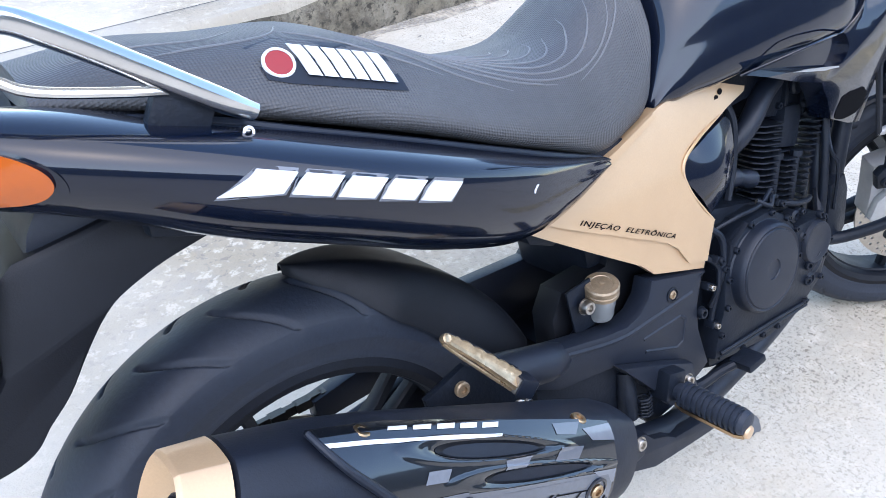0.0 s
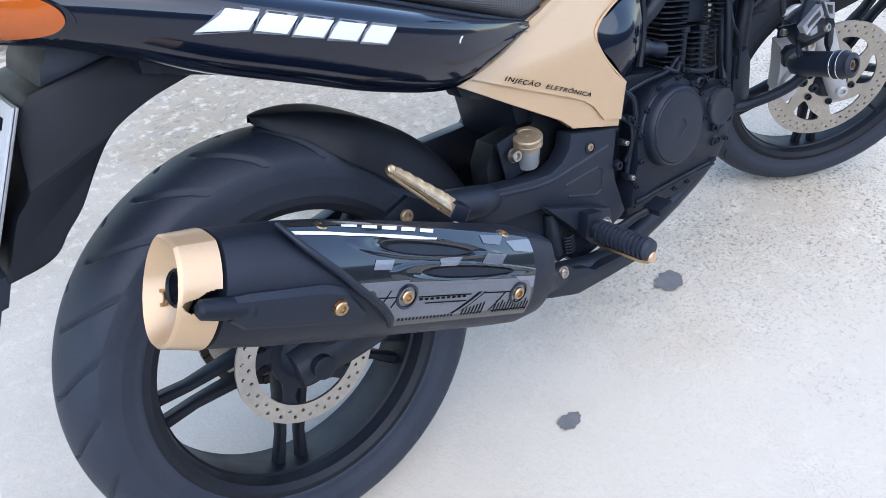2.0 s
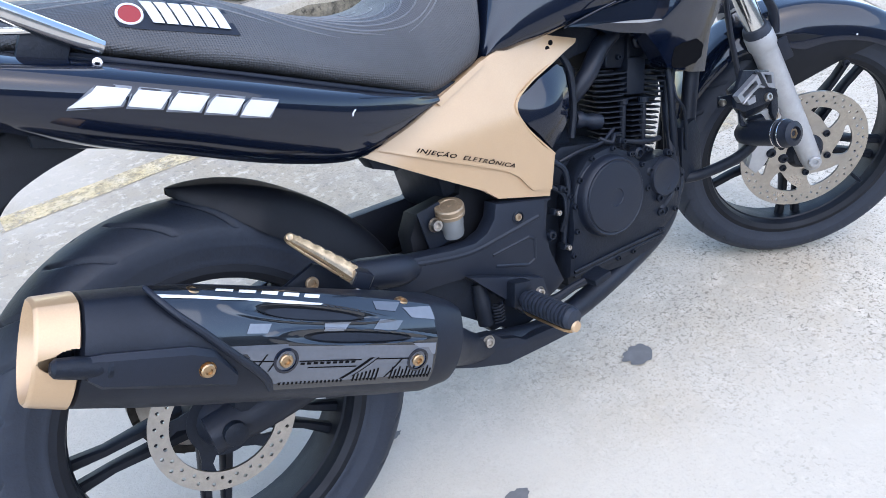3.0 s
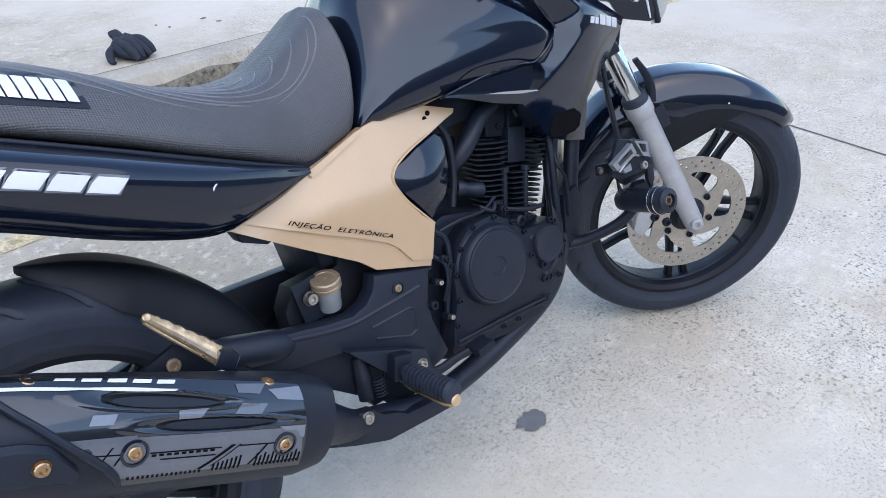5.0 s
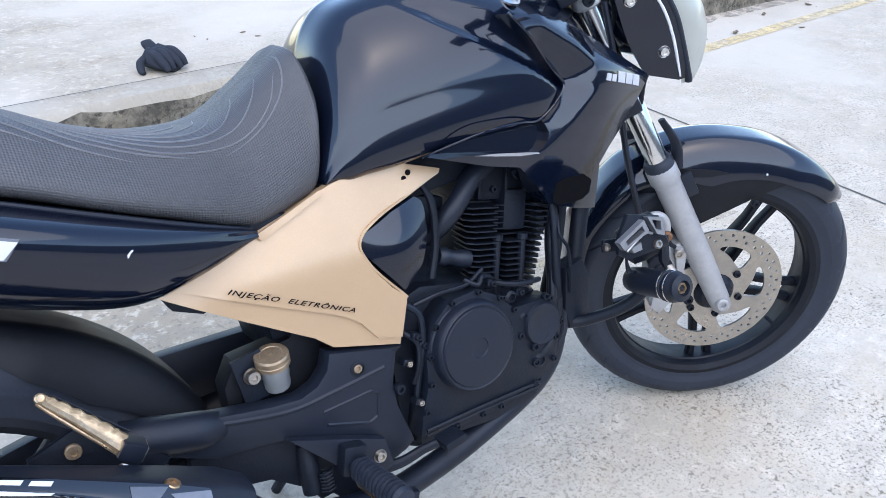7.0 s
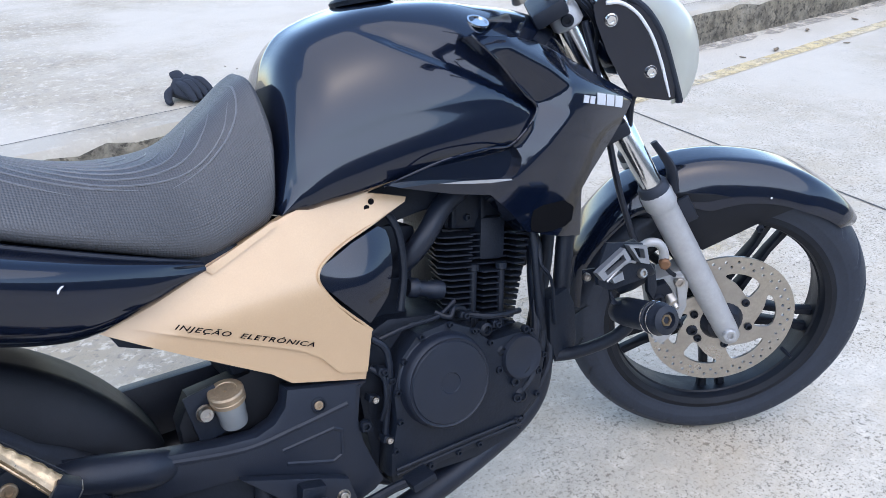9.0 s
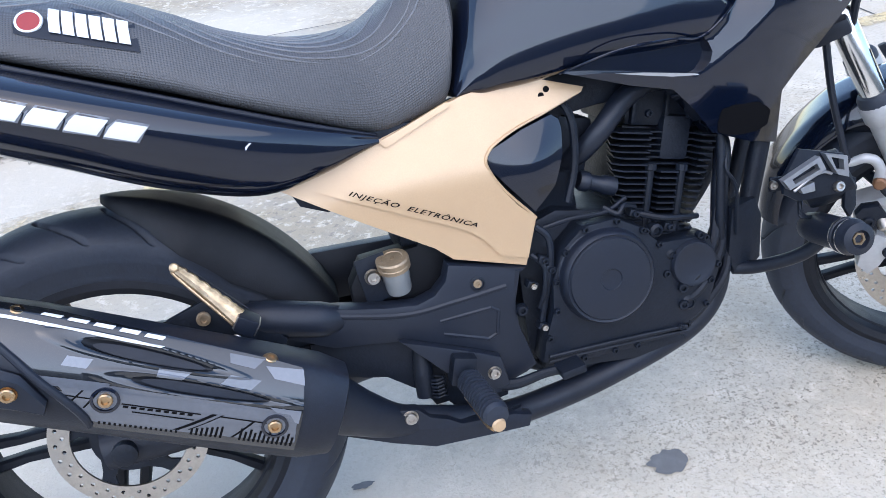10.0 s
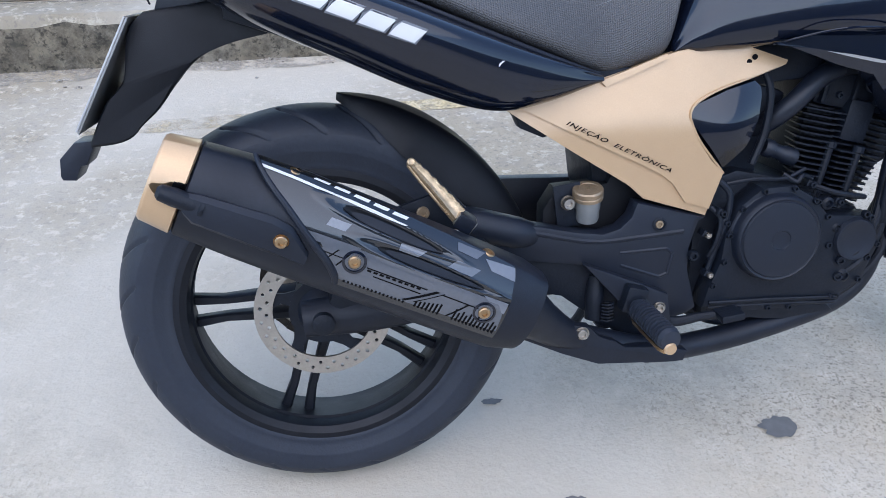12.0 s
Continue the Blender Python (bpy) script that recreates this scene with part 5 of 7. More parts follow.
# barred teeth of uneven height along the lower edge, broken by slanted slashes
for k in range(40):
    s0 = 0.268 + 0.0054 * k
    if 0.352 < s0 < 0.362 or 0.400 < s0 < 0.418:
        continue
    hgt = 2.5 if s0 < 0.350 else (4 + 9 * (s0 - 0.350) / 0.05 if s0 < 0.400 else 13 - 3 * (k % 2))
    decal("tooth", [(s0, -27 + hgt), (s0 + 0.0026, -27 + hgt), (s0 + 0.0028, -27.5), (s0 + 0.0002, -27.5)], INK, shield, 0.0011, 3)
for s0, a0, s1, a1, w in ((0.384, -4, 0.346, -24, 0.006), (0.395, -4, 0.362, -22, 0.0022), (0.430, -6, 0.410, -25, 0.0030), (0.246, 2, 0.236, -9, 0.0022), (0.262, 3, 0.250, -13, 0.0022)):
    decal("slash", [(s0, a0), (s0 + w, a0), (s1 + w, a1), (s1, a1)], INK, shield, 0.0011, 6)
for s0, s1, a in ((0.288, 0.372, -4.5), (0.300, 0.366, -10.5), (0.394, 0.446, -5.0), (0.212, 0.256, -3.0)):
    decal("dark_bar", [(s0, a), (s1, a - 0.6), (s1, a - 1.7), (s0, a - 1.1)], INK, shield, 0.0011, 8)
for k in range(9):
    s0 = 0.290 + 0.0085 * k
    decal("dash", [(s0, -6.2), (s0 + 0.0055, -6.3), (s0 + 0.0052, -8.3), (s0 - 0.0003, -8.2)], INK, shield, 0.0011, 3)
for s, a, r in ((0.178, -7, 0.0825), (0.271, -4, 0.0745), (0.456, -8, 0.0745), (0.167, 62, 0.0755), (0.437, 53, 0.0755)):
    p = mpoint(s, a, r)
    d = (mpoint(s, a, r + 0.01) - p).normalized()
    if s > 0.2 and a < 30:
        part("bolt_cup", lathe(bmesh.new(), [(0.015, -0.003), (0.0155, 0.0015), (0.0125, 0.0022), (0.0115, -0.001)], p, d, 24), GLOSS, shield)
    if a > 30:
        p, d = p - d * 0.0035, (d + MU * 0.6).normalized()
    bolt("shield_bolt", p - d * 0.001, d, 0.0082, 0.0055 if a < 30 else 0.0035, BRASS, strip if s == 0.178 else shield, "gold anodised bolt", 0.0095)

# mid pipe, its clamp tail, and the thin header pipe
bm = tube(bmesh.new(), [(0.265, -0.208, 0.376), (0.315, -0.186, 0.330), (0.360, -0.170, 0.297), (0.415, -0.160, 0.277)], [0.043, 0.031, 0.023, 0.019], 24)
pipe = part("exhaust_pipe", bm, MATT, bike, "matt black exhaust pipe")
bm = slab(bmesh.new(), [(0.285, 0.352), (0.310, 0.342), (0.345, 0.320), (0.372, 0.317), (0.390, 0.313), (0.405, 0.297), (0.430, 0.287), (0.446, 0.276), (0.520, 0.270), (0.545, 0.262), (0.540, 0.245), (0.480, 0.247), (0.405, 0.251), (0.350, 0.272), (0.290, 0.300)], -0.186, -0.166, 0.003)
part("pipe_shroud", bm, MATT, pipe)
bolt("clamp_bolt", (0.378, -0.186, 0.304), (0, -1, 0), 0.0085, 0.006, STEEL, pipe, "steel bolt", 0.011)
bm = tube(bmesh.new(), [(0.380, -0.165, 0.290), (0.480, -0.150, 0.256), (0.556, -0.125, 0.238), (0.685, -0.112, 0.252), (0.828, -0.10, 0.290), (0.884, -0.098, 0.345), (0.890, -0.102, 0.43), (0.896, -0.100, 0.50), (0.908, -0.085, 0.57), (0.880, -0.03, 0.605)], [0.020, 0.020, 0.020, 0.020, 0.020, 0.017, 0.013, 0.0125, 0.0125, 0.0125], 16)
part("header_pipe", bm, MATT, pipe)

# ---------------------------------------------------------------- rear hugger, tail mudguard and plate
bm = bmesh.new()
rows = []
for i in range(33):
    f = i / 32
    a = radians(83 - 62 * f)
    w = 0.006 + 0.070 * min(1, f * 3.0) ** 0.7
    d = lerp([(0, 0.004), (0.15, 0.030), (0.35, 0.055), (0.6, 0.068), (0.85, 0.05), (1.0, 0.03)], f)[0]
    rr = 0.333 + 0.014 * f
    row = []
    for k in range(17):
        u = -1 + k / 8
        drop = d * max(0, (abs(u) - 0.50) / 0.50) ** 1.5
        r = rr - drop - 0.004 * u * u
        row.append((AX_R.x + r * math.cos(a), w * math.sin(u * 1.3) / math.sin(1.3), AX_R.z + r * math.sin(a)))
    rows.append(row)
loft(bm, rows, caps=False, closed=False)
g = bmesh.ops.extrude_face_region(bm, geom=bm.faces[:])
for v in [e for e in g["geom"] if isinstance(e, bmesh.types.BMVert)]:
    q = Vector((v.co.x, 0, v.co.z)) - AX_R
    v.co -= q.normalized() * 0.003
part("rear_hugger", bm, BLACKP, bike, "matt black plastic rear hugger mudguard", sharp=60)

# the guard's near side as seen square on: its curved lower edge, then up the back to the top
LOWER = spline([Vector((x, 0, z)) for x, z in ((-0.030, 0.744), (-0.045, 0.740), (-0.094, 0.729), (-0.140, 0.709), (-0.173, 0.676), (-0.200, 0.643), (-0.224, 0.622), (-0.240, 0.606), (-0.261, 0.598), (-0.296, 0.5945))], 4)
BACK = spline([Vector((x, 0, z)) for x, z in ((-0.296, 0.600), (-0.283, 0.626), (-0.267, 0.655), (-0.253, 0.668), (-0.2405, 0.686), (-0.235, 0.715), (-0.226, 0.750), (-0.205, 0.7705))], 4)
MIDTOP = [Vector((-0.150, 0, 0.778)), Vector((-0.100, 0, 0.786)), Vector((-0.040, 0, 0.790))]
bm = bmesh.new()
rings = []
for y, inset, rake in ((-0.098, 0.006, 0.0), (-0.095, 0.001, 0.0), (-0.088, 0.0, 0.0), (0.0, 0.0, 0.25), (0.088, 0.0, 0.5), (0.095, 0.004, 0.5)):
    mid = Vector((-0.180, 0, 0.700))
    ring = []
    for v in LOWER:
        w = v.lerp(Vector((min(v.x, -0.06) - 0.035, 0, max(v.z, 0.62) + 0.045)), rake)
        ring.append(w + (mid - w).normalized() * inset + Vector((0, y, 0)))
    for v in BACK + MIDTOP:
        ring.append(v + (mid - v).normalized() * inset + Vector((0, y, 0)))
    rings.append(ring)
loft(bm, rings)
mud = part("tail_mudguard", bm, BLACKP, bike, "dark plastic tail mudguard carrying the number plate", sharp=40)
bm = slab(bmesh.new(), [(-0.030, 0.770), (-0.150, 0.762), (-0.192, 0.772), (-0.186, 0.788), (-0.165, 0.815), (-0.05, 0.80)], -0.088, 0.085, 0.006)
part("upper_shell", bm, SATIN, mud)
bm = slab(bmesh.new(), [(-0.288, 0.604), (-0.318, 0.602), (-0.340, 0.580), (-0.3425, 0.556), (-0.340, 0.550), (-0.323, 0.549), (-0.3126, 0.569), (-0.305, 0.570), (-0.294, 0.592)], -0.092, -0.040, 0.003)
part("lower_lip", bm, SATIN, mud)
bm = block(bmesh.new(), (0.030, 0.060, 0.020), pose(-0.228, -0.02, 0.742, 0, 30, 0), 0.003)
part("plate_bracket", bm, SATIN, mud)
PL = pose(-0.2655, -0.016, 0.6925, 0, 29.3, 0)
PLATEM = material("grey_number_plate", (0.44, 0.445, 0.45), 0.4, grain=(80, 0.1), stain=(20, 0.25))
plate = part("number_plate", block(bmesh.new(), (0.003, 0.190, 0.168), PL, 0.0012), PLATEM, mud, "grey number plate with dark bars")
part("plate_back", block(bmesh.new(), (0.003, 0.192, 0.170), PL @ pose(0.0035, 0, 0), 0.001), material("dull_plate_back", (0.30, 0.30, 0.30), 0.45, metal=0.6, grain=(60, 0.2), stain=(15, 0.3)), plate, "bare metal back")
for y, z, w, h in [(0.0, 0.062, 0.13, 0.012)] + [(0.055 - 0.047 * k, 0.018, 0.021, 0.046) for k in range(3)] + [(0.066 - 0.044 * k, -0.042, 0.020, 0.046) for k in range(4)]:
    part("plate_bar", block(bmesh.new(), (0.0012, w, h), PL @ pose(-0.002, y, z)), INK, plate)
bm = block(bmesh.new(), (0.008, 0.020, 0.012), PL @ pose(-0.004, 0.085, 0.050), 0.003)
part("blue_seal", bm, material("blue_plastic_seal", (0.02, 0.28, 0.45), 0.4), plate, "blue plastic seal tag")
part("plate_wire", tube(bmesh.new(), [(-0.225, 0.06, 0.775), (-0.235, 0.062, 0.80), (-0.23, 0.06, 0.83)], 0.0015, 6), DARK, mud)

# ---------------------------------------------------------------- engine
CASE = [(0.582, 0.312), (0.590, 0.345), (0.606, 0.385), (0.610, 0.430), (0.628, 0.472), (0.662, 0.500), (0.712, 0.502), (0.750, 0.480), (0.775, 0.452), (0.850, 0.447), (0.868, 0.400), (0.845, 0.340), (0.800, 0.312), (0.727, 0.299), (0.640, 0.300)]
engine = part("engine", slab(bmesh.new(), [(0.575, 0.500), (0.640, 0.520), (0.780, 0.490), (0.848, 0.450), (0.880, 0.390), (0.850, 0.325), (0.720, 0.288), (0.575, 0.298)], -0.105, 0.12, 0.010), DARK, bike, "black painted single-cylinder engine")
part("clutch_case", slab(bmesh.new(), CASE, -0.145, -0.100, 0.008), DARK, engine, "black cast clutch case")
bm = lathe(bmesh.new(), [(0.0735, -0.125), (0.0725, -0.142), (0.0690, -0.146), (0.0680, -0.156), (0.0665, -0.1615), (0.0635, -0.1645), (0.0615, -0.1632), (0.0600, -0.1632), (0.0585, -0.1655), (0.045, -0.1668), (0.020, -0.1672), (0.0155, -0.1671), (0.0145, -0.1655), (0.0125, -0.1652), (0.0040, -0.1650), (0.001, -0.1650)], (0.688, 0, 0.423), (0, 1, 0), 64)
part("clutch_cover", bm, SATIN, engine, "round black clutch cover")
bm = lathe(bmesh.new(), [(0.0365, -0.12), (0.0365, -0.140), (0.034, -0.148), (0.0325, -0.1515), (0.029, -0.152), (0.026, -0.1505), (0.004, -0.1510)], (0.822, 0, 0.410), (0, 1, 0), 36)
part("filter_cover", bm, SATIN, engine, "small round black filter cover")
for a in (70, 190, 310):
    p = (0.822 + 0.042 * math.cos(radians(a)), -0.140, 0.410 + 0.042 * math.sin(radians(a)))
    bolt("case_bolt", p, (0, -1, 0), 0.006, 0.008, DARK, engine)
for x, z in CASE[1:] + [(0.69, 0.300), (0.755, 0.478)]:
    cx, cz = 0.72, 0.405
    bolt("case_bolt", (x + (cx - x) * 0.05, -0.144, z + (cz - z) * 0.05), (0, -1, 0), 0.0048, 0.006, DARK, engine)
for x, z, r, l in ((0.770, 0.470, 0.010, 0.05), (0.790, 0.430, 0.008, 0.03), (0.812, 0.350, 0.012, 0.02)):
    part("case_boss", lathe(bmesh.new(), [(r, -0.13), (r, -0.145), (r * 0.6, -0.148), (r * 0.5, -0.142)], (x, 0, z), (0, 1, 0), 14), DARK, engine)
for x0, y0, z0, x1, z1 in ((0.808, -0.140, 0.377, 0.868, 0.424), (0.808, -0.138, 0.350, 0.876, 0.405), (0.816, -0.126, 0.312, 0.884, 0.372)):
    part("oil_line", tube(bmesh.new(), [(x0, y0, z0), (x0 + 0.4 * (x1 - x0), y0 - 0.003, z0 + 0.36 * (z1 - z0)), (x1, -0.122, z1), (x1 + 0.020, -0.105, z1 + 0.045)], 0.0075, 10), DARK, engine)
    bolt("case_bolt", (x0 - 0.004, y0 - 0.004, z0), (-0.25, -1, 0), 0.0075, 0.008, DARK, engine)
for z0, z1, y0 in ((0.3205, 0.3150, -0.146), (0.3110, 0.3060, -0.143)):
    part("case_rib", tube(bmesh.new(), [(0.592, y0, z0), (0.700, y0 - 0.001, z0 - 0.001), (0.806, y0, z1)], 0.0030, 8), DARK, engine)
for pts, r in (([(0.612, -0.128, 0.505), (0.650, -0.136, 0.512), (0.700, -0.134, 0.510), (0.735, -0.128, 0.522)], 0.0035), ([(0.700, -0.130, 0.516), (0.716, -0.140, 0.506), (0.728, -0.136, 0.514), (0.748, -0.128, 0.506)], 0.0040), ([(0.750, -0.126, 0.496), (0.780, -0.138, 0.486), (0.815, -0.134, 0.478), (0.846, -0.120, 0.470)], 0.0045), ([(0.590, -0.126, 0.470), (0.604, -0.136, 0.452), (0.600, -0.138, 0.420), (0.592, -0.130, 0.392)], 0.0040)):
    part("hose", tube(bmesh.new(), pts, r, 8), DARK, engine)
for x, z in ((0.604, 0.463), (0.612, 0.447), (0.742, 0.500), (0.792, 0.470), (0.583, 0.430), (0.592, 0.365)):
    part("case_lug", block(bmesh.new(), (0.016, 0.018, 0.010), pose(x, -0.132, z, 0, 25, 0), 0.002), DARK, engine)
    bolt("lug_bolt", (x, -0.141, z), (0, -1, 0), 0.0048, 0.005, STEEL if x < 0.6 else DARK, engine)
# sump rail with ribs
part("sump_rail", slab(bmesh.new(), [(0.590, 0.318), (0.800, 0.300), (0.815, 0.285), (0.730, 0.274), (0.590, 0.290)], -0.128, -0.09, 0.004), DARK, engine)

CYL = pose(0.806, 0, 0.530, 0, 12, 0)
cyl = part("cylinder", block(bmesh.new(), (0.110, 0.13, 0.17), CYL, 0.012), DARK, engine, "finned black air-cooled cylinder")
for k in range(17):
    z = -0.0795 + 0.0090 * k
    d = 0.055 + 0.0017 * k
    e = d + 0.007 - (0.004 if k % 3 == 0 else 0.0)
    near = -0.113 + 0.003 * noise.noise((k * 1.7, 4, 0))
    if k < 11:
        pts = [(-e, -0.100), (-e + 0.012, near), (-0.030, near), (-0.026, -0.100), (-0.014, -0.100), (-0.010, near), (0.018, near), (0.022, -0.100), (0.034, -0.100), (0.037, near), (d - 0.012, near), (d, -0.098)]
    else:
        # the upper fins stop either side of the smooth head cover
        pts = [(-e, -0.100), (-e + 0.010, near), (-0.030, near), (-0.026, -0.094), (0.042, -0.094), (0.046, near), (d - 0.010, near), (d, -0.098)]
    pts += [(d, 0.10), (d - 0.01, 0.11), (0.0, 0.11), (-d * 0.72, -0.02)]
    bm = bmesh.new()
    f = bm.faces.new([bm.verts.new((x, y, z)) for x, y in pts])
    g = bmesh.ops.extrude_face_region(bm, geom=[f])
    bmesh.ops.translate(bm, verts=[v for v in g["geom"] if isinstance(v, bmesh.types.BMVert)], vec=(0, 0, 0.0022))
    bmesh.ops.transform(bm, matrix=CYL, verts=bm.verts)
    part("fin", bm, DARK, cyl)
for x, r in ((-0.021, 0.0060), (0.028, 0.0060)):
    part("cylinder_stud", lathe(bmesh.new(), [(r, -0.09), (r, 0.012), (r * 1.5, 0.013), (r * 1.5, 0.022), (r * 0.6, 0.024)], CYL @ Vector((x, -0.102, 0)), CYL.to_3x3() @ Vector((0, 0, 1)), 10), DARK, cyl)
part("head_side_cover", block(bmesh.new(), (0.046, 0.045, 0.066), CYL @ pose(0.016, -0.0745, 0.058), 0.010), DARK, cyl, "smooth black cover on the cylinder head")
for x in (-0.034, 0.030):
    bolt("head_bolt", CYL @ Vector((x, -0.100, 0.092)), (0, -1, 0), 0.0055, 0.006, DARK, cyl)
head = part("cylinder_head", block(bmesh.new(), (0.125, 0.17, 0.075), CYL @ pose(0, 0, 0.108), 0.014), DARK, engine, "black cylinder head cover")
for x in (-0.05, 0.0, 0.05):
    part("head_rib", block(bmesh.new(), (0.008, 0.185, 0.06), CYL @ pose(x, 0, 0.105), 0.003), DARK, head)
part("front_mount", slab(bmesh.new(), [(0.850, 0.535), (0.930, 0.500), (0.952, 0.515), (0.955, 0.560), (0.900, 0.640)], -0.030, 0.030, 0.005), DARK, engine)
part("head_plug", lathe(bmesh.new(), [(0.014, 0), (0.014, 0.010), (0.011, 0.013), (0.004, 0.013)], CYL @ Vector((0.026, -0.080, 0.118)), (0, -1, 0), 20), SATIN, head)
part("intake_boot", lathe(bmesh.new(), [(0.012, 0), (0.0145, 0.004), (0.0145, 0.014), (0.0115, 0.016), (0.0115, 0.034), (0.0140, 0.038), (0.0140, 0.056)], (0.680, -0.098, 0.553), (0.9, 0, -0.35), 20), SATIN, engine, "black intake elbow")
part("breather_hose", tube(bmesh.new(), [(0.790, -0.095, 0.668), (0.755, -0.100, 0.652), (0.718, -0.102, 0.617), (0.692, -0.088, 0.590), (0.668, -0.060, 0.570)], 0.0155, 14), SATIN, engine, "thick black breather hose")
part("throttle_body", block(bmesh.new(), (0.09, 0.10, 0.09), pose(0.665, -0.03, 0.60, 0, 15, 0), 0.01), DARK, engine)
part("wiring", tube(bmesh.new(), [(0.60, -0.128, 0.51), (0.615, -0.135, 0.49), (0.612, -0.138, 0.45), (0.60, -0.132, 0.40), (0.59, -0.13, 0.36)], 0.005, 8), DARK, engine)
part("wiring", tube(bmesh.new(), [(0.66, -0.10, 0.68), (0.675, -0.11, 0.64), (0.672, -0.112, 0.58), (0.655, -0.115, 0.53)], 0.006, 8), DARK, engine)

# ---------------------------------------------------------------- frame
PLATE = [(0.205, 0.490), (0.260, 0.474), (0.305, 0.462), (0.380, 0.446), (0.420, 0.441), (0.445, 0.448), (0.462, 0.464), (0.470, 0.487), (0.580, 0.457), (0.5686, 0.452), (0.557, 0.410), (0.558, 0.375), (0.576, 0.311), (0.560, 0.301), (0.507, 0.286), (0.470, 0.310), (0.443, 0.337), (0.392, 0.392), (0.300, 0.405), (0.205, 0.452)]
frame_plate = part("frame_plate", slab(bmesh.new(), PLATE, -0.139, -0.105, 0.007), SATIN, bike, "matt black cast frame plate")
REC = [(0.447, 0.409), (0.520, 0.412), (0.530, 0.405), (0.5237, 0.372), (0.5103, 0.367), (0.449, 0.3896)]
for a, b in zip(REC, REC[1:] + REC[:1]):
    if a == REC[-1]:
        continue
    part("plate_rib", tube(bmesh.new(), [(a[0], -0.1372, a[1]), (b[0], -0.1372, b[1])], 0.0034, 8), SATIN, frame_plate)
part("plate_rib", tube(bmesh.new(), [(0.300, -0.1368, 0.452), (0.40, -0.1368, 0.430), (0.47, -0.1368, 0.432), (0.545, -0.1368, 0.438)], 0.0045, 8), SATIN, frame_plate)
part("bolt_cup", lathe(bmesh.new(), [(0.0105, -0.002), (0.0110, 0.0012), (0.0085, 0.0020), (0.0078, -0.001)], (0.506, -0.139, 0.451), (0, -1, 0), 24), DARK, frame_plate)
bolt("frame_bolt", (0.506, -0.138, 0.451), (0, -1, 0), 0.0062, 0.0035, DULLGOLD, frame_plate, "dull gold bolt")
bolt("frame_bolt", (0.563, -0.137, 0.398), (0, -1, 0), 0.008, 0.008, DARK, frame_plate, "", 0.010)
# rounded tail of the plate, and the rear peg's hanger
part("plate_arm", tube(bmesh.new(), [(0.196, -0.128, 0.472), (0.225, -0.130, 0.466), (0.290, -0.128, 0.448), (0.325, -0.118, 0.438)], [0.020, 0.025, 0.024, 0.016], 18), SATIN, frame_plate)
hang = part("peg_hanger", slab(bmesh.new(), [(0.105, 0.500), (0.160, 0.518), (0.205, 0.490), (0.245, 0.440), (0.235, 0.425), (0.180, 0.440), (0.110, 0.470)], -0.152, -0.142, 0.003), DARK, bike, "black rear footpeg hanger")
bolt("hanger_bolt", (0.150, -0.153, 0.494), (0, -1, 0), 0.0092, 0.006, DULLGOLD, hang, "gold anodised bolt")
bolt("hanger_bolt", (0.236, -0.150, 0.428), (0, -1, 0), 0.007, 0.006, STEEL, hang)
# folded rear peg
RP0, RP1 = Vector((0.196, -0.194, 0.500)), Vector((0.134, -0.168, 0.570))
d = (RP1 - RP0).normalized()
e = d.cross(Vector((0.3, -1, 0.3))).normalized()
face = e.cross(d)
bm = bmesh.new()
rows = []
for i in range(49):
    f = i / 48
    up = 0.0100 - 0.0040 * f + (0.0018 * abs(math.sin(f * 6 * math.pi)) if 0.12 < f < 0.90 else 0.0)
    lo = 0.0115 - 0.0058 * f - 0.002 * math.sin(math.pi * f)
    th = 0.0058 - 0.0012 * f
    if f > 0.94:
        up, lo = up * 0.82 + 0.001, lo * 0.85
    p = RP0.lerp(RP1, f)
    rows.append([p + e * (up * u if u > 0 else lo * u) + face * th * w for u, w in ((-1, 0.3), (-0.8, 0.75), (-0.35, 0.55), (0.0, 0.35), (0.45, 0.65), (0.8, 1.0), (1.0, 0.6), (1.0, -0.6), (0.7, -1.0), (-0.7, -1.0), (-1, -0.4))])
loft(bm, rows)
rpeg = part("rear_footpeg", bm, PEGGOLD, bike, "folded gold anodised rear footpeg with a scalloped edge", sharp=45)
for sgn, r, mt in ((-1, 0.0022, PEGGOLD), (1, 0.0012, DARK)):
    off = e * (0.0098 if sgn < 0 else 0.0140) * sgn - face * 0.005
    part("peg_rail", tube(bmesh.new(), [RP0 + off * 1.1, RP0.lerp(RP1, 0.2) + off, RP0.lerp(RP1, 0.75) + off * 0.75, RP1 + off * 0.55], r, 8, 4), mt, rpeg)
part("peg_tip", lathe(bmesh.new(), [(0.002, -0.0055), (0.0052, -0.005), (0.0060, 0.0), (0.0056, 0.0035), (0.004, 0.0045), (0.002, 0.0040)], RP1, face, 18), PEGGOLD, rpeg)
JM = Matrix.Translation(RP0 + Vector((0.007, 0.002, -0.010))) @ pose(0, 0, 0, 10, 35, 0)
part("peg_joint", block(bmesh.new(), (0.026, 0.024, 0.022), JM, 0.003), MATT, rpeg, "black metal joint")
for x in (-0.0135, 0.0135):
    part("joint_plate", block(bmesh.new(), (0.002, 0.020, 0.018), JM @ pose(x, 0, 0), 0.0008), STEEL, rpeg)
bolt("peg_pin", RP0 + Vector((-0.006, -0.008, -0.022)), (-0.5, -0.6, -0.4), 0.006, 0.012, STEEL, rpeg)

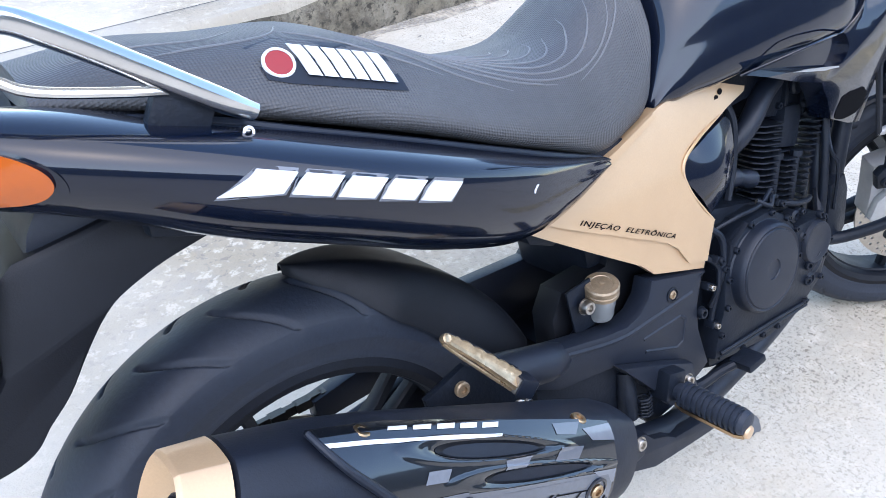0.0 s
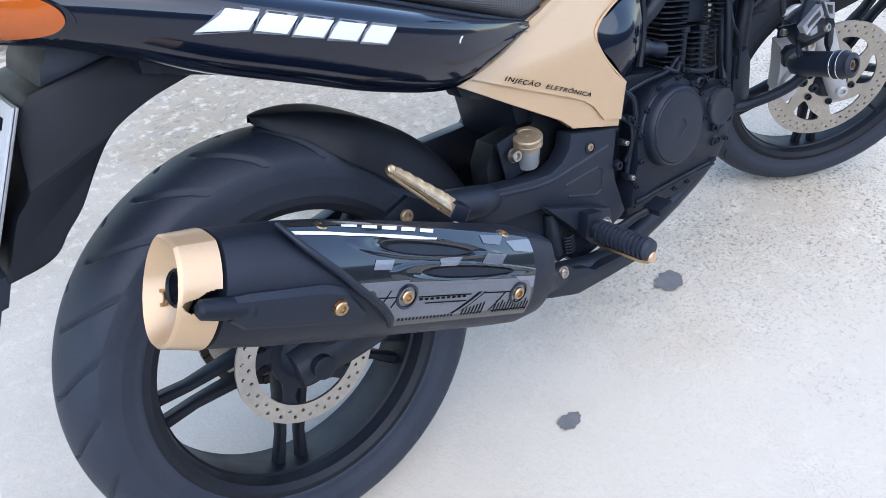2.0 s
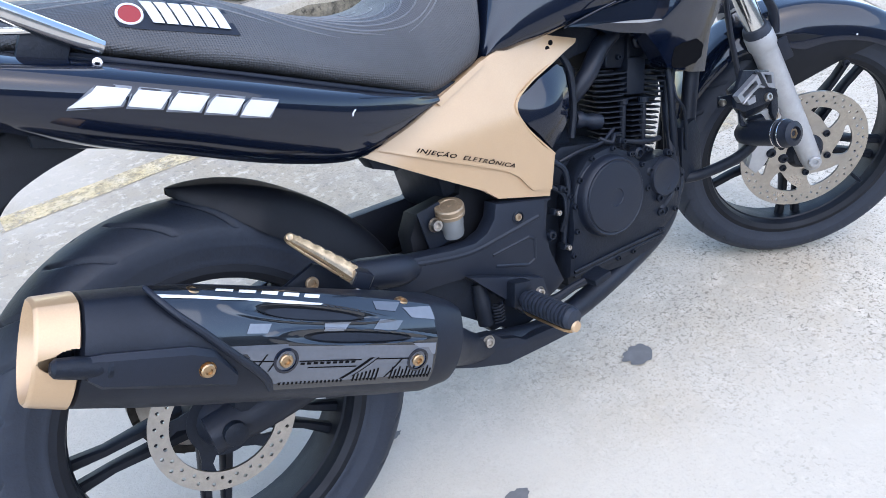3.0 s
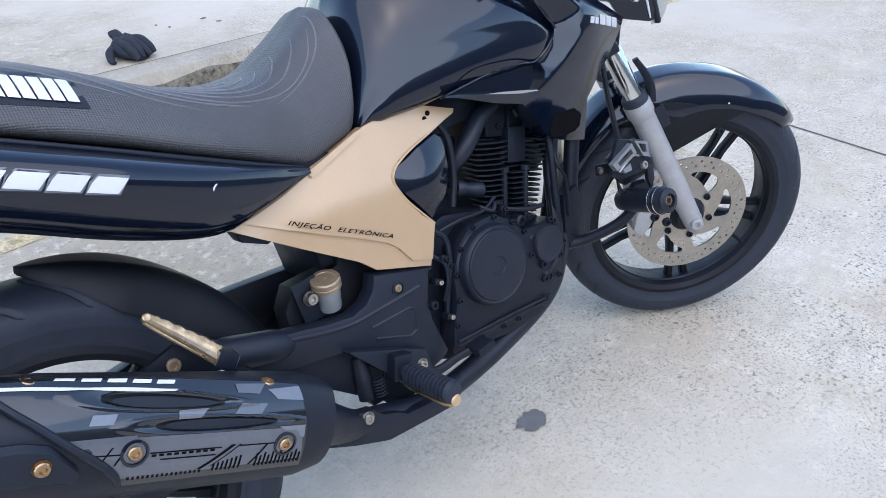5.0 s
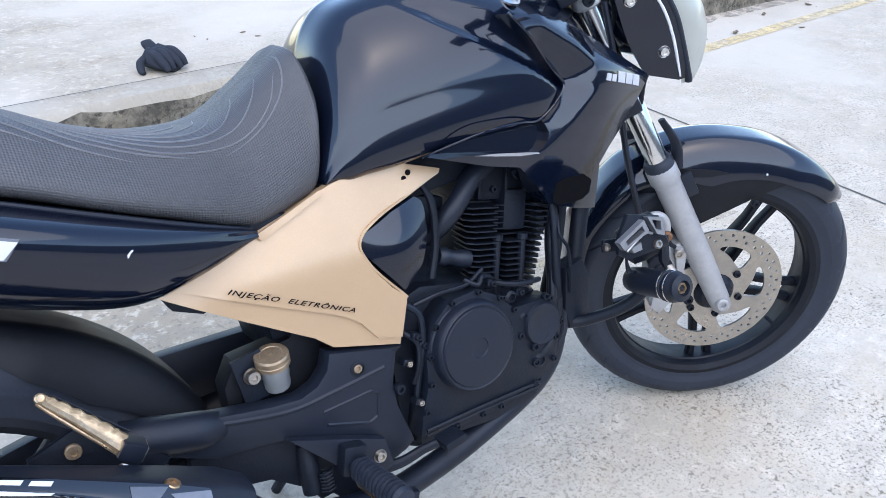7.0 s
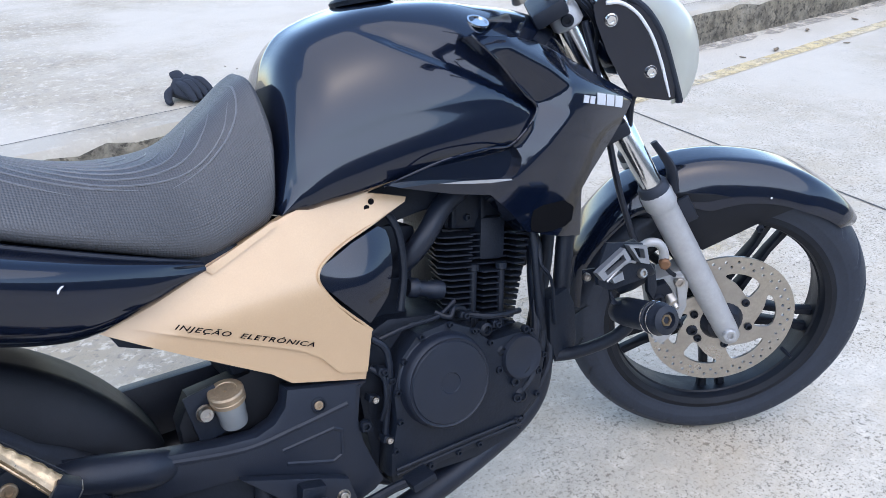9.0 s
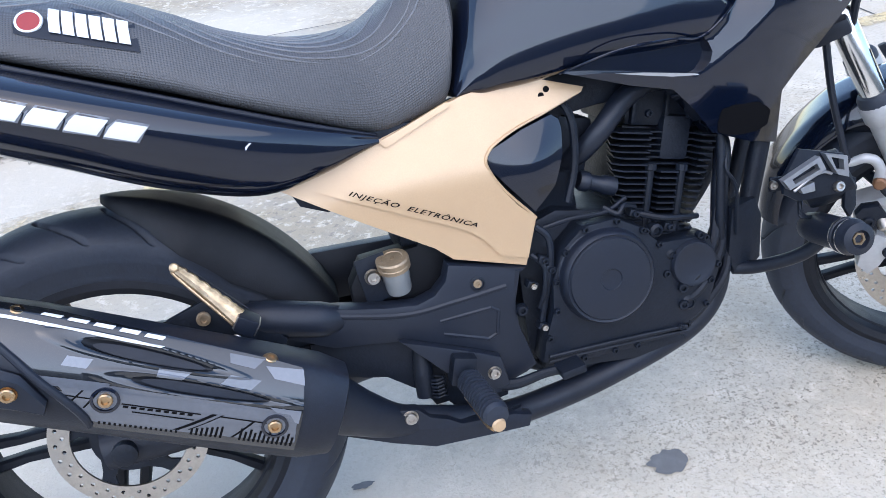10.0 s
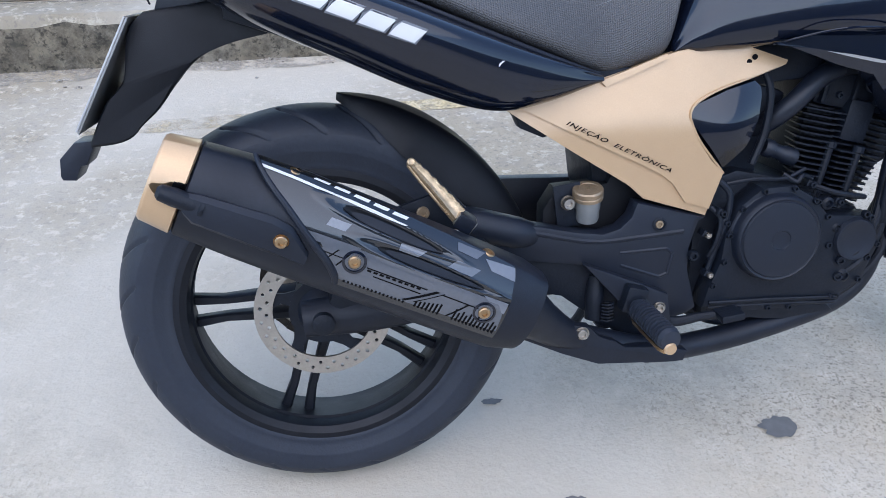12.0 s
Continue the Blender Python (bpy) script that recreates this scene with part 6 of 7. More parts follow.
# front peg with its ribbed rubber, hanger and brake pedal
bm = slab(bmesh.new(), [(0.385, 0.402), (0.474, 0.366), (0.520, 0.345), (0.528, 0.300), (0.500, 0.286), (0.470, 0.300), (0.450, 0.330)], -0.158, -0.140, 0.004)
fh = part("front_peg_hanger", bm, SATIN, bike, "black cast front footpeg hanger")
bolt("hanger_bolt", (0.507, -0.158, 0.324), (0, -1, 0), 0.008, 0.006, STEEL, fh, "steel bolt", 0.010)
PG0, PG1 = Vector((0.463, -0.172, 0.338)), Vector((0.477, -0.283, 0.325))
bm = bmesh.new()
prof = [(0.011, 0.0), (0.013, 0.012)]
for k in range(11):
    h = 0.014 + 0.0076 * k
    prof += [(0.0178, h), (0.0182, h + 0.004), (0.0150, h + 0.0045), (0.0150, h + 0.0070)]
prof += [(0.0175, 0.098), (0.015, 0.105), (0.004, 0.107)]
lathe(bm, prof, PG0, PG1 - PG0, 20)
peg = part("front_footpeg", bm, RUBBER, bike, "ribbed black rubber front footpeg with a worn gold end", sharp=30)
part("peg_end", lathe(bmesh.new(), [(0.008, 0.100), (0.0095, 0.105), (0.008, 0.1085), (0.003, 0.109)], PG0 + Vector((0, 0, -0.0115)), PG1 - PG0, 18), GOLD, peg, "worn gold metal end")
q = (PG1 - PG0).normalized()
bm = bmesh.new()
loft(bm, [[PG0 + q * h + Vector((u * w, 0, v)) for u, v in ((-1, -0.0195), (1, -0.0195), (1, -0.0145), (-1, -0.0145))] for h, w in ((0.006, 0.008), (0.02, 0.0125), (0.094, 0.0125), (0.104, 0.008))])
part("peg_plate", bm, BRASS, peg, "worn gold metal plate under the rubber")
part("peg_bracket", block(bmesh.new(), (0.034, 0.03, 0.042), pose(0.462, -0.163, 0.345, 0, 15, 0), 0.005), DARK, fh)
part("lower_bracket", slab(bmesh.new(), [(0.270, 0.415), (0.400, 0.405), (0.474, 0.366), (0.520, 0.345), (0.535, 0.300), (0.530, 0.268), (0.470, 0.258), (0.456, 0.264), (0.442, 0.281), (0.424, 0.280), (0.410, 0.304), (0.362, 0.341), (0.335, 0.347), (0.270, 0.370)], -0.128, -0.100, 0.004), DARK, fh)
turns = [(0.428 + 0.010 * math.cos(0.9 * i), -0.150 - 0.010 * math.sin(0.9 * i), 0.336 - 0.00075 * i) for i in range(43)]
part("brake_spring", tube(bmesh.new(), turns, 0.0016, 6, 1), DARK, fh, "small coiled spring")
part("master_cylinder", tube(bmesh.new(), [(0.415, -0.13, 0.372), (0.412, -0.135, 0.34), (0.410, -0.138, 0.305)], [0.012, 0.014, 0.013], 14), DARK, fh)
bm = tube(bmesh.new(), [(0.505, -0.148, 0.300), (0.54, -0.152, 0.296), (0.575, -0.160, 0.305), (0.605, -0.172, 0.312)], [0.010, 0.008, 0.007, 0.007], 10)
pedal = part("brake_pedal", bm, DARK, bike, "black rear brake pedal")
part("pedal_pad", block(bmesh.new(), (0.036, 0.036, 0.012), pose(0.610, -0.178, 0.314, 0, -8, 0), 0.003), DARK, pedal)
part("pedal_stop", slab(bmesh.new(), [(0.484, 0.262), (0.534, 0.272), (0.5345, 0.2394), (0.4824, 0.2410)], -0.176, -0.166, 0.002), DARK, pipe)

# brake fluid reservoir
bm = block(bmesh.new(), (0.042, 0.004, 0.066), pose(0.374, -0.108, 0.480, 0, -8, 0), 0.0015)
res = part("reservoir_bracket", bm, DARK, bike, "black reservoir bracket")
UPR = Vector((-0.09, -0.26, 0.96)).normalized()
RES = Vector((0.404, -0.107, 0.457))
part("reservoir", lathe(bmesh.new(), [(0.012, -0.004), (0.0165, -0.001), (0.0180, 0.004), (0.0180, 0.018), (0.0190, 0.020), (0.0190, 0.036)], RES, UPR, 28), CLOUDY, res, "cloudy plastic fluid reservoir")
bm = bmesh.new()
for k in range(2):
    lathe(bm, [(0.0200, 0.036), (0.0228, 0.0372), (0.0228, 0.0425), (0.0219, 0.0435), (0.0228, 0.0445), (0.0228, 0.0510), (0.0210, 0.0535), (0.0150, 0.0535), (0.0140, 0.0525), (0.003, 0.0525)] if k == 0 else [(0.0030, 0.0515), (0.0030, 0.0545), (0.001, 0.0550)], RES, UPR, 28)
part("reservoir_cap", bm, DULLGOLD, res, "gold anodised cap")
bolt("reservoir_bolt", (0.370, -0.118, 0.4865), (0, -1, 0), 0.0095, 0.010, STEEL, res, "steel bolt", 0.0115)

# inner frame, dark and half hidden
frame_ = part("subframe", tube(bmesh.new(), [(0.60, -0.085, 0.67), (0.45, -0.088, 0.645), (0.30, -0.092, 0.67), (0.10, -0.10, 0.74), (-0.15, -0.09, 0.82)], 0.013, 12), DARK, bike, "black tubular frame")
part("frame_tube", tube(bmesh.new(), [(0.60, 0.085, 0.67), (0.45, 0.088, 0.645), (0.30, 0.092, 0.67), (0.10, 0.10, 0.74), (-0.15, 0.09, 0.82)], 0.013, 12), DARK, frame_)
for s in (-1, 1):
    part("frame_tube", tube(bmesh.new(), [(0.575, 0.09 * s, 0.295), (0.65, 0.095 * s, 0.268), (0.80, 0.085 * s, 0.285), (0.875, 0.075 * s, 0.33), (0.900, 0.06 * s, 0.39), (0.965, 0.035 * s, 0.50), (1.03, 0.02 * s, 0.70)], 0.012, 12), DARK, frame_)
part("battery_box", block(bmesh.new(), (0.17, 0.15, 0.13), pose(0.50, 0, 0.545, 0, -8, 0), 0.012), DARK, frame_)
part("inner_fender", slab(bmesh.new(), [(0.340, 0.468), (0.360, 0.500), (0.440, 0.506), (0.46, 0.55), (0.57, 0.56), (0.57, 0.36), (0.34, 0.37)], -0.088, -0.045, 0.006), BLACKP, frame_)
part("chain_guard", slab(bmesh.new(), [(0.060, 0.418), (0.180, 0.440), (0.300, 0.482), (0.432, 0.478), (0.456, 0.502), (0.520, 0.505), (0.520, 0.400), (0.300, 0.400), (0.060, 0.385)], 0.066, 0.094, 0.004), SATIN, frame_)
part("air_box", block(bmesh.new(), (0.135, 0.16, 0.18), pose(0.612, 0, 0.575, 0, -4, 0), 0.012), DARK, frame_)
part("pivot_boss", lathe(bmesh.new(), [(0.02, -0.105), (0.03, -0.10), (0.03, 0.10), (0.02, 0.105)], (0.53, 0, 0.375), (0, 1, 0), 20), DARK, frame_)
part("under_seat_tray", slab(bmesh.new(), [(0.46, 0.665), (0.30, 0.66), (0.08, 0.70), (-0.1, 0.76), (-0.1, 0.80), (0.3, 0.70), (0.46, 0.68)], -0.12, 0.12, 0.004), DARK, frame_)
part("tail_hook", slab(bmesh.new(), [(0.287, 0.620), (0.330, 0.602), (0.342, 0.588), (0.330, 0.585), (0.296, 0.600)], -0.118, -0.085, 0.003), DARK, frame_)

arm = part("swing_arm", tube(bmesh.new(), [(-0.03, -0.078, 0.312), (0.08, -0.080, 0.322), (0.25, -0.075, 0.350), (0.50, -0.07, 0.380)], [0.022, 0.026, 0.030, 0.030], 12, flat=1.3), MATT, bike, "black box-section swing arm")
part("arm_tube", tube(bmesh.new(), [(-0.03, 0.085, 0.312), (0.25, 0.080, 0.350), (0.50, 0.07, 0.380)], [0.022, 0.028, 0.03], 12, flat=1.3), MATT, arm)
part("arm_brace", block(bmesh.new(), (0.06, 0.16, 0.05), pose(0.40, 0, 0.37, 0, -6, 0), 0.01), MATT, arm)
part("axle", lathe(bmesh.new(), [(0.010, -0.115), (0.017, -0.112), (0.017, -0.100), (0.009, -0.099), (0.009, 0.11)], AX_R, (0, 1, 0), 16), DARK, arm)
bm = slab(bmesh.new(), [(0.010, 0.345), (0.030, 0.395), (0.085, 0.405), (0.105, 0.360), (0.085, 0.315), (0.040, 0.300)], -0.098, -0.045, 0.008)
cal = part("rear_caliper", bm, DARK, bike, "black rear brake caliper")
part("caliper_bracket", slab(bmesh.new(), [(-0.02, 0.300), (-0.015, 0.335), (0.05, 0.350), (0.16, 0.345), (0.16, 0.320), (0.05, 0.290)], -0.088, -0.076, 0.003), DARK, cal)
for x, z in ((0.035, 0.385), (0.080, 0.320)):
    bolt("caliper_bolt", (x, -0.098, z), (0, -1, 0), 0.007, 0.006, DARK, cal)
part("brake_hose", tube(bmesh.new(), [(0.09, -0.09, 0.37), (0.18, -0.098, 0.39), (0.30, -0.09, 0.40), (0.38, -0.10, 0.45), (0.395, -0.115, 0.462)], 0.005, 8), DARK, cal)

# chain and sprocket on the far side
part("rear_sprocket", lathe(bmesh.new(), [(0.06, 0.075), (0.098, 0.076), (0.098, 0.081), (0.06, 0.082)], AX_R, (0, 1, 0), 90), STEEL, rear_wheel, "steel chain sprocket")
chain = part("drive_chain", bmesh.new(), material("oily_chain_steel", (0.06, 0.055, 0.05), 0.4, metal=0.8, grain=(200, 0.4), stain=(40, 0.4)), bike, "oily steel drive chain")
line = []
c2 = Vector((0.60, 0, 0.385))
for k in range(16):
    a = radians(98 + 164 * k / 15)
    line.append((AX_R.x + 0.102 * math.cos(a), AX_R.z + 0.102 * math.sin(a)))
for k in range(1, 34):
    line.append((line[15][0] + (c2.x - line[15][0]) * k / 34, line[15][1] + (c2.z - 0.035 - line[15][1]) * k / 34))
for k in range(6):
    a = radians(-82 + 164 * k / 5)
    line.append((c2.x + 0.035 * math.cos(a), c2.z + 0.035 * math.sin(a)))
for k in range(1, 34):
    e = (c2.x, c2.z + 0.035)
    line.append((e[0] + (line[0][0] - e[0]) * k / 34, e[1] + (line[0][1] - e[1]) * k / 34))
bm = bmesh.new()
for i, (p, q) in enumerate(zip(line, line[1:] + line[:1])):
    ang = math.degrees(math.atan2(q[1] - p[1], q[0] - p[0]))
    block(bm, (0.021, 0.009 if i % 2 else 0.015, 0.012), pose((p[0] + q[0]) / 2, 0.0785, (p[1] + q[1]) / 2, 0, -ang, 0))
me = chain.data
bm.to_mesh(me)
bm.free()

# ---------------------------------------------------------------- side stand
part("side_stand", tube(bmesh.new(), [(0.52, 0.11, 0.30), (0.50, 0.20, 0.16), (0.48, 0.272, 0.075)], [0.012, 0.010, 0.010], 10), DARK, bike, "black side stand")

# ---------------------------------------------------------------- crash bar, auxiliary lamp and slider
bar = part("crash_bar", slab(bmesh.new(), [(0.902, 0.470), (0.940, 0.478), (0.950, 0.450), (0.945, 0.385), (0.925, 0.365), (0.900, 0.368), (0.893, 0.40)], -0.122, -0.085, 0.005), DARK, bike, "black crash bar with a box bracket")
part("bar_tube", tube(bmesh.new(), [(0.905, -0.11, 0.372), (0.930, -0.135, 0.376), (0.965, -0.18, 0.398), (0.985, -0.205, 0.425), (0.990, -0.207, 0.452)], 0.010, 12), DARK, bar)
part("bar_tube", tube(bmesh.new(), [(0.985, -0.10, 0.63), (0.966, -0.10, 0.56), (0.940, -0.10, 0.46)], 0.0145, 12), DARK, bar)
part("bar_tube", tube(bmesh.new(), [(0.898, -0.108, 0.60), (0.892, -0.115, 0.54), (0.884, -0.118, 0.46), (0.886, -0.112, 0.40)], 0.007, 12), DARK, bar)
part("wire", tube(bmesh.new(), [(0.900, -0.115, 0.55), (0.893, -0.125, 0.53), (0.905, -0.13, 0.50), (0.905, -0.125, 0.43)], 0.003, 6), DARK, bar)
part("bar_tab", block(bmesh.new(), (0.05, 0.006, 0.02), pose(0.935, -0.205, 0.517, 0, 5, -15), 0.002), DARK, bar)
bolt("bar_bolt", (0.912, -0.205, 0.520), (-0.3, -1, 0), 0.006, 0.008, STEEL, bar)
SL0, SL1 = Vector((0.978, -0.190, 0.444)), Vector((0.969, -0.301, 0.456))
bm = lathe(bmesh.new(), [(0.010, -0.01), (0.019, 0.0), (0.022, 0.02), (0.022, 0.078), (0.024, 0.079), (0.024, 0.084), (0.022, 0.085), (0.022, 0.090), (0.024, 0.091), (0.024, 0.097), (0.021, 0.102), (0.021, 0.110), (0.012, 0.1135), (0.011, 0.108), (0.003, 0.108)], SL0, SL1 - SL0, 32)
sl = part("crash_slider", bm, SATIN, bike, "round black crash slider with silver rings")
for h in (0.0815, 0.094):
    part("slider_ring", lathe(bmesh.new(), [(0.0243, h - 0.0012), (0.0247, h), (0.0243, h + 0.0012)], SL0, SL1 - SL0, 32, caps=False), CHROME, sl)
part("slider_bolt", lathe(bmesh.new(), [(0.009, 0.104), (0.009, 0.110), (0.006, 0.110), (0.005, 0.106)], SL0, SL1 - SL0, 6), BRASS, sl, "gold bolt")
bm = lathe(bmesh.new(), [(0.020, -0.035), (0.030, -0.030), (0.034, -0.01), (0.034, 0.012), (0.031, 0.030), (0.027, 0.032), (0.004, 0.030)], (0.990, -0.205, 0.512), (0.55, -0.35, 0.30), 28)
aux = part("auxiliary_lamp", bm, DARK, bike, "black auxiliary lamp with silver cooling fins")
FINS = material("bright_anodised_fins", (0.34, 0.35, 0.37), 0.32, metal=0.7, grain=(120, 0.12), stain=(30, 0.2))
# bent silver cooling fins, each an open frame, before a black bracket


def framed(bm, outer, inner, y0, y1):
    """A flat frame between two outlines of the same count."""
    r = [[(x, y, z) for x, z in o] for o, y in ((outer, y0), (inner, y0), (inner, y1), (outer, y1))]
    loft(bm, r + r[:1], caps=False)
    bmesh.ops.remove_doubles(bm, verts=bm.verts, dist=1e-6)
    return bm


part("silver_fin", framed(bmesh.new(), [(0.8971, 0.537), (0.9506, 0.5586), (0.960, 0.5399), (0.9073, 0.5226)], [(0.9105, 0.5362), (0.9462, 0.5506), (0.9510, 0.5412), (0.9146, 0.5290)], -0.250, -0.240), FINS, aux, "silver cooling fin")
part("silver_fin", framed(bmesh.new(), [(0.9579, 0.5611), (0.9915, 0.5515), (0.9938, 0.5228), (0.9771, 0.5296)], [(0.9672, 0.5546), (0.9855, 0.5480), (0.9866, 0.5337), (0.9750, 0.5372)], -0.250, -0.240), FINS, aux, "silver cooling fin")
part("silver_fin", slab(bmesh.new(), [(0.9222, 0.5212), (0.9432, 0.526), (0.9447, 0.5135), (0.9266, 0.5131)], -0.249, -0.240, 0.0008), FINS, aux, "silver cooling fin")
part("fin_rib", tube(bmesh.new(), [(0.915, -0.246, 0.5185), (0.940, -0.248, 0.5330), (0.958, -0.246, 0.5360), (0.972, -0.244, 0.5310)], 0.0022, 8), FINS, aux)
part("lamp_bracket", slab(bmesh.new(), [(0.905, 0.535), (0.929, 0.571), (0.994, 0.553), (1.000, 0.521), (1.013, 0.516), (1.013, 0.478), (1.004, 0.462), (0.995, 0.478), (0.996, 0.500), (0.972, 0.500), (0.926, 0.501), (0.905, 0.515)], -0.240, -0.232, 0.002), DARK, aux, "black lamp bracket")
bolt("lamp_bolt", (0.984, -0.240, 0.510), (0, -1, 0.2), 0.0075, 0.007, STEEL, aux, "steel bolt")
for k in range(3):
    part("lamp_wire", tube(bmesh.new(), [(0.955, -0.205, 0.500), (0.945, -0.215, 0.485 - 0.006 * k), (0.955, -0.215, 0.468), (0.985, -0.20, 0.462 - 0.004 * k)], 0.0025, 6), DARK, aux)

# main spar over the engine
for sgn in (-1, 1):
    part("frame_spar", slab(bmesh.new(), [(0.58, 0.635), (0.58, 0.715), (0.70, 0.715), (0.95, 0.735), (1.02, 0.735), (0.98, 0.66), (0.86, 0.655), (0.72, 0.650)], 0.055 * sgn, 0.090 * sgn, 0.006), DARK, frame_)

# ---------------------------------------------------------------- front end
bm = bmesh.new()
rows = []
for i in range(45):
    f = i / 44
    a = radians(36 + 132 * f)
    r0 = lerp([(36, 0.306), (60, 0.312), (85, 0.321), (105, 0.335), (125, 0.342), (150, 0.330), (168, 0.305)], math.degrees(a))[0]
    w = lerp([(36, 0.030), (42, 0.055), (60, 0.068), (100, 0.070), (125, 0.066), (168, 0.055)], math.degrees(a))[0]
    d = lerp([(36, 0.010), (42, 0.030), (60, 0.045), (85, 0.058), (100, 0.075), (112, 0.050), (125, 0.030), (168, 0.022)], math.degrees(a))[0]
    row = []
    for k in range(17):
        u = -1 + k / 8
        r = r0 - d * max(0, (abs(u) - 0.35) / 0.65) ** 1.6 - 0.006 * u * u
        row.append((r * math.cos(a), w * math.sin(u * 1.25) / math.sin(1.25), r * math.sin(a)))
    rows.append(row)
loft(bm, rows, caps=False, closed=False)
g = bmesh.ops.extrude_face_region(bm, geom=bm.faces[:])
for v in [e for e in g["geom"] if isinstance(e, bmesh.types.BMVert)]:
    v.co -= Vector((v.co.x, 0, v.co.z)).normalized() * 0.003
fender = part("front_fender", front(bm), GLOSS, bike, "gloss black front mudguard", sharp=60)
part("paint_chip", front(lathe(bmesh.new(), [(0.002, 0), (0.002, 0.001), (0.0005, 0.001)], (0.060, -0.0725, 0.262), (0, -1, 0), 8)), WHITE, fender)
for s in (-1, 1):
    bm = slab(bmesh.new(), [(-0.107, 0.285), (-0.04, 0.276), (0.036, 0.258), (0.112, 0.236), (0.060, 0.217), (0.0, 0.189), (-0.050, 0.166), (-0.080, 0.184), (-0.090, 0.214)], min(0.062 * s, 0.067 * s), max(0.062 * s, 0.067 * s), 0.0015)
    part("fender_skirt", front(bm), BLACKP, fender, "black plastic skirt of the mudguard")
    bm = block(bmesh.new(), (0.028, 0.006, 0.05), Matrix.Translation(FK * 0.285 + Vector((0.035, 0.078 * s, 0))) @ pose(0, 0, 0, 0, -25, 0), 0.002)
    part("fender_bracket", front(bm), SATIN, fender)
    bolt("fender_bolt", FRONT @ (Vector((0.045, 0.075 * s, 0.205))), STEER @ Vector((0, s, 0)), 0.007, 0.006, DARK, fender)
part("hose_guide", front(tube(bmesh.new(), [FK * 0.33 + Vector((0.03, -0.08, 0)), FK * 0.38 + Vector((0.045, -0.08, 0)), FK * 0.43 + Vector((0.038, -0.075, 0))], [0.012, 0.010, 0.007], 10, flat=0.6)), SATIN, fender)

# front caliper, hose and fork details
bm = slab(bmesh.new(), [(-0.157, 0.122), (-0.124, 0.134), (-0.095, 0.143), (-0.078, 0.115), (-0.080, 0.062), (-0.090, 0.030), (-0.110, 0.000), (-0.127, -0.008), (-0.144, 0.010), (-0.148, 0.060)], -0.092, -0.045, 0.006)
fcal = part("front_caliper", front(bm), ALLOY, bike, "grey front brake caliper")
part("caliper_lobe", front(slab(bmesh.new(), [(-0.1457, 0.012), (-0.1405, 0.052), (-0.122, 0.076), (-0.100, 0.066), (-0.096, 0.046), (-0.110, 0.013), (-0.127, -0.006)], -0.109, -0.090, 0.006)), ALLOY, fcal)
part("caliper_body", front(slab(bmesh.new(), [(-0.158, 0.112), (-0.150, 0.126), (-0.125, 0.130), (-0.112, 0.110), (-0.118, 0.084), (-0.150, 0.084)], -0.110, -0.090, 0.005)), DARK, fcal)
part("caliper_strap", front(slab(bmesh.new(), [(-0.106, 0.136), (-0.090, 0.136), (-0.082, 0.070), (-0.096, 0.066)], -0.100, -0.090, 0.003)), ALLOY, fcal)
part("caliper_pin", front(lathe(bmesh.new(), [(0.008, 0), (0.010, 0.004), (0.010, 0.020), (0.006, 0.024), (0.006, 0.032), (0.003, 0.033)], (-0.120, -0.100, 0.104), (0.35, -0.6, -0.55), 14)), STEEL, fcal)
for x, z, mt in ((-0.0988, 0.1243, STEEL), (-0.138, 0.100, DARK), (-0.101, 0.042, DARK), (-0.0734, 0.024, DARK)):
    bolt("caliper_bolt", FRONT @ Vector((x, -0.098 if mt is STEEL else -0.108, z)), STEER @ Vector((0, -1, 0)), 0.010, 0.007, mt, fcal)
part("hose_arm", front(tube(bmesh.new(), [(-0.180, -0.104, 0.206), (-0.172, -0.105, 0.208), (-0.156, -0.106, 0.215), (-0.140, -0.106, 0.210), (-0.131, -0.106, 0.193), (-0.131, -0.106, 0.172)], [0.006, 0.007, 0.008, 0.008, 0.008, 0.009], 14)), ALLOY, fcal, "curved grey hose arm")
part("banjo_bolt", front(lathe(bmesh.new(), [(0.010, 0), (0.010, 0.010), (0.007, 0.013), (0.003, 0.013)], (-0.131, -0.110, 0.1747), (-0.1, -1, 0.1), 10)), material("rusty_bolt", (0.25, 0.13, 0.07), 0.6, metal=0.6, grain=(80, 0.4), stain=(30, 0.3)), fcal, "rusty bolt")
part("brake_hose", front(tube(bmesh.new(), [(-0.178, -0.105, 0.205), (-0.192, -0.110, 0.25), (-0.214, -0.112, 0.33), (-0.232, -0.104, 0.43), (-0.245, -0.098, 0.51), (-0.265, -0.09, 0.60)], 0.0055, 8)), SATIN, fcal, "black rubber brake hose")
part("sensor_hose", front(tube(bmesh.new(), [(-0.131, -0.108, 0.168), (-0.118, -0.104, 0.150), (-0.108, -0.100, 0.140)], 0.004, 8)), DARK, fcal)

# yokes, handlebar and controls
for h, nm in ((0.47, "lower_yoke"), (0.690, "upper_yoke")):
    bm = block(bmesh.new(), (0.055, 0.245, 0.026), Matrix.Translation(FK * h + Vector((-0.02, 0, 0))) @ pose(0, 0, 0, 0, -25.8, 0), 0.008)
    part(nm, front(bm), SATIN, bike, "black fork yoke")
bm = tube(bmesh.new(), [FK * 0.76 + Vector((-0.06, -0.36, 0.055)), FK * 0.76 + Vector((-0.02, -0.24, 0.06)), FK * 0.76 + Vector((0.0, -0.10, 0.025)), FK * 0.76 + Vector((0, 0.10, 0.025)), FK * 0.76 + Vector((-0.02, 0.24, 0.06)), FK * 0.76 + Vector((-0.06, 0.36, 0.055))], 0.011, 12)
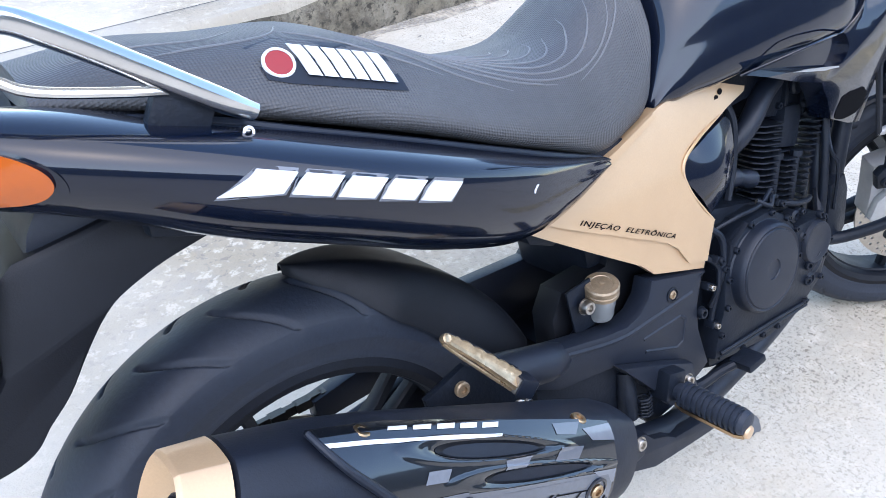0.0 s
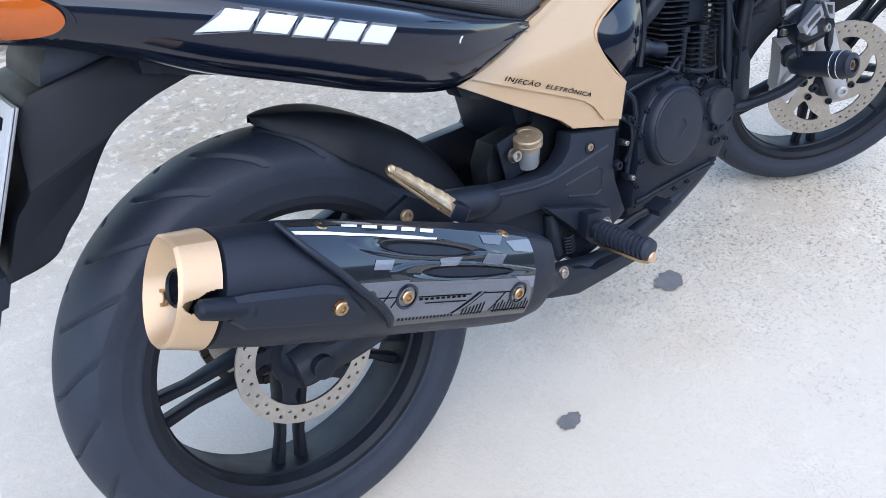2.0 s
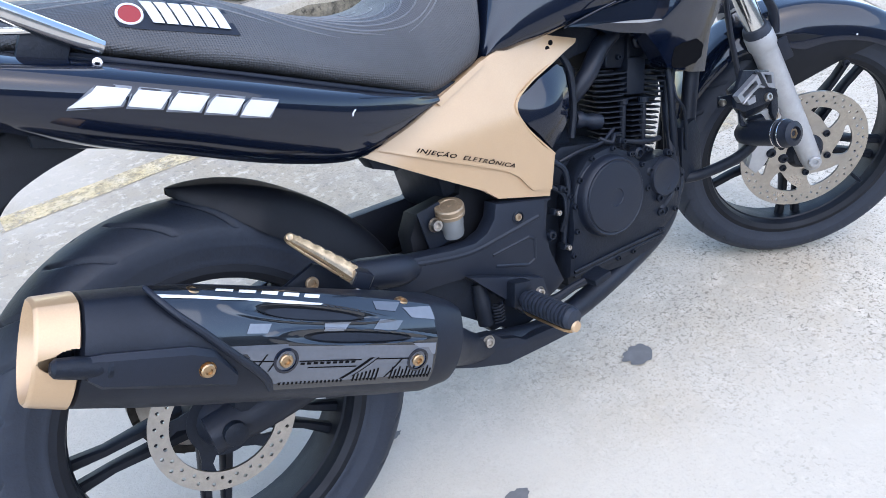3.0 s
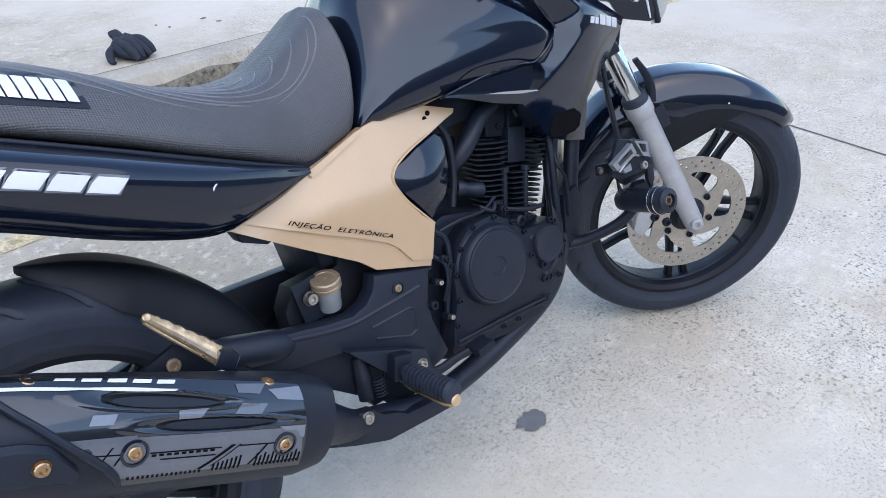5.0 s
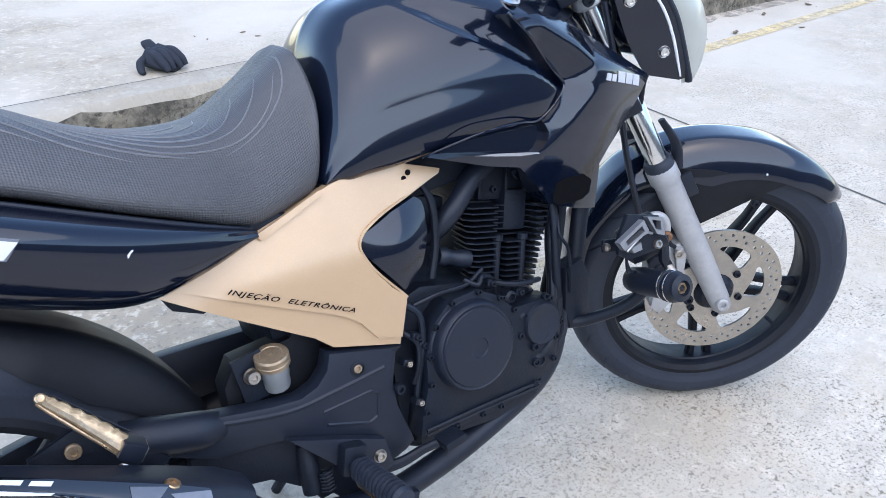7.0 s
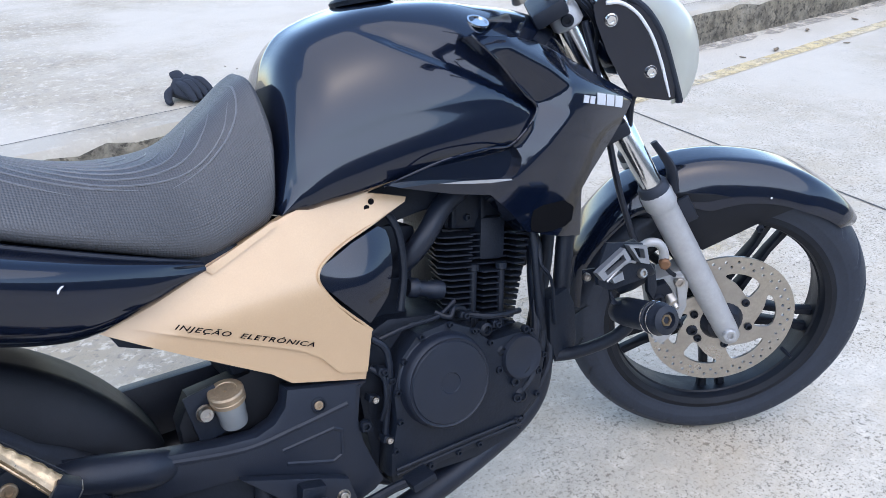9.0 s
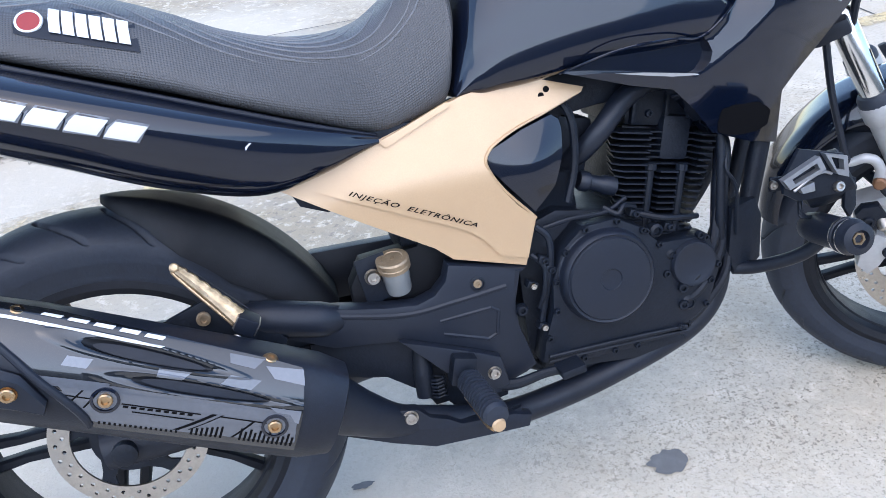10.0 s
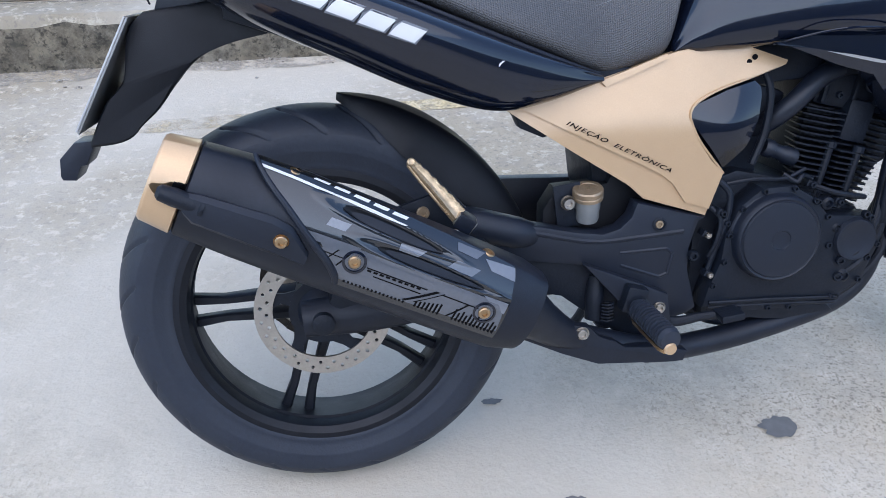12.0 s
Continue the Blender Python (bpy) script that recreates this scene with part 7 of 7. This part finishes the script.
hb = part("handlebar", front(bm), MATT, bike, "black handlebar")
part("grip", front(tube(bmesh.new(), [FK * 0.76 + Vector((-0.063, -0.37, 0.055)), FK * 0.76 + Vector((-0.043, -0.27, 0.059))], 0.017, 14)), RUBBER, hb)
part("brake_lever", front(tube(bmesh.new(), [FK * 0.76 + Vector((0.02, -0.22, 0.03)), FK * 0.76 + Vector((0.03, -0.28, 0.03)), FK * 0.76 + Vector((0.0, -0.37, 0.03))], [0.008, 0.006, 0.006], 8)), STEEL, hb)
part("mirror_stub", front(tube(bmesh.new(), [FK * 0.76 + Vector((-0.02, -0.20, 0.07)), FK * 0.76 + Vector((-0.03, -0.21, 0.14))], 0.005, 8)), STEEL, hb)
part("switch_box", front(block(bmesh.new(), (0.03, 0.05, 0.04), Matrix.Translation(FK * 0.76 + Vector((-0.02, -0.23, 0.055))), 0.006)), SATIN, hb)

for s in (-1, 1):
    bm = lathe(bmesh.new(), [(0.021, 0.658), (0.025, 0.662), (0.025, 0.685), (0.022, 0.692), (0.017, 0.694), (0.015, 0.702), (0.003, 0.703)], Vector((0, 0.080 * s, 0)), FK, 20)
    cl = part("fork_clamp", front(bm), ALLOY, bike, "grey fork clamp and cap")
    bolt("clamp_bolt", FRONT @ (FK * 0.675 + Vector((0, 0.105 * s, 0))), STEER @ Vector((0, s, 0)), 0.010, 0.006, DARK, cl)
part("lever_perch", front(tube(bmesh.new(), [(-0.372, -0.10, 0.70), (-0.368, -0.105, 0.66), (-0.362, -0.10, 0.642)], [0.007, 0.009, 0.013], 12)), STEEL, hb, "bright lever perch")
part("front_hose", front(tube(bmesh.new(), [(-0.362, -0.09, 0.66), (-0.385, -0.07, 0.665), (-0.395, -0.03, 0.68), (-0.38, 0.03, 0.70)], 0.006, 8)), DARK, hb)

# headlamp: shell, side plates with a pale strip, cloudy lens
def lampring(x, w, z0, z1, n=28, p=2.6):
    c, h = (z0 + z1) / 2, (z1 - z0) / 2
    out = []
    for j in range(n):
        a = 2 * math.pi * j / n
        ca, sa = math.cos(a), math.sin(a)
        out.append(Vector((x, w * math.copysign(abs(ca) ** (2 / p), ca), c + h * math.copysign(abs(sa) ** (2 / p), sa))))
    return out


def leaned(bm):
    for v in bm.verts:
        v.co.x += -0.40 * (v.co.z - 0.54)
    return front(bm)


LAMP_EDGE = [(0.462, -0.121), (0.473, -0.123), (0.535, -0.141), (0.572, -0.154), (0.600, -0.170), (0.618, -0.186), (0.640, -0.215)]
bm = bmesh.new()
loft(bm, [lampring(x, w, a, b) for x, w, a, b in ((-0.255, 0.05, 0.52, 0.60), (-0.235, 0.075, 0.495, 0.625), (-0.19, 0.090, 0.480, 0.632), (-0.160, 0.094, 0.470, 0.636))])
lampb = part("headlamp", leaned(bm), GLOSS, bike, "black headlamp shell with a cloudy lens", sharp=50)
SIDE = [(-0.254, 0.625), (-0.246, 0.634), (-0.225, 0.636), (-0.186, 0.618), (-0.170, 0.600), (-0.154, 0.572), (-0.141, 0.535), (-0.130, 0.495), (-0.121, 0.470), (-0.135, 0.466), (-0.195, 0.480), (-0.212, 0.510), (-0.233, 0.552), (-0.250, 0.600)]
for sgn in (-1, 1):
    plate = part("side_plate", front(sheet(bmesh.new(), SIDE, lambda x, z: sgn * (0.106 - 0.10 * max(0, -0.19 - x) ** 1.2 - 0.2 * max(0, 0.49 - z)), 0.012 if sgn < 0 else -0.012, 0.012)), GLOSS, lampb, "black plastic side plate", sharp=60)
    strip_pts = [(-0.236, 0.628), (-0.214, 0.626), (-0.192, 0.611), (-0.176, 0.590), (-0.163, 0.565), (-0.151, 0.532), (-0.142, 0.500), (-0.135, 0.474)]
    part("pale_strip", front(tube(bmesh.new(), [(x, sgn * 0.1065, z) for x, z in strip_pts], [0.0032, 0.003, 0.0026, 0.0026, 0.0026, 0.0026, 0.0024, 0.0016], 8)), WHITE, plate, "pale strip")
    part("lamp_rim", front(tube(bmesh.new(), [(x + 0.003, sgn * 0.101, z) for z, x in LAMP_EDGE], 0.006, 10)), SATIN, lampb)
bm = bmesh.new()
grid = []
for i in range(25):
    z = 0.468 + 0.172 * i / 24
    xe = lerp(LAMP_EDGE, z)[0]
    bulge = 0.080 * (math.sin(math.pi * min(1, max(0, (z - 0.455) / 0.20))) ** 0.35)
    grid.append([(xe - 0.004 + bulge * max(0, 1 - (u / 12) ** 2) ** 0.55, 0.100 * u / 12, z + 0.012 * (u / 12) ** 2 * (z - 0.54) / 0.1) for u in range(-12, 13)])
loft(bm, grid, caps=False, closed=False)
g = bmesh.ops.extrude_face_region(bm, geom=bm.faces[:])
bmesh.ops.translate(bm, verts=[e for e in g["geom"] if isinstance(e, bmesh.types.BMVert)], vec=(-0.004, 0, 0))
LENS = material("cloudy_lamp_lens", (0.58, 0.585, 0.52), 0.30, coat=0.5, grain=(30, 0.08), stain=(12, 0.15))
LENS.node_tree.nodes["Principled BSDF"].inputs["Transmission Weight"].default_value = 0.45
LENS.node_tree.nodes["Principled BSDF"].inputs["IOR"].default_value = 1.2
part("lamp_lens", front(bm), LENS, lampb, "cloudy pale headlamp lens", sharp=60)
part("reflector", leaned(lathe(bmesh.new(), [(0.072, 0.0), (0.060, -0.015), (0.035, -0.030), (0.010, -0.036)], (-0.148, 0, 0.552), (1, 0, 0), 28)), ALLOY, lampb, "dull reflector bowl")
for x, z in ((-0.228, 0.602), (-0.166, 0.517)):
    bolt("lamp_screw", FRONT @ Vector((x, -0.1055, z)), STEER @ Vector((0, -1, 0)), 0.008, 0.006, CHROME, lampb, "chrome screw", 0.010)
part("lamp_stay", front(tube(bmesh.new(), [FK * 0.47 + Vector((0.01, -0.09, 0)), (-0.19, -0.09, 0.47), (-0.17, -0.085, 0.50)], 0.006, 8)), DARK, lampb)
part("dash", front(block(bmesh.new(), (0.09, 0.16, 0.05), Matrix.Translation((-0.27, 0, 0.685)) @ pose(0, 0, 0, 0, 30, 0), 0.012)), SATIN, bike, "black instrument pod")
for k in range(3):
    part("cable", front(tube(bmesh.new(), [(-0.30, -0.05 - 0.03 * k, 0.66), (-0.25, -0.08, 0.62 - 0.01 * k), (-0.245, -0.07, 0.55), (-0.27, -0.03, 0.47)], 0.004, 8)), DARK, bike)
